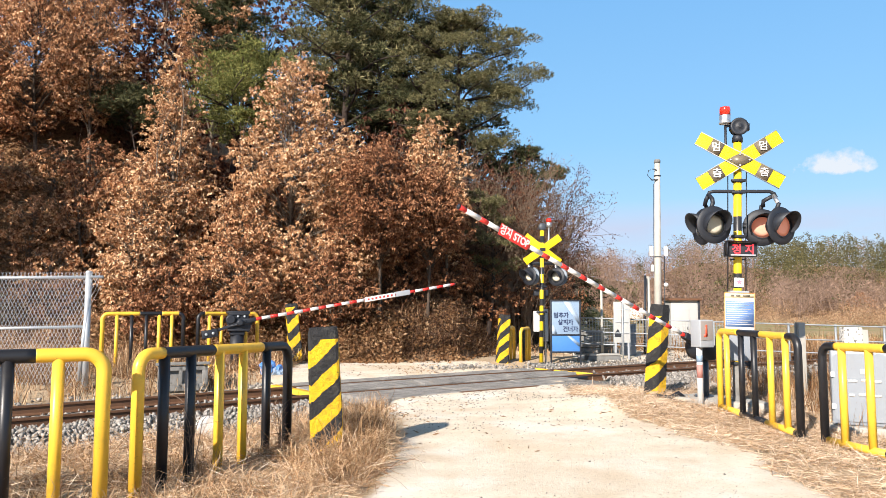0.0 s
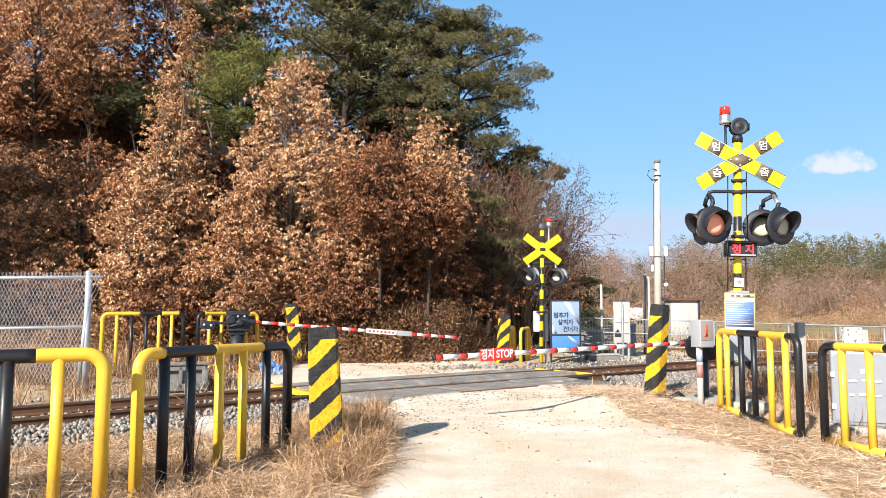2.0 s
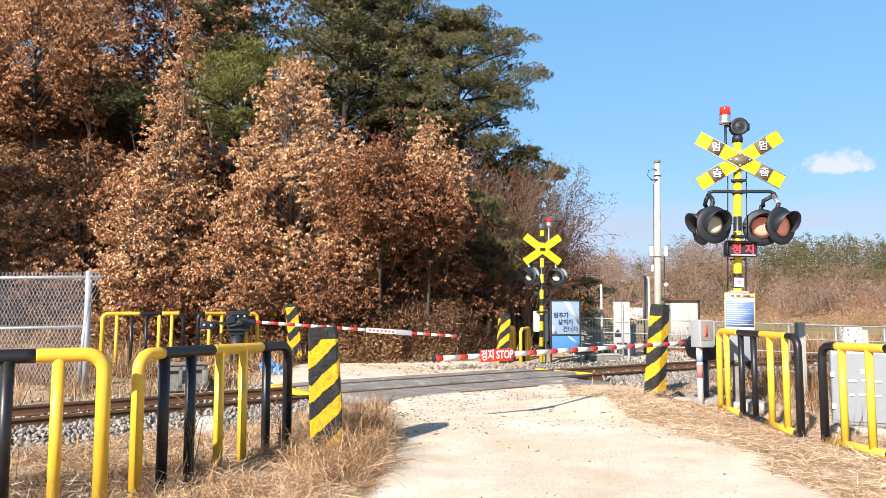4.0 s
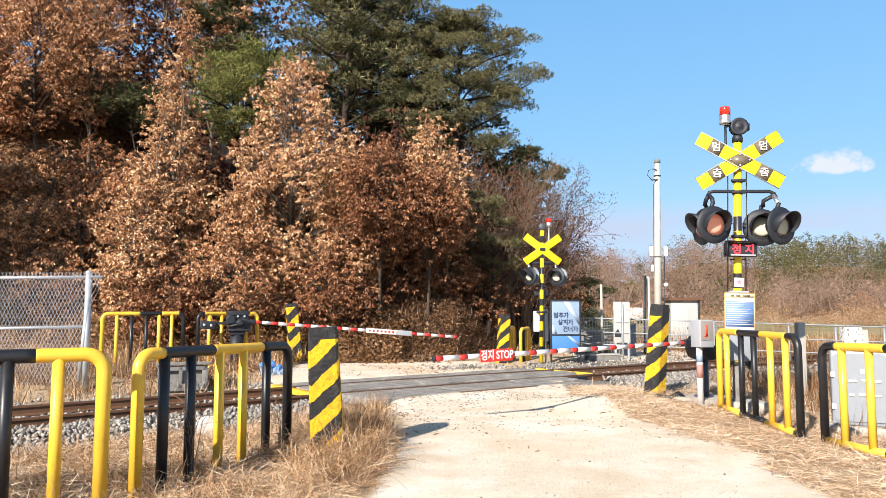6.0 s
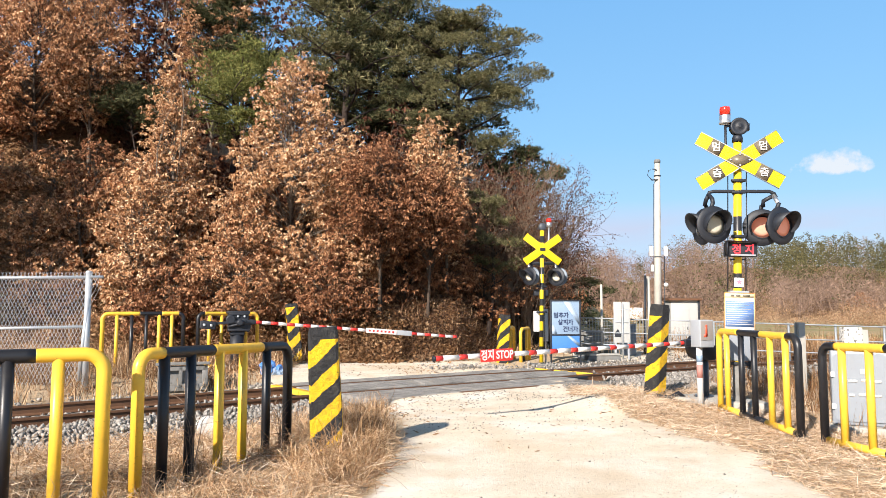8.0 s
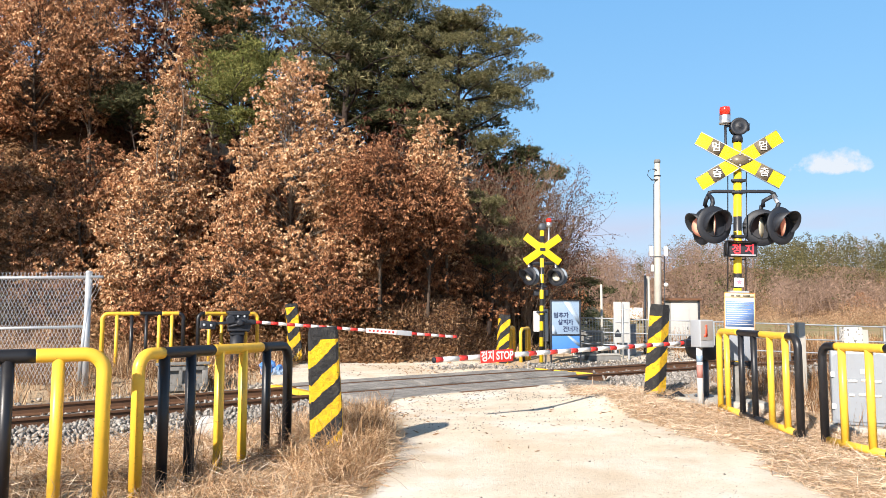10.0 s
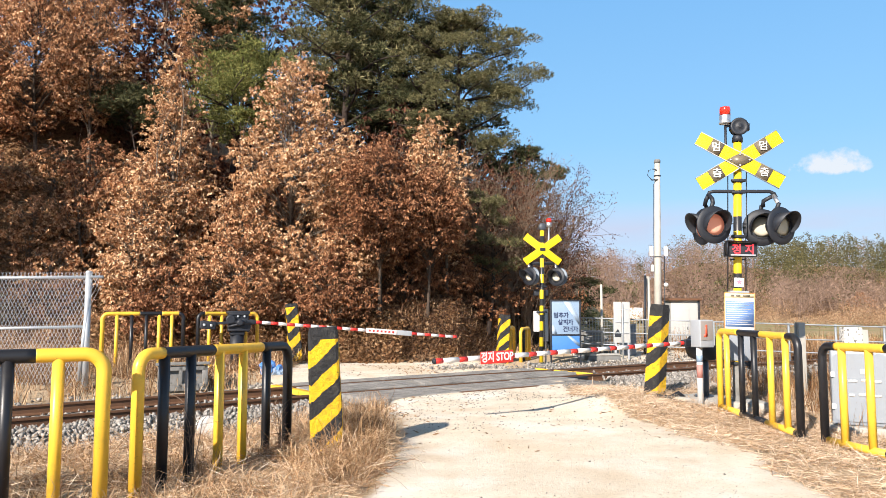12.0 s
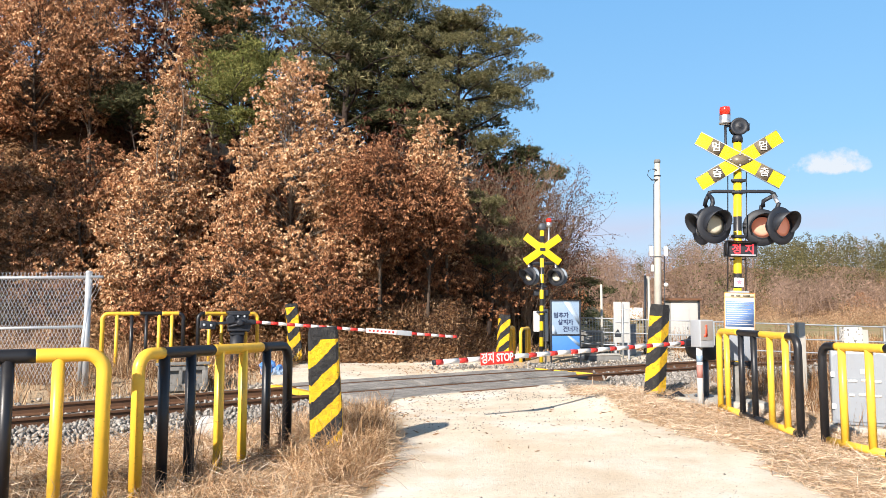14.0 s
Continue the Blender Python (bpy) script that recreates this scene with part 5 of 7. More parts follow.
def arching(x, y, top, reach, stems, leaves, lean=0.0, label="", material=None, bark=None, name="bare_tree"):
    """A many-stemmed bare shrub or tree: long stems that climb and bow outwards, with fine side twigs."""
    z0 = float(height(x, y)) - 0.1
    H = top - z0
    g = thing(name, pose(x, y, z0), label, "tree", "trees on the bank")
    wood, tips = Shape(), []
    for i in range(stems):
        a = RNG.uniform(0, 2 * math.pi)
        out = Vector((math.cos(a) + lean, 0.8 * math.sin(a) - 0.1, 0))
        L = reach * RNG.uniform(0.35, 1.05)
        h = H * RNG.uniform(0.55, 1.03) * (1 - 0.22 * L / reach)
        base = Vector((0.30 * math.cos(a), 0.25 * math.sin(a), 0))
        w1, w2 = RNG.uniform(0, 6, 2)
        line = []
        for k in range(9):
            t = k / 8
            wob = Vector((math.sin(5 * t + w1), math.cos(4.3 * t + w2), 0)) * 0.10 * t
            line.append(base + out * L * t ** 1.7 + wob + Vector((0, 0, h * (1.25 * t - 0.25 * t * t))))
        r = RNG.uniform(0.016, 0.034)
        wood.tube(line, [r * (1 - 0.82 * k / 8) for k in range(9)], 4, cap=False)
        tips.append(tuple(line[-1]))
        for k in (2, 3, 4, 5, 6, 7, 7):
            p = line[k].lerp(line[k + 1], RNG.random())
            d = ((line[k + 1] - line[k]).normalized() + Vector(RNG.normal(size=3)) * 0.48 + out * 0.15).normalized()
            e = p + d * H * RNG.uniform(0.10, 0.24) * (1.15 - 0.06 * k)
            pts = limb(wood, p, e, r * 0.42, 0.005, 0.06, 4, 3)
            for j in range(4):
                q = pts[1 + j % 3]
                f = q + (d + Vector(RNG.normal(size=3)) * 0.55).normalized() * H * RNG.uniform(0.05, 0.11)
                limb(wood, q, f, 0.007, 0.0035, 0.0, 3, 3)
                tips.append(tuple(f))
    part("wood", wood, bark or TWIG, g)
    if leaves:
        T = np.array(tips)
        at = T[RNG.integers(0, len(T), leaves)] + RNG.normal(size=(leaves, 3)) * 0.09
        axis = unit(RNG.normal(size=(leaves, 3)) * 0.6 + np.array([0, 0, -0.8]))
        lv = part("leaves", leaf_mesh("leaves", at, axis, RNG.uniform(0.05, 0.10, leaves), RNG.uniform(0.012, 0.024, leaves), material or RED_LEAF), material or RED_LEAF, g)
        lv["kind"] = "stuff"
    return g


# bare trees and thickets to the right
arching(1.9, 26.4, 7.4, 2.0, 40, 1200, lean=0.35, label="bare shrub with long pale arching stems on the bank")
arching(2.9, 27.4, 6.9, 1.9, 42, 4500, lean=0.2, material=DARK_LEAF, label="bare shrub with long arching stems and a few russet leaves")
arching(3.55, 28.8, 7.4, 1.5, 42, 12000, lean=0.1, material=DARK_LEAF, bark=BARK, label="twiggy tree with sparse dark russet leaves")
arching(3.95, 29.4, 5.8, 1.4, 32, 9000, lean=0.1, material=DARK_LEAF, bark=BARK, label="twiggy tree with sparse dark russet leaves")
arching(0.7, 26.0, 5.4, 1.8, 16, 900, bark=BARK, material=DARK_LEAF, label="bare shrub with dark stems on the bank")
# dark layer behind the shrubs, its shade put into the leaf colour
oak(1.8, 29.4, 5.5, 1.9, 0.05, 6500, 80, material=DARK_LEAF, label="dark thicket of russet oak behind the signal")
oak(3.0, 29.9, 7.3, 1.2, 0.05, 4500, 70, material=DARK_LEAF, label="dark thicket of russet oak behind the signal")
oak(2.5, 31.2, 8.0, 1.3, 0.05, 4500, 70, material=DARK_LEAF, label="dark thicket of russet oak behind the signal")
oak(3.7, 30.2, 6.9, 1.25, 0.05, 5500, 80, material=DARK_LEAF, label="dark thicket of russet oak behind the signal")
for bx, by, bt in ((1.0, 27.6, 3.6), (3.2, 27.5, 3.4), (0.0, 26.4, 3.4), (-13.3, 22.6, 2.8), (4.4, 29.6, 3.6)):
    bare(bx, by, bt, 0.8, 6, 900, label="tangled thicket of twigs and dead leaves on the bank", name="thicket", order=3, r0=0.02, bark=BARK)
# the shaded bank on the left: low russet growth, and unseen oaks beside the view, added to shade it
for bx, by, bt, br in ((-12.3, 23.0, 3.6, 1.2), (-13.6, 23.6, 5.2, 1.3), (-11.9, 24.4, 6.0, 1.2), (-15.2, 24.6, 6.6, 1.5), (-13.4, 25.2, 7.4, 1.3)):
    oak(bx, by, bt, br, 0.03, 2400, 50, material=OAK_LEAF, leaf=0.118, shoots=4, label="low shrub with sparse russet leaves on the shaded bank")
for bx, by, bt, br in ((-1.3, 24.3, 3.7, 1.3), (0.2, 24.9, 3.5, 1.3), (1.4, 25.6, 3.4, 1.1), (-15.6, 26.4, 8.8, 1.6), (-12.2, 25.8, 7.6, 1.3)):
    oak(bx, by, bt, br, 0.03, 2800, 50, material=RED_LEAF, leaf=0.118, shoots=3, bark=BARK, label="low shrub with sparse russet leaves on the shaded bank")
oak(-16.9, 21.2, 10.6, 2.3, 0.15, 3600, 90, leaf=0.28, label="unseen tall oak with dry leaves, added to shade the bank")
oak(-16.4, 18.2, 11.0, 2.0, 0.35, 2800, 90, leaf=0.28, label="unseen tall oak with dry leaves, added to shade the bank")


def scatter(n, x0, x1, y0, y1, keep):
    x, y = RNG.uniform(x0, x1, n), RNG.uniform(y0, y1, n)
    k = RNG.random(n) < keep(x, y)
    x, y = x[k], y[k]
    return np.stack([x, y, height(x, y)], 1)


def litter():
    def keep(x, y):
        rise = y - hill_foot(x)
        return (0.12 * ease(rise, -1.5, -0.7) + 0.88 * ease(rise, -0.7, 0.4)) * (x < 5) * (0.35 + 0.65 * (wavy(x, y, 1.7, 3.0) > -0.2))
    at = scatter(62000, -17, 3, 20.5, 26, keep)
    n = len(at)
    at[:, 2] += RNG.uniform(0.0, 0.10, n)
    axis = unit(RNG.normal(size=(n, 3)) * np.array([1, 1, 0.45]))
    ob = new("leaf_litter", leaf_mesh("leaf_litter", at, axis, RNG.uniform(0.07, 0.16, n), RNG.uniform(0.02, 0.045, n), LITTER))
    tagged(ob, "brown fallen leaves covering the bank", "leaf litter", kind="stuff")


litter()
at_foot = scatter(22000, -12, -1.2, 20.9, 22.6, lambda x, y: ease(y - hill_foot(x), -1.1, -0.2) * (0.3 + 0.7 * (wavy(x, y, 2.1, 6.0) > -0.3)))
n_foot = len(at_foot)
at_foot[:, 2] += RNG.random(n_foot) ** 2 * 0.75 * ease(at_foot[:, 1] - hill_foot(at_foot[:, 0]), -0.9, 0.2)
tagged(new("leaf_litter", leaf_mesh("leaf_litter", at_foot, unit(RNG.normal(size=(n_foot, 3)) * np.array([1, 1, 0.8])), RNG.uniform(0.08, 0.17, n_foot), RNG.uniform(0.02, 0.04, n_foot), LITTER)),
       "curled tan leaves heaped at the foot of the bank", "leaf litter", kind="stuff")
# leaves under the trees, with the shade put into their darker colour
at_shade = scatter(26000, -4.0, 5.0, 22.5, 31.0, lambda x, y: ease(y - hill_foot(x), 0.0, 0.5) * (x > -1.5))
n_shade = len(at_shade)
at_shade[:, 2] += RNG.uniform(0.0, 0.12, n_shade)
tagged(new("leaf_litter", leaf_mesh("leaf_litter", at_shade, unit(RNG.normal(size=(n_shade, 3)) * np.array([1, 1, 0.5])), RNG.uniform(0.08, 0.18, n_shade), RNG.uniform(0.02, 0.045, n_shade), SHADE_LITTER)),
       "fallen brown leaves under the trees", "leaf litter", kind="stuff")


def grass(name, at, hi, wide, material, label, flat=0.5, cuts=3):
    n = len(at)
    lean = RNG.uniform(0, 2 * math.pi, n)
    bend = np.clip(RNG.normal(flat, 0.34, n), 0.02, 1.35)
    at = at - np.array([0, 0, 0.02])
    ob = new(name, blade_mesh(name, at, hi * RNG.uniform(0.45, 1.15, n), lean, bend, wide * RNG.uniform(0.6, 1.3, n), material, cuts))
    return tagged(ob, label, "grass", kind="stuff")


def curls(name, at, long, wide, material, label, cuts=6, lift=0.9):
    """Withered blades that rise, curl and fall over: a wandering ribbon each."""
    n = len(at)
    L = long * RNG.uniform(0.5, 1.2, n)
    d = unit(RNG.normal(size=(n, 3)) * np.array([0.7, 0.7, 0.3]) + np.array([0, 0, lift]))
    turn = RNG.normal(size=(n, 3)) * 0.55
    s = unit(np.cross(d, RNG.normal(size=(n, 3))))
    p, rows = at - np.array([0, 0, 0.02]), []
    for i in range(cuts + 1):
        w = (wide * RNG.uniform(0.8, 1.2, n) * (1 - 0.75 * i / cuts))[:, None]
        rows += [p - s * w, p + s * w]
        p = p + d * (L / cuts)[:, None]
        d = unit(d + np.cross(d, turn) * 0.75 + RNG.normal(size=(n, 3)) * 0.16 + np.array([0, 0, -0.30]))
        p[:, 2] = np.maximum(p[:, 2], at[:, 2] + 0.015)
    v = np.stack(rows, 1).reshape(-1, 3)
    k = np.arange(n)[:, None] * (2 * cuts + 2)
    f = np.concatenate([k + [2 * i, 2 * i + 1, 2 * i + 3, 2 * i + 2] for i in range(cuts)], 1).reshape(-1, 4)
    return tagged(new(name, mesh_of(name, v, f, material)), label, "grass", kind="stuff")


def clumped(x, y, k, seed):
    return 0.25 + 0.75 * (wavy(x, y, k, seed) > -0.15)


def verge_left(x, y):
    s, q = along_across(x, y)
    edge = -0.62 - 0.50 * ease(y, 8.2, 11.0) + 0.15 * wavy(x, y, 2.2, 1)
    return (q < -2.5 + 0.3 * wavy(x, y, 1.9, 2)) * (x < edge) * clumped(x, y, 3.1, 0.5)


a1 = scatter(17000, -4.8, -0.3, 3.2, 11.5, verge_left)
dens = np.exp(-((a1[:, 0] + 1.0) / 0.40) ** 2 - ((a1[:, 1] - 7.7) / 1.0) ** 2)
grass("dry_grass", a1, 0.22 + 0.34 * dens, 0.0052, STRAW, "dry straw-coloured grass round the guard rails and post", 0.9, 3)


def verge_right(x, y):
    s, q = along_across(x, y)
    edge = 3.05 - 0.75 * ease(y, 7.5, 12) + 0.15 * wavy(x, y, 2.0, 4)
    return (q < -2.8 - 0.45 * (x > 3.4) + 0.25 * wavy(x, y, 1.9, 2)) * (x > edge) * (0.35 + 0.65 * (wavy(x, y, 2.6, 1.5) > -0.3))


a7 = scatter(10500, -1.75, -0.5, 6.0, 9.2, lambda x, y: np.exp(-((x + 0.96) / 0.30) ** 2 - ((y - 7.45) / 0.95) ** 2))
curls("dry_grass", a7, 0.62, 0.0042, STRAW, "thick tuft of curling dry grass round the striped post")
a17 = scatter(5200, -2.0, -0.8, 8.4, 11.4, lambda x, y: (along_across(x, y)[1] < -2.2) * np.exp(-((x + 1.3) / 0.38) ** 2))
curls("dry_grass", a17, 0.50, 0.0048, STRAW, "curling dry grass between the striped post and the planks", 5)
a18 = scatter(4500, -14.5, -8.0, 18.6, 23.4, lambda x, y: (y - hill_foot(x) < 1.2) * (wavy(x, y, 1.3, 4.2) > -0.4))
curls("dry_grass", a18, 1.0, 0.009, STRAW, "tall arching straw at the foot of the bank behind the fence", 5)
a14 = scatter(12500, -4.6, -0.6, 4.2, 9.5, lambda x, y: verge_left(x, y) * (wavy(x, y, 2.4, 2.2) > -0.35))
curls("dry_grass", a14, 0.42, 0.0038, STRAW, "tangled curling dry grass round the guard rails", 5)
a11 = scatter(2600, -1.5, -0.62, 6.6, 9.2, lambda x, y: np.exp(-((x + 0.88) / 0.25) ** 2 - ((y - 8.0) / 0.8) ** 2))
grass("brown_weeds", a11, 0.46, 0.0048, LITTER, "withered brown weeds in the tuft by the post", 0.7, 3)
a12 = scatter(1500, -2.6, -0.9, 11.0, 12.5, lambda x, y: (along_across(x, y)[1] < -2.08) * (x < -0.95))
grass("dry_grass", a12, 0.34, 0.006, STRAW, "dry grass at the edge of the planks", 0.8, 3)
a2 = scatter(12000, 2.0, 6.5, 5.2, 14.5, verge_right)
grass("dry_grass", a2, np.where(a2[:, 0] > 4.6, 0.30, 0.12), 0.0045, BLEACHED, "trampled dry grass on the road's verge", 1.1, 3)
a16 = scatter(15000, 2.0, 5.6, 5.2, 14.2, verge_right)
curls("dry_grass", a16, 0.26, 0.0042, BLEACHED, "matted curling straw on the road's verge", 4, 0.25)


def stalks(name, at, label, lo, hi):
    """Loose straw lying over the grass."""
    n = len(at)
    at[:, 2] += RNG.uniform(0.01, 0.07, n)
    axis = unit(RNG.normal(size=(n, 3)) * np.array([1, 1, 0.22]))
    ob = new(name, leaf_mesh(name, at, axis, RNG.uniform(lo, hi, n), RNG.uniform(0.0018, 0.0042, n), BLEACHED))
    tagged(ob, label, "straw", kind="stuff")


stalks("loose_straw", scatter(27000, 2.0, 5.0, 5.2, 14.0, verge_right), "pale trampled straw lying along the road", 0.05, 0.22)
stalks("loose_straw", scatter(26000, -4.8, -0.3, 4.0, 11.0, verge_left), "tangled straw stalks among the dry grass", 0.12, 0.40)
a3 = scatter(900, 3.5, 5.2, 5.6, 8.6, lambda x, y: verge_right(x, y) * (wavy(x, y, 3.0, 6) > 0.35))
grass("green_grass", a3, 0.16, 0.004, GRASS, "sparse green grass by the cabinet base", 0.6)


def beyond_left(x, y):
    s, q = along_across(x, y)
    return (q > 2.6) * (on_road(x, y) < 0.3) * (y < hill_foot(x) + 0.6) * clumped(x, y, 1.6, 2.5)


a4 = scatter(17000, -14, -2.5, 12, 22.6, beyond_left)
grass("dry_grass", a4, 0.55, 0.008, STRAW, "tall dry grass between the track and the bank", 0.5, 2)


a15 = scatter(9000, -12, -3.0, 14, 22.4, lambda x, y: beyond_left(x, y) * (along_across(x, y)[1] > 3.1))
curls("brown_weeds", a15, 0.7, 0.008, LITTER, "withered brown weeds tangled beside the track", 4)


def beyond_right(x, y):
    s, q = along_across(x, y)
    return (q > 3.0) * (on_road(x, y) < 0.3) * (y > 22.2) * (1 - 0.92 * yard(x, y)) * clumped(x, y, 1.1, 3.5)


a13 = scatter(2600, 1.0, 3.4, 10.6, 13.4, lambda x, y: (along_across(x, y)[0] > 1.9) * (along_across(x, y)[0] < 4.4) * (along_across(x, y)[1] < -1.0) * (along_across(x, y)[1] > -2.9))
grass("dry_grass", a13, 0.30, 0.0048, STRAW, "trampled dry grass at the end of the planks", 0.95, 3)
a5 = scatter(9000, 2.5, 26, 22, 48, beyond_right)
grass("dry_grass", a5, 0.5, 0.012, STRAW, "dry grass beyond the track", 0.5, 2)
a8 = scatter(15000, 6.5, 24, 19, 30, lambda x, y: beyond_right(x, y + 3) * 1.0)
grass("brown_weeds", a8, 0.85, 0.010, LITTER, "tall brown dead weeds beyond the track", 0.35, 2)
a9 = scatter(8000, 4.9, 11, 9.5, 16.5, lambda x, y: (along_across(x, y)[1] < -3.3) * (x > 5.2) * clumped(x, y, 1.4, 1.5))
grass("brown_weeds", a9, 0.52, 0.006, LITTER, "tall brown dead weeds behind the guard rail", 0.4, 2)
a6 = scatter(11000, -17, 4, 21, 26.5, lambda x, y: (y - hill_foot(x) > -0.3) * (wavy(x, y, 1.2, 5) > 0.1))
grass("dry_grass", a6, 0.45, 0.008, STRAW, "dry grass on the bank", 0.7, 2)
# bank weeds take the darkened litter colour in place of real shade
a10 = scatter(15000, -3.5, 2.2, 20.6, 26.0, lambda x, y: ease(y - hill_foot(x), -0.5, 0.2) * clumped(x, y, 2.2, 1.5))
grass("brown_weeds", a10, 0.55, 0.010, SHADE_LITTER, "drooping brown dead weeds on the shaded bank", 1.0, 2)


# ---------------------------------------------------------------- ballast
def stones(name, at, size, material):
    b = np.array([(x, y, z) for z in (-0.62, 0.62) for x, y in ((-1, -0.7), (0.8, -0.9), (1, 0.8), (-0.7, 1))]) * 0.78
    quad = ((0, 3, 2, 1), (4, 5, 6, 7), (0, 1, 5, 4), (1, 2, 6, 5), (2, 3, 7, 6), (3, 0, 4, 7))
    tri = np.array([t for p in quad for t in ((p[0], p[1], p[2]), (p[0], p[2], p[3]))])
    n = len(at)
    q = unit(RNG.normal(size=(n, 4)))
    w, x, y, z = q.T
    R = np.stack([1 - 2 * (y * y + z * z), 2 * (x * y - z * w), 2 * (x * z + y * w), 2 * (x * y + z * w), 1 - 2 * (x * x + z * z), 2 * (y * z - x * w),
                  2 * (x * z - y * w), 2 * (y * z + x * w), 1 - 2 * (x * x + y * y)], 1).reshape(n, 3, 3)
    shape = b[None] * RNG.uniform(0.6, 1.4, (n, 8, 1)) * RNG.uniform(0.55, 1.2, (n, 1, 3))
    v = np.einsum("nij,nkj->nki", R, shape) * size[:, None, None] + at[:, None]
    f = (np.arange(n)[:, None, None] * 8 + tri[None]).reshape(-1, 3)
    return mesh_of(name, v.reshape(-1, 3), f, material)


def ballast():
    s = np.concatenate([RNG.uniform(-13.5, 19, 15500), RNG.uniform(3.9, 9.5, 4200)])
    q = np.concatenate([RNG.uniform(-2.9, 3.5, 15500), RNG.uniform(-3.35, -0.8, 4200)])
    deck_here = ((s > -3.35) & (s < 3.95) & (q > -3.3) & (q < 1.9)) | ((s > -5.5) & (s < 1.6) & (q >= 1.9))
    rail_here = np.abs(np.abs(q) - 0.75) < 0.10
    thin = RNG.random(len(s)) < np.where(np.abs(q) < 0.7, 0.55, 1.0) * np.where((s > 3.9) & (q < 0), 1 - ease(-q, 3.0, 3.4), 1 - ease(np.abs(q), 2.3 + 0.3 * (q > 0), 3.1 + 0.4 * (q > 0)))
    k = ~deck_here & ~rail_here & thin
    s, q = s[k], q[k]
    # thick and coarse on the near shoulder
    s3, q3 = RNG.uniform(-12.5, -3.3, 4200), RNG.uniform(-2.7, -0.95, 4200)
    s, q = np.concatenate([s, s3]), np.concatenate([q, q3])
    # the shoulder beside the barrier machine
    s2, q2 = RNG.uniform(1.6, 7.5, 2900), RNG.uniform(-4.5, -2.3, 2900)
    beside = np.array([on_track(a, b).x for a, b in zip(s2, q2)]) > 3.45 + 0.15 * np.sin(q2 * 5)
    s, q = np.concatenate([s, s2[beside]]), np.concatenate([q, q2[beside]])
    P = np.array([tuple(on_track(a, b)) for a, b in zip(s, q)])
    P[:, 2] = height(P[:, 0], P[:, 1]) + RNG.uniform(-0.01, 0.06, len(P)) + 0.06 * (1 - ease(np.abs(q), 1.0, 2.4))
    P[np.abs(q) < 0.7, 2] -= 0.04
    near = (s > -10.5) & (s < -6.2) & (q < -1.6)
    pick = np.flatnonzero(near)[:280]
    rest = np.ones(len(P), bool)
    rest[pick] = False
    bed = part("ballast", stones("ballast", P[rest], RNG.uniform(0.024, 0.048, rest.sum()), BALLAST), BALLAST, track, "grey crushed-stone ballast", smooth=False)
    bed["kind"] = "stuff"
    kinds = [stones("ballast_stone", np.zeros((1, 3)), np.array([0.040]), BALLAST_PIECE) for _ in range(8)]
    for i, j in enumerate(pick):
        ob = new("ballast_stone", kinds[i % 8])
        ob.parent = track
        ob.matrix_basis = pose(*P[j], *RNG.uniform(0, 360, 3))


ballast()


# ---------------------------------------------------------------- far woods
def far_woods(name, where, label, material, hi, wide, per, up, leaf=(0.20, 0.55), slim=0.14, stems=0, skirt=0.12):
    n = len(where)
    h = RNG.uniform(*hi, n)
    P = np.repeat(where, per, 0)
    H = np.repeat(h, per)
    m = len(P)
    u = RNG.random(m)
    r = np.repeat(RNG.uniform(*wide, n), per) * np.sqrt(np.clip(1.15 - (2 * u - 0.75) ** 2, 0.05, 1)) * RNG.random(m) ** 0.45
    a = RNG.uniform(0, 2 * math.pi, m)
    at = P + np.stack([r * np.cos(a), r * np.sin(a), H * (skirt + (1 - skirt) * u)], 1)
    axis = unit(RNG.normal(size=(m, 3)) + np.array([0, 0, up]))
    long, broad = RNG.uniform(*leaf, m), RNG.uniform(*leaf, m) * slim
    if stems:
        base = np.repeat(where, stems, 0)
        k = len(base)
        at = np.concatenate([at, base + RNG.normal(size=(k, 3)) * np.array([0.8, 0.8, 0.3])])
        axis = np.concatenate([axis, unit(RNG.normal(size=(k, 3)) * 0.22 + np.array([0, 0, 1.0]))])
        long = np.concatenate([long, np.repeat(h, stems) * RNG.uniform(0.6, 1.05, k)])
        broad = np.concatenate([broad, RNG.uniform(0.03, 0.07, k)])
    ob = new(name, leaf_mesh(name, at, axis, long, broad, material))
    tagged(ob, label, "woods", kind="stuff")


def slope_points(n, a0, a1, d0, d1):
    a, d = RNG.uniform(a0, a1, n), RNG.uniform(d0, d1, n)
    x, y = d * np.sin(a), d * np.cos(a)
    return np.stack([x, y, height(x, y)], 1)


f1 = slope_points(560, 0.14, 0.64, 118, 225)
ang = np.arctan2(f1[:, 0], f1[:, 1])
dist = np.hypot(f1[:, 0], f1[:, 1])
green = (RNG.random(len(f1)) < np.where((ang > 0.40) & (dist > 148), 0.85, np.where((dist > 195) & (ang > 0.26), 0.6, 0.08)))
low = dist < np.where(ang > 0.38, 165, 140)
far_woods("far_woods", f1[~green & ~low], "bare grey-brown woods on the far hill", FAR_BARE, (4.5, 9.0), (1.8, 3.4), 180, 0.45, (0.3, 0.75), 0.10, 5)
far_woods("far_woods", np.concatenate([f1[~green & low], slope_points(130, 0.14, 0.64, 122, 158)]), "low bare brown woods at the foot of the far hill", FAR_BARE, (2.8, 6.2), (1.6, 3.0), 180, 0.45, (0.3, 0.7), 0.10, 5, 0.02)
far_woods("far_pine_woods", np.concatenate([f1[green], slope_points(150, 0.395, 0.64, 148, 222)]), "olive-green pine woods on the far hill", FAR_PINE, (5, 8.5), (1.6, 2.8), 150, 0.3, (0.24, 0.55), 0.26, 0, 0.02)
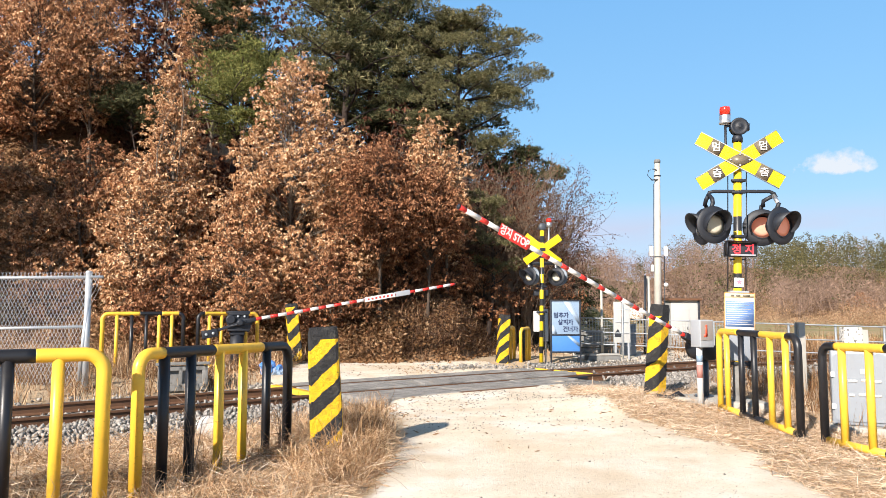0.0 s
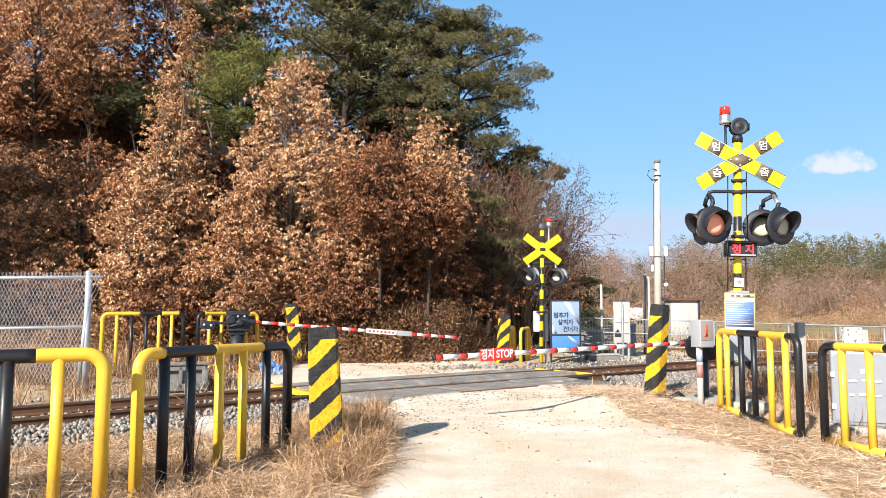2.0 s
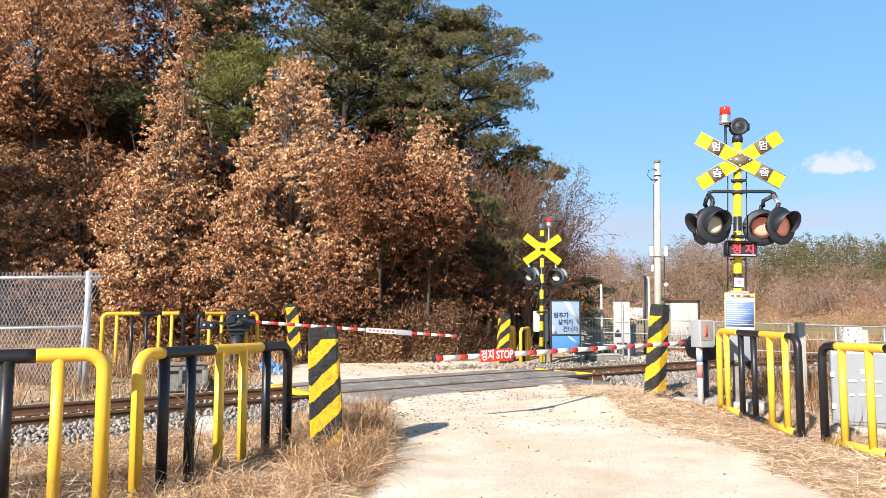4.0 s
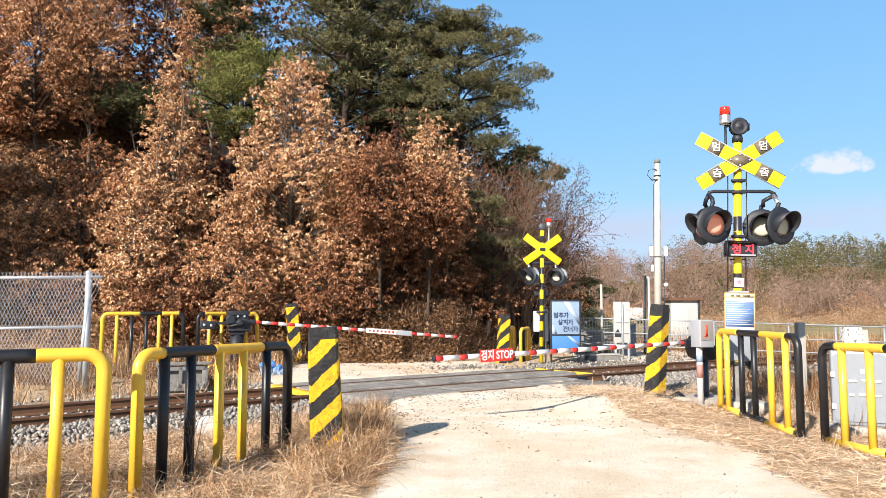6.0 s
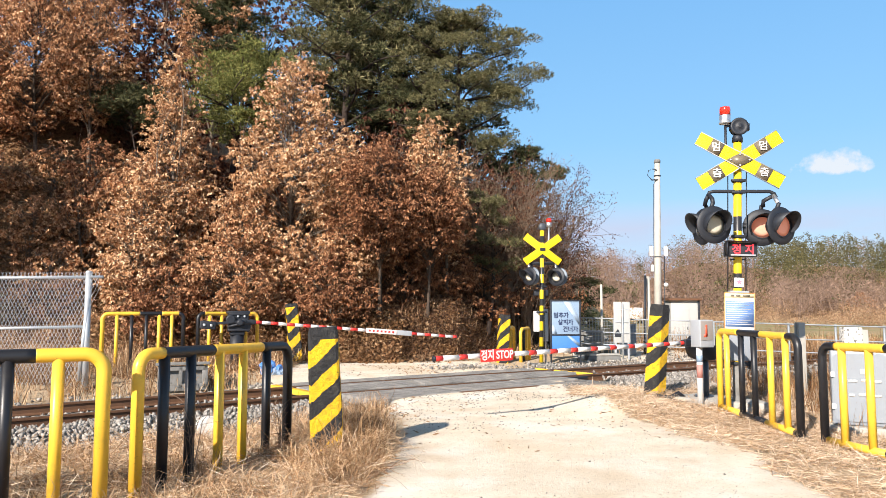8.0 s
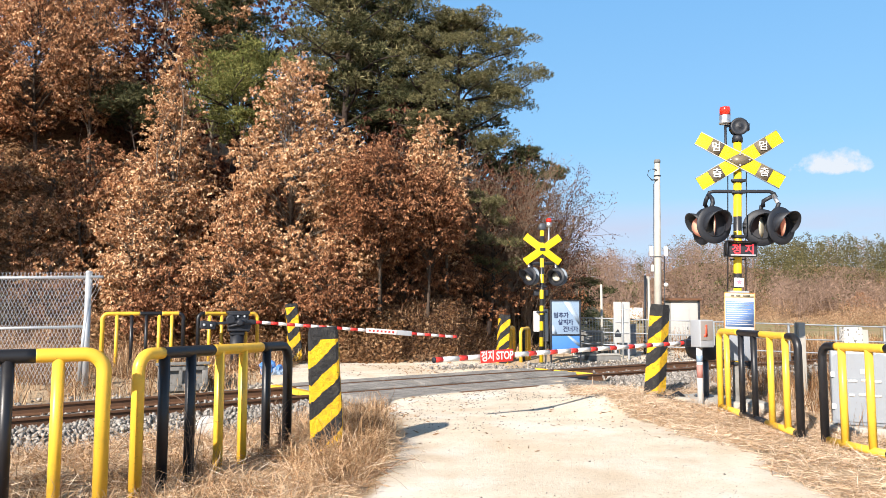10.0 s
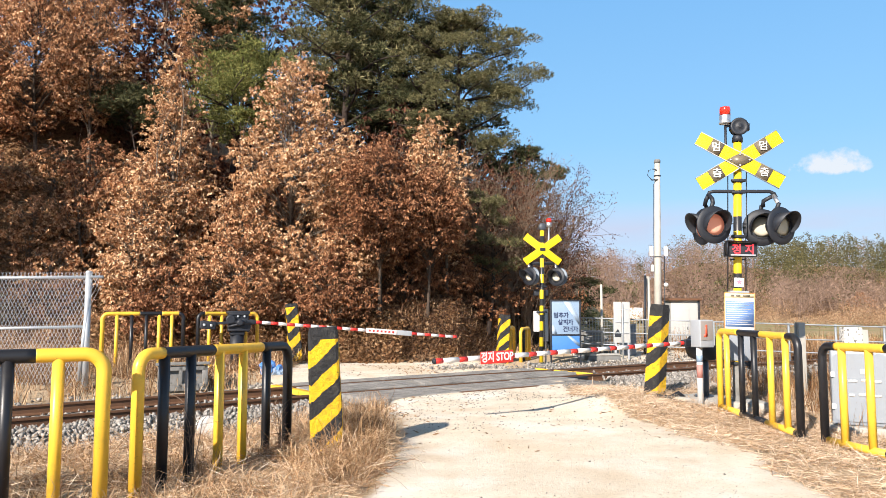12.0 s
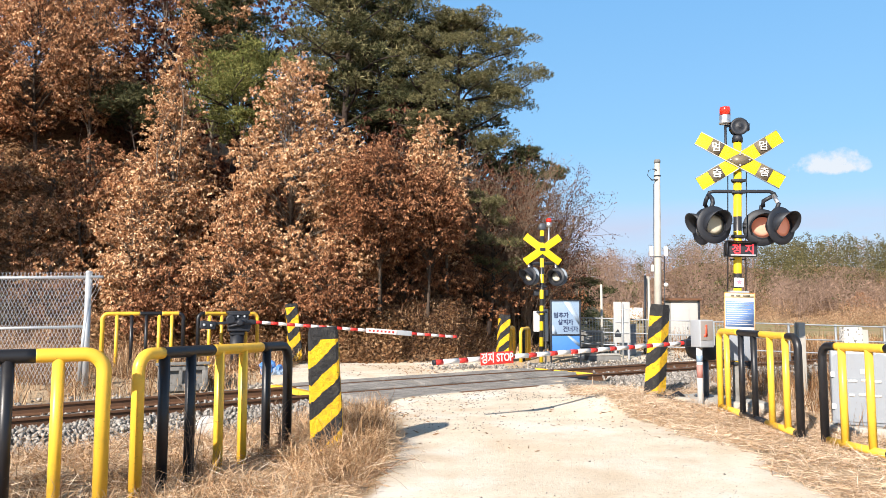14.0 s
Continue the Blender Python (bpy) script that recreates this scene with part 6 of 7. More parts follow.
f2 = slope_points(125, 0.14, 0.64, 78, 124)
far_woods("far_thickets", f2, "rusty brown brush at the far field's edge", FAR_BRUSH, (0.8, 2.6), (0.8, 2.4), 230, 0.6, (0.12, 0.36))


# one round rust-red shrub at the edge of the field
RED_BRUSH = leafy("rust_red_brush", [(0.0, (0.24, 0.12, 0.07)), (0.5, (0.36, 0.19, 0.11)), (1.0, (0.48, 0.28, 0.17))], thin=0.1, patch=0.8)
far_woods("rust_red_shrub", np.array([[50.2, 88.6, float(height(50.2, 88.6)) - 0.6]]), "round rust-red shrub standing at the field's edge", RED_BRUSH, (4.4, 4.5), (2.2, 2.3), 900, 0.6, (0.12, 0.36))


# ---------------------------------------------------------------- chain-link fence
def chain_fence():
    g = thing("chain_link_fence", pose(-7.09, 14.7, 0), "galvanised chain-link fence with steel posts in dry grass", "fence")
    W, H = 4.6, 2.15
    zg = -0.12
    for x, lean in ((0.0, 0.0), (-2.2, 0.6), (-4.4, -0.4)):
        part("post", Shape().tube([(x + lean * 0.04, 0, zg - 0.2), (x, 0, 2.24)], 0.062, 14).lathe([(0.066, 0), (0.05, 0.03), (0, 0.035)], 14, pose(x, 0, 2.235)), ZINC, g)
    part("brace", Shape().tube([(-0.10, -0.05, zg + 0.2), (0.02, -0.03, 1.72)], 0.04, 10), ZINC, g)
    part("top_rail", Shape().tube([(-W, -0.02, 2.10), (0.30, -0.02, 2.14)], 0.030, 10), ZINC, g)
    part("middle_rail", Shape().tube([(-W, -0.02, 1.06), (0.0, -0.02, 1.15)], 0.030, 10), ZINC, g)
    net = Shape()
    step, r = 0.075, 0.0050
    for d in (1, -1):
        c = -W - H
        while c < 0.3 + H:
            x0, z0 = c, 0.0
            pts = []
            for k in range(0, int(H / step) + 1):
                z = k * step * 1.25
                x = c + d * k * step * 0.62 + (0 if d > 0 else H * 0.5)
                if -W < x < (0.26 if z > 1.9 else 0.02) and z < 2.30:
                    pts.append((x, -0.035 + 0.006 * d * (1 if k % 2 else -1), z + zg + 0.1))
            if len(pts) > 1:
                net.tube(pts, r, 3, cap=False)
            c += step * 0.62 * 1.6
    mesh = part("netting", net, WIRE, g, "woven wire netting", smooth=False)
    mesh["kind"] = "stuff"


chain_fence()


# ---------------------------------------------------------------- signboard beyond the track
def signboard():
    g = thing("signboard", put(3.585, 21.6, 2, 0.08), "pale blue signboard with dark letters over a blue panel", "signboard")
    w, z0, z1, zm = 0.86, 0.30, 1.80, 0.80
    for x in (-w / 2, w / 2):
        part("leg", Shape().box(0.05, 0.05, z1 + 0.22, pose(x, 0, (z1 - 0.18) / 2), 0.006), DARK, g)
    for z in (z0, zm, z1):
        part("cross_bar", Shape().box(w + 0.05, 0.045, 0.045, pose(0, -0.004, z), 0.005), DARK, g)
    up = part("upper_panel", Shape().box(w - 0.04, 0.02, z1 - zm - 0.03, pose(0, 0, (z1 + zm) / 2), 0.003), PALE_BLUE, g)
    lo = part("lower_panel", Shape().box(w - 0.04, 0.02, zm - z0 - 0.03, pose(0, 0, (z0 + zm) / 2), 0.003), BLUE, g)
    part("pale_ray", Shape().slab([(-0.06, 1.78), (0.14, 1.78), (0.40, 1.30), (0.40, 1.08)], 0.003, pose(0, -0.0135, 0)), WHITE_BLUE, up)
    part("pale_ray", Shape().slab([(-0.40, 1.10), (-0.30, 1.0), (-0.26, 0.83), (-0.40, 0.83)], 0.003, pose(0, -0.0135, 0)), WHITE_BLUE, up)
    part("pale_ray", Shape().slab([(0.02, 0.78), (0.12, 0.78), (0.40, 0.56), (0.40, 0.44)], 0.003, pose(0, -0.0135, 0)), PALE_BLUE, lo)
    for txt, x, z in (("멈추자", -0.13, 1.36), ("살피자", 0.0, 1.16), ("건너자", 0.14, 0.96)):
        ob = part("lettering", letters(txt, 0.175, NAVY, 0.002, 0.005), NAVY, up, m=pose(x, -0.018, z))
        ob.scale.x = 0.94
    return g


# worn white, dulled to carry shade on the board's back and shed wall
OFF_WHITE = paint("weathered_shaded_white", (0.44, 0.44, 0.425), (0.3, 0.28, 0.25), 0.5, 0.3)
WHITE_BLUE = paint("pale_sky_sheet", (0.42, 0.52, 0.65), (0.5, 0.58, 0.7), 0.35, 0.15)
signboard()
pb = thing("marker_plate", put(3.02, 21.75, 0, -0.03), "narrow white plate on a thin post", "marker")
part("post", Shape().tube([(0, 0.02, 0), (0, 0.02, 1.55)], 0.025, 8), WHITE, pb)
part("plate", Shape().box(0.16, 0.02, 0.95, pose(0, 0, 1.15), 0.004), WHITE, pb)


# ---------------------------------------------------------------- beyond the track, right
def pipe_fence():
    g = thing("pipe_fence", Matrix(), "grey galvanised pipe fence beyond the track", "fence")
    n, a, b = 9, Vector((4.35, 24.6)), Vector((14.5, 21.8))
    tops = []
    for i in range(n):
        p = a.lerp(b, i / (n - 1))
        z = float(height(p.x, p.y))
        part("post", Shape().tube([(p.x, p.y, z - 0.1), (p.x, p.y, 1.28 - 0.30 * i / (n - 1))], 0.055 if i == 0 else 0.035, 10), WHITE if i == 0 else DULL_ZINC, g)
        tops.append((p.x, p.y, 1.24 - 0.30 * i / (n - 1)))
    for dz in (0, -0.45, -0.85):
        part("rail", Shape().tube([(x, y - 0.05, z + dz) for x, y, z in tops], 0.020, 8), DULL_ZINC, g)
    wires = Shape()
    for (x0, y0, z0), (x1, y1, z1) in zip(tops[:4], tops[1:5]):
        for k in range(14):
            u = (k + 0.5) / 14
            x, y, z = x0 + (x1 - x0) * u, y0 + (y1 - y0) * u, z0 + (z1 - z0) * u
            wires.tube([(x, y - 0.05, z), (x, y - 0.05, z - 0.85)], 0.006, 4, cap=False)
        for k in range(1, 8):
            wires.tube([(x0, y0 - 0.055, z0 - 0.11 * k), (x1, y1 - 0.055, z1 - 0.11 * k)], 0.004, 4, cap=False)
    part("wire_panel", wires, DULL_ZINC, g, "welded wire mesh", smooth=False)


pipe_fence()


def board_back():
    g = thing("notice_board", put(5.72, 23.6, -3, -0.02), "white notice board seen from behind on a steel post", "notice board")
    part("post", Shape().tube([(0.02, -0.03, 0), (0.02, -0.03, 1.80)], 0.028, 10), ZINC, g)
    for x in (-0.135, 0.135):
        part("panel", Shape().box(0.245, 0.015, 1.30, pose(x, 0, 1.19), 0.004), OFF_WHITE, g)
    for z in (0.85, 1.2, 1.6):
        part("strap", Shape().box(0.44, 0.02, 0.025, pose(0, -0.014, z), 0.003), ZINC, g)
    part("dark_patch", Shape().slab([(-0.24, 0.72), (-0.03, 0.72), (-0.03, 0.80), (-0.13, 0.98), (-0.24, 0.84)], 0.004, pose(0, -0.013, 0)), DARK, g)
    for x in (-0.2, 0.2):
        part("leg", Shape().box(0.06, 0.03, 0.60, pose(x, 0.02, 0.28), 0.004), PALE_GREY, g)


board_back()


def beam_stack():
    g = thing("beam_stack", put(5.15, 25.6, -8), "stack of weathered grey concrete beams behind the fence", "beams")
    for k in range(4):
        for j in range(2):
            part("beam", Shape().box(1.7 - 0.1 * k, 0.26, 0.17, pose(-0.12 * k + 0.1 * j, 0.32 * j + 0.07 * k, 0.10 + 0.2 * k, 0, 0, 3 * k - 6), 0.012),
                 OLD_CONCRETE, g)
    part("prop", Shape().box(0.10, 0.10, 1.05, pose(1.05, -0.2, 0.5, 0, 14, 0), 0.01), SLATE, g)


beam_stack()
for tx, ty, tl, ta in ((4.95, 23.0, 1.05, 12),):
    tr = thing("concrete_trough", put(tx, ty, ta, 0.0), "pale concrete cable trough lying by the ballast", "cable trough", "cable troughs")
    part("trough_body", Shape().box(tl, 0.36, 0.18, pose(0, 0, 0.08), 0.012), OLD_CONCRETE, tr)
    part("trough_lid", Shape().box(tl - 0.02, 0.40, 0.05, pose(0, 0, 0.197), 0.01), CONCRETE, tr)
eq = thing("relay_cabinet", put(6.15, 24.6, 0), "dark grey trackside relay cabinet", "cabinet")
part("cabinet_body", Shape().box(0.46, 0.4, 0.98, pose(0, 0, 0.49), 0.015), SLATE, eq)
part("cabinet_roof", Shape().box(0.52, 0.46, 0.04, pose(0, 0, 1.0), 0.01), PALE_GREY, eq)


def shed():
    g = thing("shed", put(11.3, 35.0, -4, -0.05), "small white shed with a flat brown roof", "shed")
    part("wall", Shape().box(1.25, 1.3, 2.25, pose(0, 0, 1.12), 0.01), OFF_WHITE, g)
    part("roof", Shape().box(1.5, 1.6, 0.10, pose(0.02, -0.05, 2.31, 2, 0, 0), 0.01), RUST, g)
    part("corner_post", Shape().box(0.09, 0.09, 2.26, pose(0.65, -0.66, 1.13), 0.006), DARK, g)
    d = part("door", Shape().box(0.72, 0.03, 1.85, pose(-0.15, -0.665, 0.95), 0.006), OFF_WHITE, g)
    part("door_handle", Shape().box(0.03, 0.05, 0.14, pose(0.12, -0.70, 0.95), 0.005), DARK, d)


shed()


def utility_pole():
    g = thing("utility_pole", put(7.52, 25.9, 0, -0.35, 0, 1.1), "tall pale concrete utility pole with brackets", "utility pole")
    part("pole", Shape().tube([(0, 0, 0), (0, 0, 7.1)], [0.14, 0.095], 20), POLE_CONCRETE, g)
    part("pole_cap", Shape().lathe([(0.112, 0), (0.112, 0.10), (0.09, 0.13)], 16, pose(0, 0, 7.06)), OLD_CONCRETE, g)
    for z in (6.6, 3.7):
        part("band", Shape().lathe([(0.118, -0.02), (0.122, 0), (0.118, 0.02)], 16, pose(0, 0, z)), DARK, g)
    part("bracket", Shape().tube([(0.0, -0.1, 6.45), (-0.22, -0.1, 6.43), (-0.28, -0.1, 6.5)], 0.022, 8).tube([(-0.05, -0.1, 6.8), (-0.2, -0.1, 6.83)], 0.016, 8), DARK, g)
    part("wire_loop", Shape().tube([(-0.24, -0.1, 6.46), (-0.38, -0.1, 6.6), (-0.33, -0.1, 6.78), (-0.26, -0.1, 6.80)], 0.010, 6), DARK, g)
    for x in (-0.24, 0.27):
        part("terminal_box", Shape().box(0.12, 0.12, 0.34, pose(x, -0.05, 3.9), 0.012), WHITE, g)
    part("terminal_box", Shape().box(0.10, 0.12, 0.24, pose(-0.20, -0.05, 3.3), 0.012), WHITE, g)
    part("cable", Shape().tube([(0.22, -0.06, 0.2), (0.22, -0.06, 3.8)], 0.018, 8).tube([(-0.17, -0.02, 3.2), (-0.14, -0.02, 6.3)], 0.008, 6), DARK, g)
    part("junction_ball", Shape().lathe([(0.0, -0.08), (0.06, -0.06), (0.085, 0.0), (0.06, 0.06), (0.0, 0.08)], 14, pose(0.26, -0.1, 2.72)), WHITE, g)


utility_pole()
for x, y, top, r, mt, ln, lab in ((6.92, 25.4, 2.65, 0.045, DARK, 1.5, "thin black steel pole"), (7.18, 25.6, 2.62, 0.07, POLE_CONCRETE, -0.8, "short pale concrete pole"),
                                  (7.05, 25.7, 2.0, 0.04, WHITE, 0, "thin white steel pole"), (5.36, 24.9, 2.32, 0.045, POLE_CONCRETE, 0, "thin pale concrete post")):
    g = thing("pole", put(x, y, 0, -0.1, 0, ln), lab + " beyond the track", "pole")
    part("shaft", Shape().tube([(0, 0, 0), (0, 0, top - float(height(x, y)) + 0.1)], [r, r * 0.85], 12), mt, g)
    part("top_cap", Shape().lathe([(r * 0.9, 0), (r * 0.7, 0.03), (0, 0.04)], 12, pose(0, 0, top - float(height(x, y)) + 0.1)), mt, g)


def van():
    g = thing("van", put(22.0, 85.0, 84), "small white van with a red band parked beyond the fence", "vehicle")
    part("body", Shape().slab([(-1.7, 0.35), (1.7, 0.35), (1.72, 0.95), (1.45, 1.08), (1.05, 1.75), (-1.65, 1.80), (-1.72, 1.0)], 1.5, pose(0, -0.75, 0)), WHITE, g)
    part("windscreen", Shape().slab([(-0.62, 1.10), (0.62, 1.10), (0.55, 1.66), (-0.55, 1.66)], 0.02, pose(1.46, 0, 0, 0, 0, 90)), DARK, g)
    part("red_band", Shape().box(3.3, 1.53, 0.10, pose(0, 0, 1.0)), RED, g)
    for sx in (-1.05, 1.1):
        for sy in (-0.72, 0.72):
            wh = part("wheel", Shape().lathe([(0.18, -0.09), (0.30, -0.08), (0.31, 0), (0.30, 0.08), (0.18, 0.09)], 18, pose(sx, sy, 0.31, 90, 0, 0)), BLACK, g)
            part("hub", Shape().lathe([(0.17, -0.095), (0.17, 0.095)], 14, pose(sx, sy, 0.31, 90, 0, 0)), PALE_GREY, wh)


van()


# ---------------------------------------------------------------- behind the guard rails on the right
def cabinet():
    g = thing("equipment_cabinet", Matrix.Translation((5.92, 9.90, -0.21)) @ pose(0, 0, 0, 0, 0, -26) @ Matrix.Diagonal((1.065, 1.065, 0.98, 1)), "large grey steel equipment cabinet on a concrete base", "cabinet")
    part("concrete_base", Shape().box(1.42, 0.82, 0.34, pose(0.02, 0, 0.0), 0.015), CONCRETE, g)
    body = part("body", Shape().box(1.26, 0.55, 1.01, pose(0, 0, 0.68), 0.02), CABINET_GREY, g)
    c, w, h = 0.06, 0.40, 0.45
    for k in (-1, 1):
        outline = []
        for cx, cz, a0 in ((w / 1.38 - c, h - c, 0), (-w / 1.38 + c, h - c, 90), (-w / 1.38 + c, -h + c, 180), (w / 1.38 - c, -h + c, 270)):
            for j in range(5):
                a = radians(a0 + 22.5 * j)
                outline.append((cx + c * math.cos(a), cz + c * math.sin(a)))
        dr = part("door", Shape().slab(outline, 0.02, pose(k * 0.31, -0.298, 0.68)), CABINET_GREY, g)
        for z in (0.85, 0.42):
            part("hinge", Shape().box(0.05, 0.03, 0.07, pose(k * 0.61, -0.29, z), 0.006), WHITE, dr)
    d0 = [o for o in g.children if o.name.startswith("door")][0]
    part("name_plate", Shape().box(0.10, 0.006, 0.055, pose(-0.26, -0.303, 0.90), 0.002), WHITE, d0)
    for i, (x, z, ww) in enumerate(((-0.36, 0.69, 0.10), (-0.24, 0.70, 0.08), (-0.12, 0.69, 0.09), (-0.37, 0.50, 0.06), (-0.26, 0.51, 0.09), (-0.13, 0.50, 0.10))):
        part("text_bar", Shape().box(ww, 0.004, 0.035, pose(x * 1.1, -0.302, z + 0.08)), WHITE, d0)
    part("lock_rod", Shape().tube([(0.02, -0.315, 0.28), (0.02, -0.315, 0.92)], 0.012, 8), ZINC, g)
    part("lock_handle", Shape().box(0.03, 0.05, 0.12, pose(0.02, -0.32, 0.62), 0.006), ZINC, g)


cabinet()
for x, y, w, top in ((6.28, 13.0, 0.12, 1.26),):
    g = thing("steel_post", put(x, y, 8, -0.05), "short grey steel post behind the guard rail", "post")
    hh = top - float(height(x, y)) + 0.05
    part("web", Shape().box(w * 0.2, w, hh, pose(0, 0, hh / 2), 0.004), CONCRETE, g)
    for s in (-1, 1):
        part("flange", Shape().box(w, 0.014, hh, pose(0, s * w / 2, hh / 2), 0.003), CONCRETE, g)
gm = thing("granite_marker", put(6.62, 12.0, -8, -0.05), "speckled white granite marker block", "marker")
GRANITE = Nodes("speckled_granite", 0.7)
GRANITE.color(GRANITE.mix(GRANITE.span(GRANITE.noise(28, 2), 0.54, 0.58), (0.72, 0.70, 0.66), (0.12, 0.11, 0.10)))
GRANITE = GRANITE.m
part("block", Shape().box(0.27, 0.24, 1.25, pose(0, 0, 0.62), 0.012), GRANITE, gm)
part("side_plate", Shape().box(0.10, 0.22, 1.22, pose(0.19, 0.03, 0.60), 0.01), CONCRETE, gm)

# ---------------------------------------------------------------- by the track on the left
bx = thing("concrete_pit", put(-5.46, 15.55, 22, 0.05) @ Matrix.Scale(0.92, 4), "low concrete trackside pit with two recessed openings", "concrete pit")
part("pit_front", Shape().box(1.05, 0.10, 0.16, pose(0, -0.30, 0.02), 0.01).box(1.05, 0.10, 0.10, pose(0, -0.30, 0.44), 0.01).box(0.12, 0.1, 0.5, pose(-0.47, -0.30, 0.24), 0.01)
     .box(0.12, 0.1, 0.5, pose(0.47, -0.30, 0.24), 0.01).box(0.08, 0.1, 0.5, pose(-0.05, -0.30, 0.24), 0.01), OLD_CONCRETE, bx)
part("pit_block", Shape().box(1.03, 0.55, 0.62, pose(0, 0.02, 0.15), 0.012), OLD_CONCRETE, bx)
part("pit_lid", Shape().box(1.15, 0.75, 0.07, pose(0, -0.02, 0.525, -4, 0, 0), 0.012), OLD_CONCRETE, bx)

sack = Shape()
bmk = bmesh.new()
bmesh.ops.create_icosphere(bmk, subdivisions=3, radius=1)
for v in bmk.verts:
    k = 1 + 0.16 * noise.noise(v.co * 1.6) + 0.05 * noise.noise(v.co * 5)
    v.co = Vector((max(-0.6, min(0.72, v.co.x + 0.25 * v.co.z)) * k, max(-0.6, min(0.7, v.co.y)) * k, max(-0.7, min(0.66, v.co.z + 0.3 * v.co.x)) * k))
bmk.verts.index_update()
sack.add([(v.co.x * 0.20, v.co.y * 0.2, v.co.z * 0.34) for v in bmk.verts], [[v.index for v in f.verts] for f in bmk.faces])
bmk.free()
rock = new("boulder", sack.mesh("boulder", BOULDER))
rock.matrix_basis = pose(-2.74, 8.62, 0.02, 0, 0, 20)
tagged(rock, "pale whitish boulder in the dry grass by the ballast", "rock")

tp = thing("plastic_sheet", put(-4.05, 17.2, 0, -0.06), "crumpled blue and pale plastic sheet on the ground", "plastic sheet")
for i, (x, z, r, mt) in enumerate(((0, 0.13, 0.17, BLUE), (0.17, 0.10, 0.13, PALE_BLUE), (-0.10, 0.27, 0.11, BLUE), (0.07, 0.28, 0.10, BLUE), (0.30, 0.08, 0.11, PALE_BLUE), (0.24, 0.20, 0.08, BLUE))):
    b2 = bmesh.new()
    bmesh.ops.create_icosphere(b2, subdivisions=3, radius=r)
    for v in b2.verts:
        v.co *= 1 + 0.45 * noise.noise(v.co * 10 + Vector((i, 0, 0))) + 0.30 * noise.noise(v.co * 26 + Vector((0, i, 0)))
    b2.verts.index_update()
    part("fold", Shape().add([(v.co.x + x, v.co.y, v.co.z * 0.85 + z) for v in b2.verts], [[v.index for v in f.verts] for f in b2.faces]), mt, tp, smooth=False)
    b2.free()

cb2 = new("cable", Shape().tube([(3.30, 12.15, 0.05), (3.45, 12.0, 0.10), (3.62, 11.9, 0.08), (3.75, 11.85, 0.16), (3.9, 11.9, 0.05)], 0.035, 8)
          .tube([(3.25, 12.0, 0.03), (3.5, 11.85, 0.05), (3.8, 11.75, 0.03)], 0.03, 8).mesh("cable", BLACK, True))
tagged(cb2, "black ribbed cable conduit on the ground by the barrier", "cable")


def vine(x, y, high, strands, reach):
    """Dead stems that climb through the guard rail's bars."""
    g = thing("dead_vine", put(x, y), "dead brown vine climbing a bar of the guard rail", "vine", "dead vines on the guard rails")
    for i in range(strands):
        a, w = RNG.uniform(0, 6.3, 2)
        h = high * RNG.uniform(0.55, 1.0)
        pts = [(0.02 * math.cos(a) + reach * t * math.cos(a) * (0.4 + 0.6 * math.sin(4 * t + w)), 0.02 * math.sin(a) + reach * t * math.sin(3 * t + w), h * (1.3 * t - 0.3 * t * t) - 0.03) for t in np.linspace(0, 1, 9)]
        stem = part("stem", Shape().tube(pts, [0.0045 * (1 - 0.6 * k / 8) for k in range(9)], 5), TWIG, g)
        side = Shape()
        for k in (2, 4, 5, 6, 7):
            limb(side, pts[k], Vector(pts[k]) + Vector(RNG.normal(size=3)) * 0.09 + Vector((0, 0, 0.05)), 0.003, 0.0015, 0.1, 4, 4)
        part("twigs", side, TWIG, stem)


vine(-2.16, 6.42, 0.86, 5, 0.10)
vine(-1.70, 7.84, 0.62, 5, 0.10)

# ---------------------------------------------------------------- pebbles and stalks on the road
def pebbles():
    at = scatter(6500, -1.2, 3.4, 5.2, 15, lambda x, y: on_road(x, y) * (0.03 + 0.97 * ease(y, 8.3, 10.5)) * (0.25 + 0.75 * (wavy(x, y, 1.4, 7) > 0.2)))
    ob = new("pebbles", stones("pebbles", at, RNG.uniform(0.004, 0.014, len(at)), DARK_PEBBLE))
    tagged(ob, "small grey pebbles on the dirt road", "pebbles", kind="stuff")
    at = scatter(2200, -0.4, 3.4, 5.2, 9.0, lambda x, y: on_road(x, y) * (0.12 + 0.88 * (wavy(x, y, 0.9, 3.3) > 0.1)) * (0.3 + 0.7 * ease(x, 0.8, 2.4)))
    ob = new("grit", stones("grit", at, RNG.uniform(0.002, 0.0065, len(at)), DARK_PEBBLE))
    tagged(ob, "dark fine grit on the pale dirt road", "grit", kind="stuff")
    at = scatter(5000, -1.0, 3.6, 5.2, 22, lambda x, y: on_road(x, y) * ease(y, 7.5, 10) * (0.12 + 0.5 * (np.abs(x - 1.0) > 1.15)))
    beyond = scatter(1500, -4.0, 1.6, 16.8, 21.8, lambda x, y: on_road(x, y) * (along_across(x, y)[1] > 1.6) * (0.15 + 0.85 * (wavy(x, y, 1.1, 2.4) > 0.1)))
    at = np.concatenate([at, beyond])
    n = len(at)
    at[:, 2] += 0.006
    axis = unit(RNG.normal(size=(n, 3)) * np.array([1, 1, 0.12]))
    ob = new("straw_scraps", leaf_mesh("straw_scraps", at, axis, RNG.uniform(0.03, 0.12, n), RNG.uniform(0.003, 0.010, n), LITTER))
    tagged(ob, "scraps of straw and leaves strewn over the dirt road", "straw", kind="stuff")


pebbles()


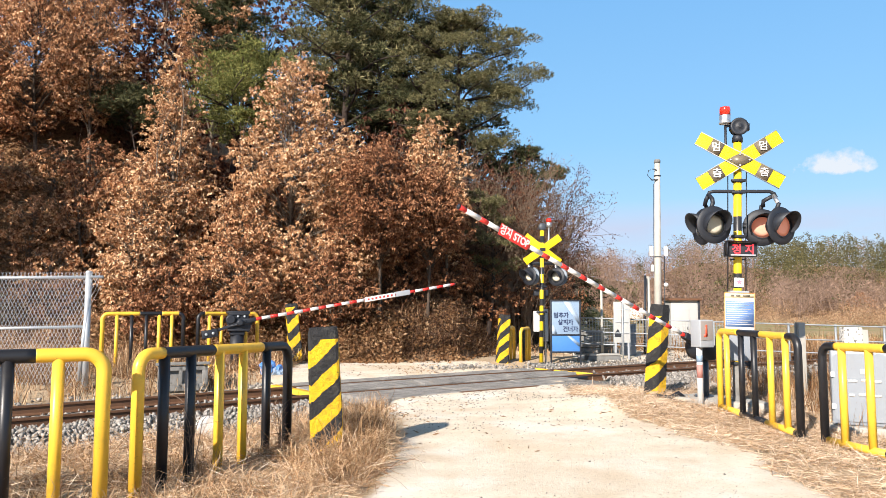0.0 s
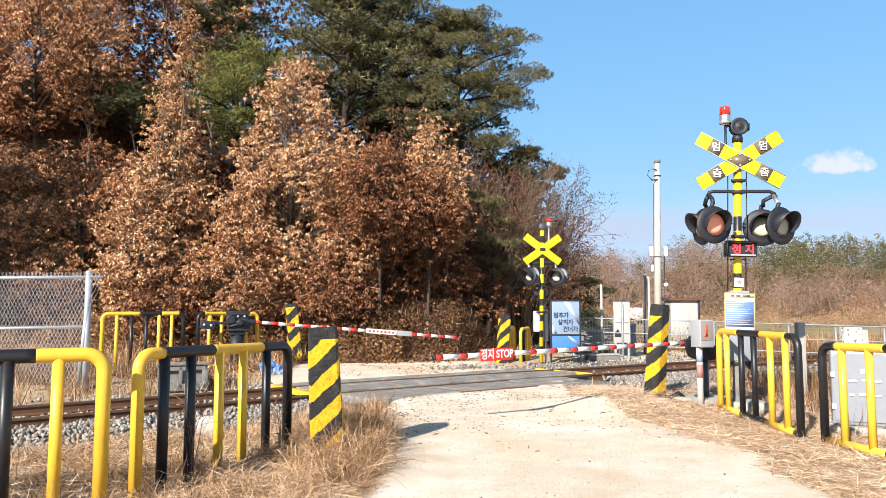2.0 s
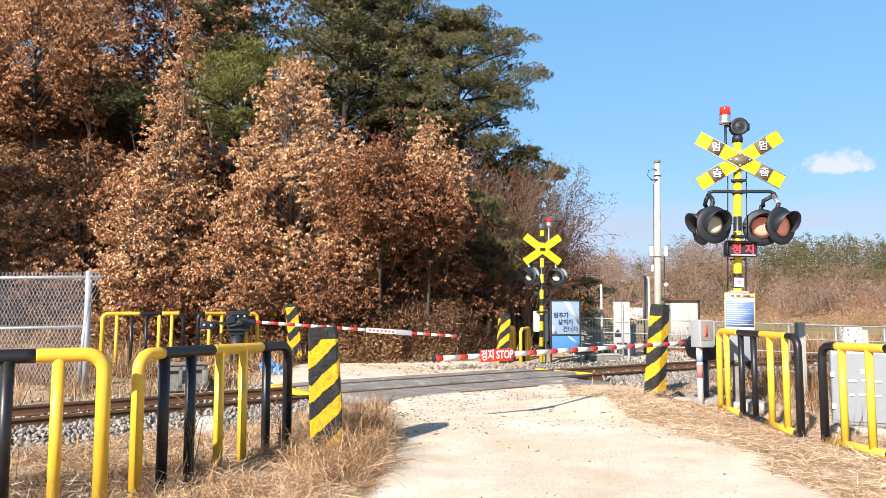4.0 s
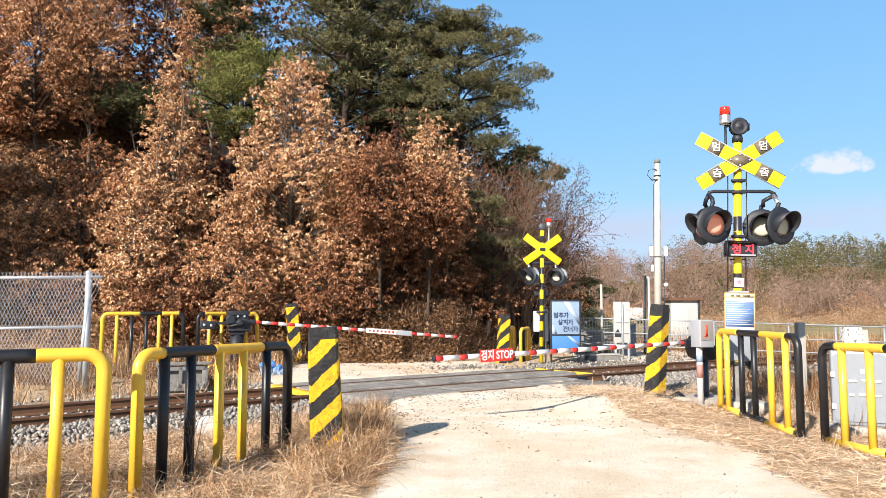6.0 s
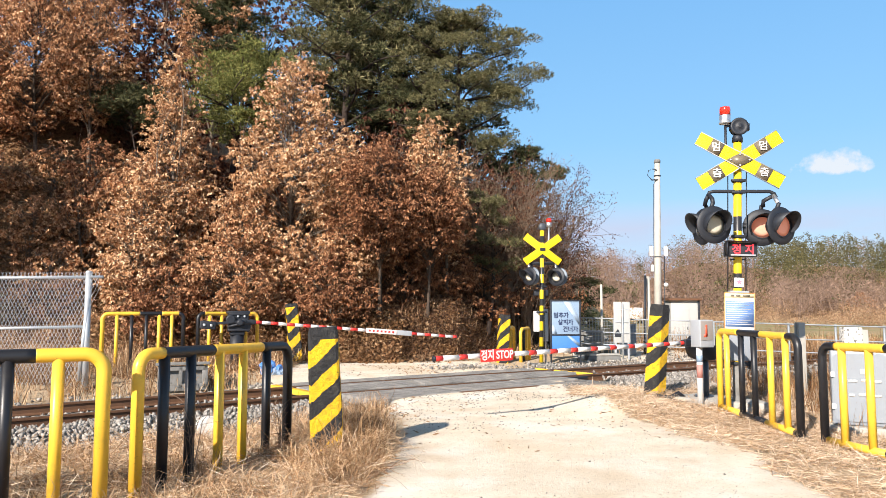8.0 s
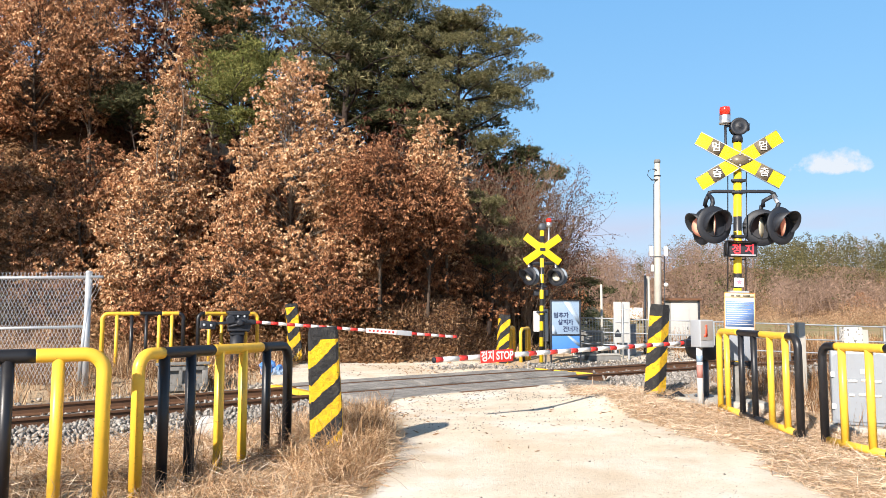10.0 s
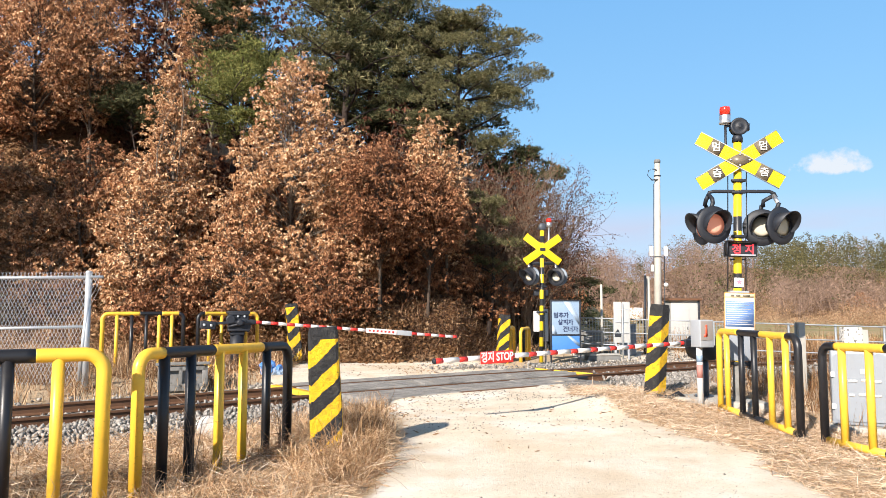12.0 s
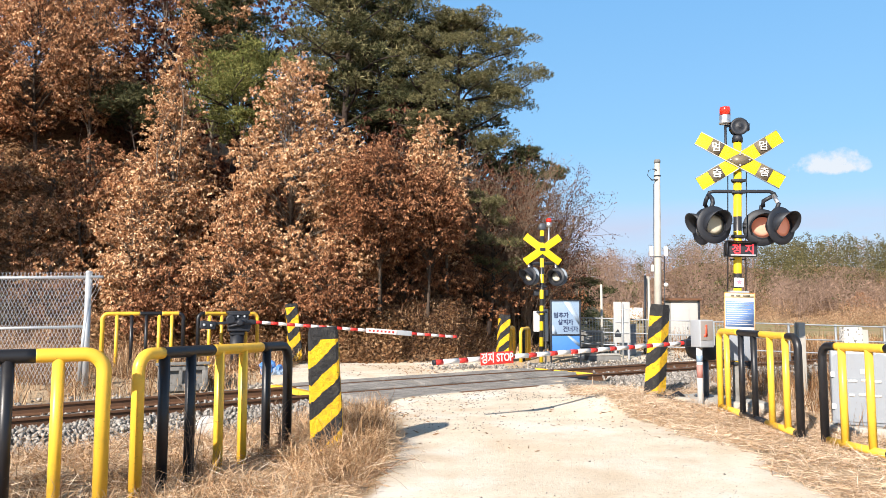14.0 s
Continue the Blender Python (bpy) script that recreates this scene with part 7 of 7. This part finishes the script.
# ---------------------------------------------------------------- the one small cloud
def cloud():
    n = Nodes("cloud_vapour", 1.0)
    a = n.axes()
    r = n.math("SQRT", n.math("ADD", n.math("POWER", n.math("DIVIDE", a["X"], 128.0), 2.0), n.math("POWER", n.math("MAXIMUM", n.math("DIVIDE", a["Y"], 76.0), n.math("DIVIDE", a["Y"], -22.0)), 2.0)))
    puff = n.noise(0.018, 8, 0.6)
    dens = n.span(n.math("SUBTRACT", n.math("ADD", n.math("MULTIPLY", puff, 1.7), -0.02), r), 0.0, 0.42)
    em = n.t.nodes.new("ShaderNodeEmission")
    em.inputs["Color"].default_value, em.inputs["Strength"].default_value = (0.90, 0.94, 1.0, 1), 0.54
    tr = n.t.nodes.new("ShaderNodeBsdfTransparent")
    ms = n.t.nodes.new("ShaderNodeMixShader")
    n.link(n.math("MULTIPLY", dens, 0.9), ms.inputs[0])
    n.link(tr.outputs[0], ms.inputs[1])
    n.link(em.outputs[0], ms.inputs[2])
    n.link(ms.outputs[0], n.t.nodes["Material Output"].inputs["Surface"])
    ob = new("cloud", mesh_of("cloud", [(-220, -90, 0), (220, -90, 0), (220, 90, 0), (-220, 90, 0)], [(0, 1, 2, 3)], n.m))
    ob.visible_shadow = False
    return tagged(ob, "small white fair-weather cloud in the blue sky", "cloud", kind="structure")


cloud_ob = cloud()


# ---------------------------------------------------------------- what moves
def swing(ob, pivot, az, rows):
    walk(ob, [(t, Matrix.Translation(pivot) @ pose(0, 0, 0, 0, 0, az) @ pose(0, 0, 0, 0, -a, 0)) for t, a in rows])


def motions():
    swing(boom_near, P_NEAR, AZ_NEAR, NEAR_ROWS)
    swing(boom_far, P_FAR, AZ_FAR, FAR_ROWS)
    # the cloud drifts slowly
    far = 2300.0
    scale = far / 1300.0
    cz = 1.47 + (550 - 296) * scale
    walk(cloud_ob, [(0.0, look(((1495 - 784) * scale, far, cz), (0, 0, 0), 0) @ pose(0, 0, 0, 0, 180, 0)),
                    (14.0, look(((1485 - 784) * scale, far, cz), (0, 0, 0), 0) @ pose(0, 0, 0, 0, 180, 0))])
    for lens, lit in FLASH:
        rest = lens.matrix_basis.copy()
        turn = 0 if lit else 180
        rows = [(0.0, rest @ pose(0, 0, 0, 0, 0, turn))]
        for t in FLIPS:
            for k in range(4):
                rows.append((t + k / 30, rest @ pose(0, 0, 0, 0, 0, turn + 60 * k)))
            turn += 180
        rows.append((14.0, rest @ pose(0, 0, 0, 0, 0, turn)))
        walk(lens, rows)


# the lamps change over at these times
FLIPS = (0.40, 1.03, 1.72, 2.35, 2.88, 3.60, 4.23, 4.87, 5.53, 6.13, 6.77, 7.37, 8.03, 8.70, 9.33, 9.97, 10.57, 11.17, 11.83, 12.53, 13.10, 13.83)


def settle(t, peaks, rest, swings):
    """A boom that has come down and rocks on: peaks are the times of its lowest points."""
    turn = np.interp(t, peaks, np.arange(len(peaks)))
    return rest - np.interp(t, *swings) * math.cos(2 * math.pi * turn)


NEAR_ROWS = [(0.0, 22.6), (0.1, 20.9), (0.2, 18.9), (0.3, 17.1), (0.4, 15.3), (0.5, 13.8), (0.6, 12.1), (0.7, 10.4), (0.8, 8.6), (0.9, 6.8),
             (1.0, 5.1), (1.1, 3.3), (1.2, 1.75), (1.3, -0.07), (1.4, -1.6), (1.5, -2.4)]
PEAKS = (1.65, 2.68, 3.66, 4.64, 5.6, 6.53, 7.5, 8.45, 9.4, 10.35, 11.3, 12.25, 13.2, 14.12)
for i in range(1, 126):
    t = 1.5 + i * 0.1
    NEAR_ROWS.append((t, float(settle(t, PEAKS, -1.63, ((1.5, 2.2, 3.0, 5.5, 7.5, 11, 14), (1.12, 1.0, 0.85, 0.42, 0.42, 0.27, 0.24))))))
FAR_ROWS = [(0.0, 10.0), (0.1, 7.9), (0.2, 6.1), (0.3, 4.35), (0.4, 2.75), (0.5, 1.15), (0.6, -0.45), (0.7, -2.0), (0.8, -3.3), (0.9, -4.25),
            (1.0, -4.9), (1.1, -4.9), (1.2, -4.1), (1.3, -3.6), (1.45, -3.2), (1.6, -3.05), (1.75, -3.5), (1.9, -4.15), (2.05, -4.85), (2.2, -4.85),
            (2.4, -4.4), (2.6, -3.8), (2.8, -3.65), (3.0, -4.1), (3.2, -4.5), (3.6, -4.75), (4.1, -4.4), (4.6, -4.65), (5.3, -4.6), (14.0, -4.6)]
motions()
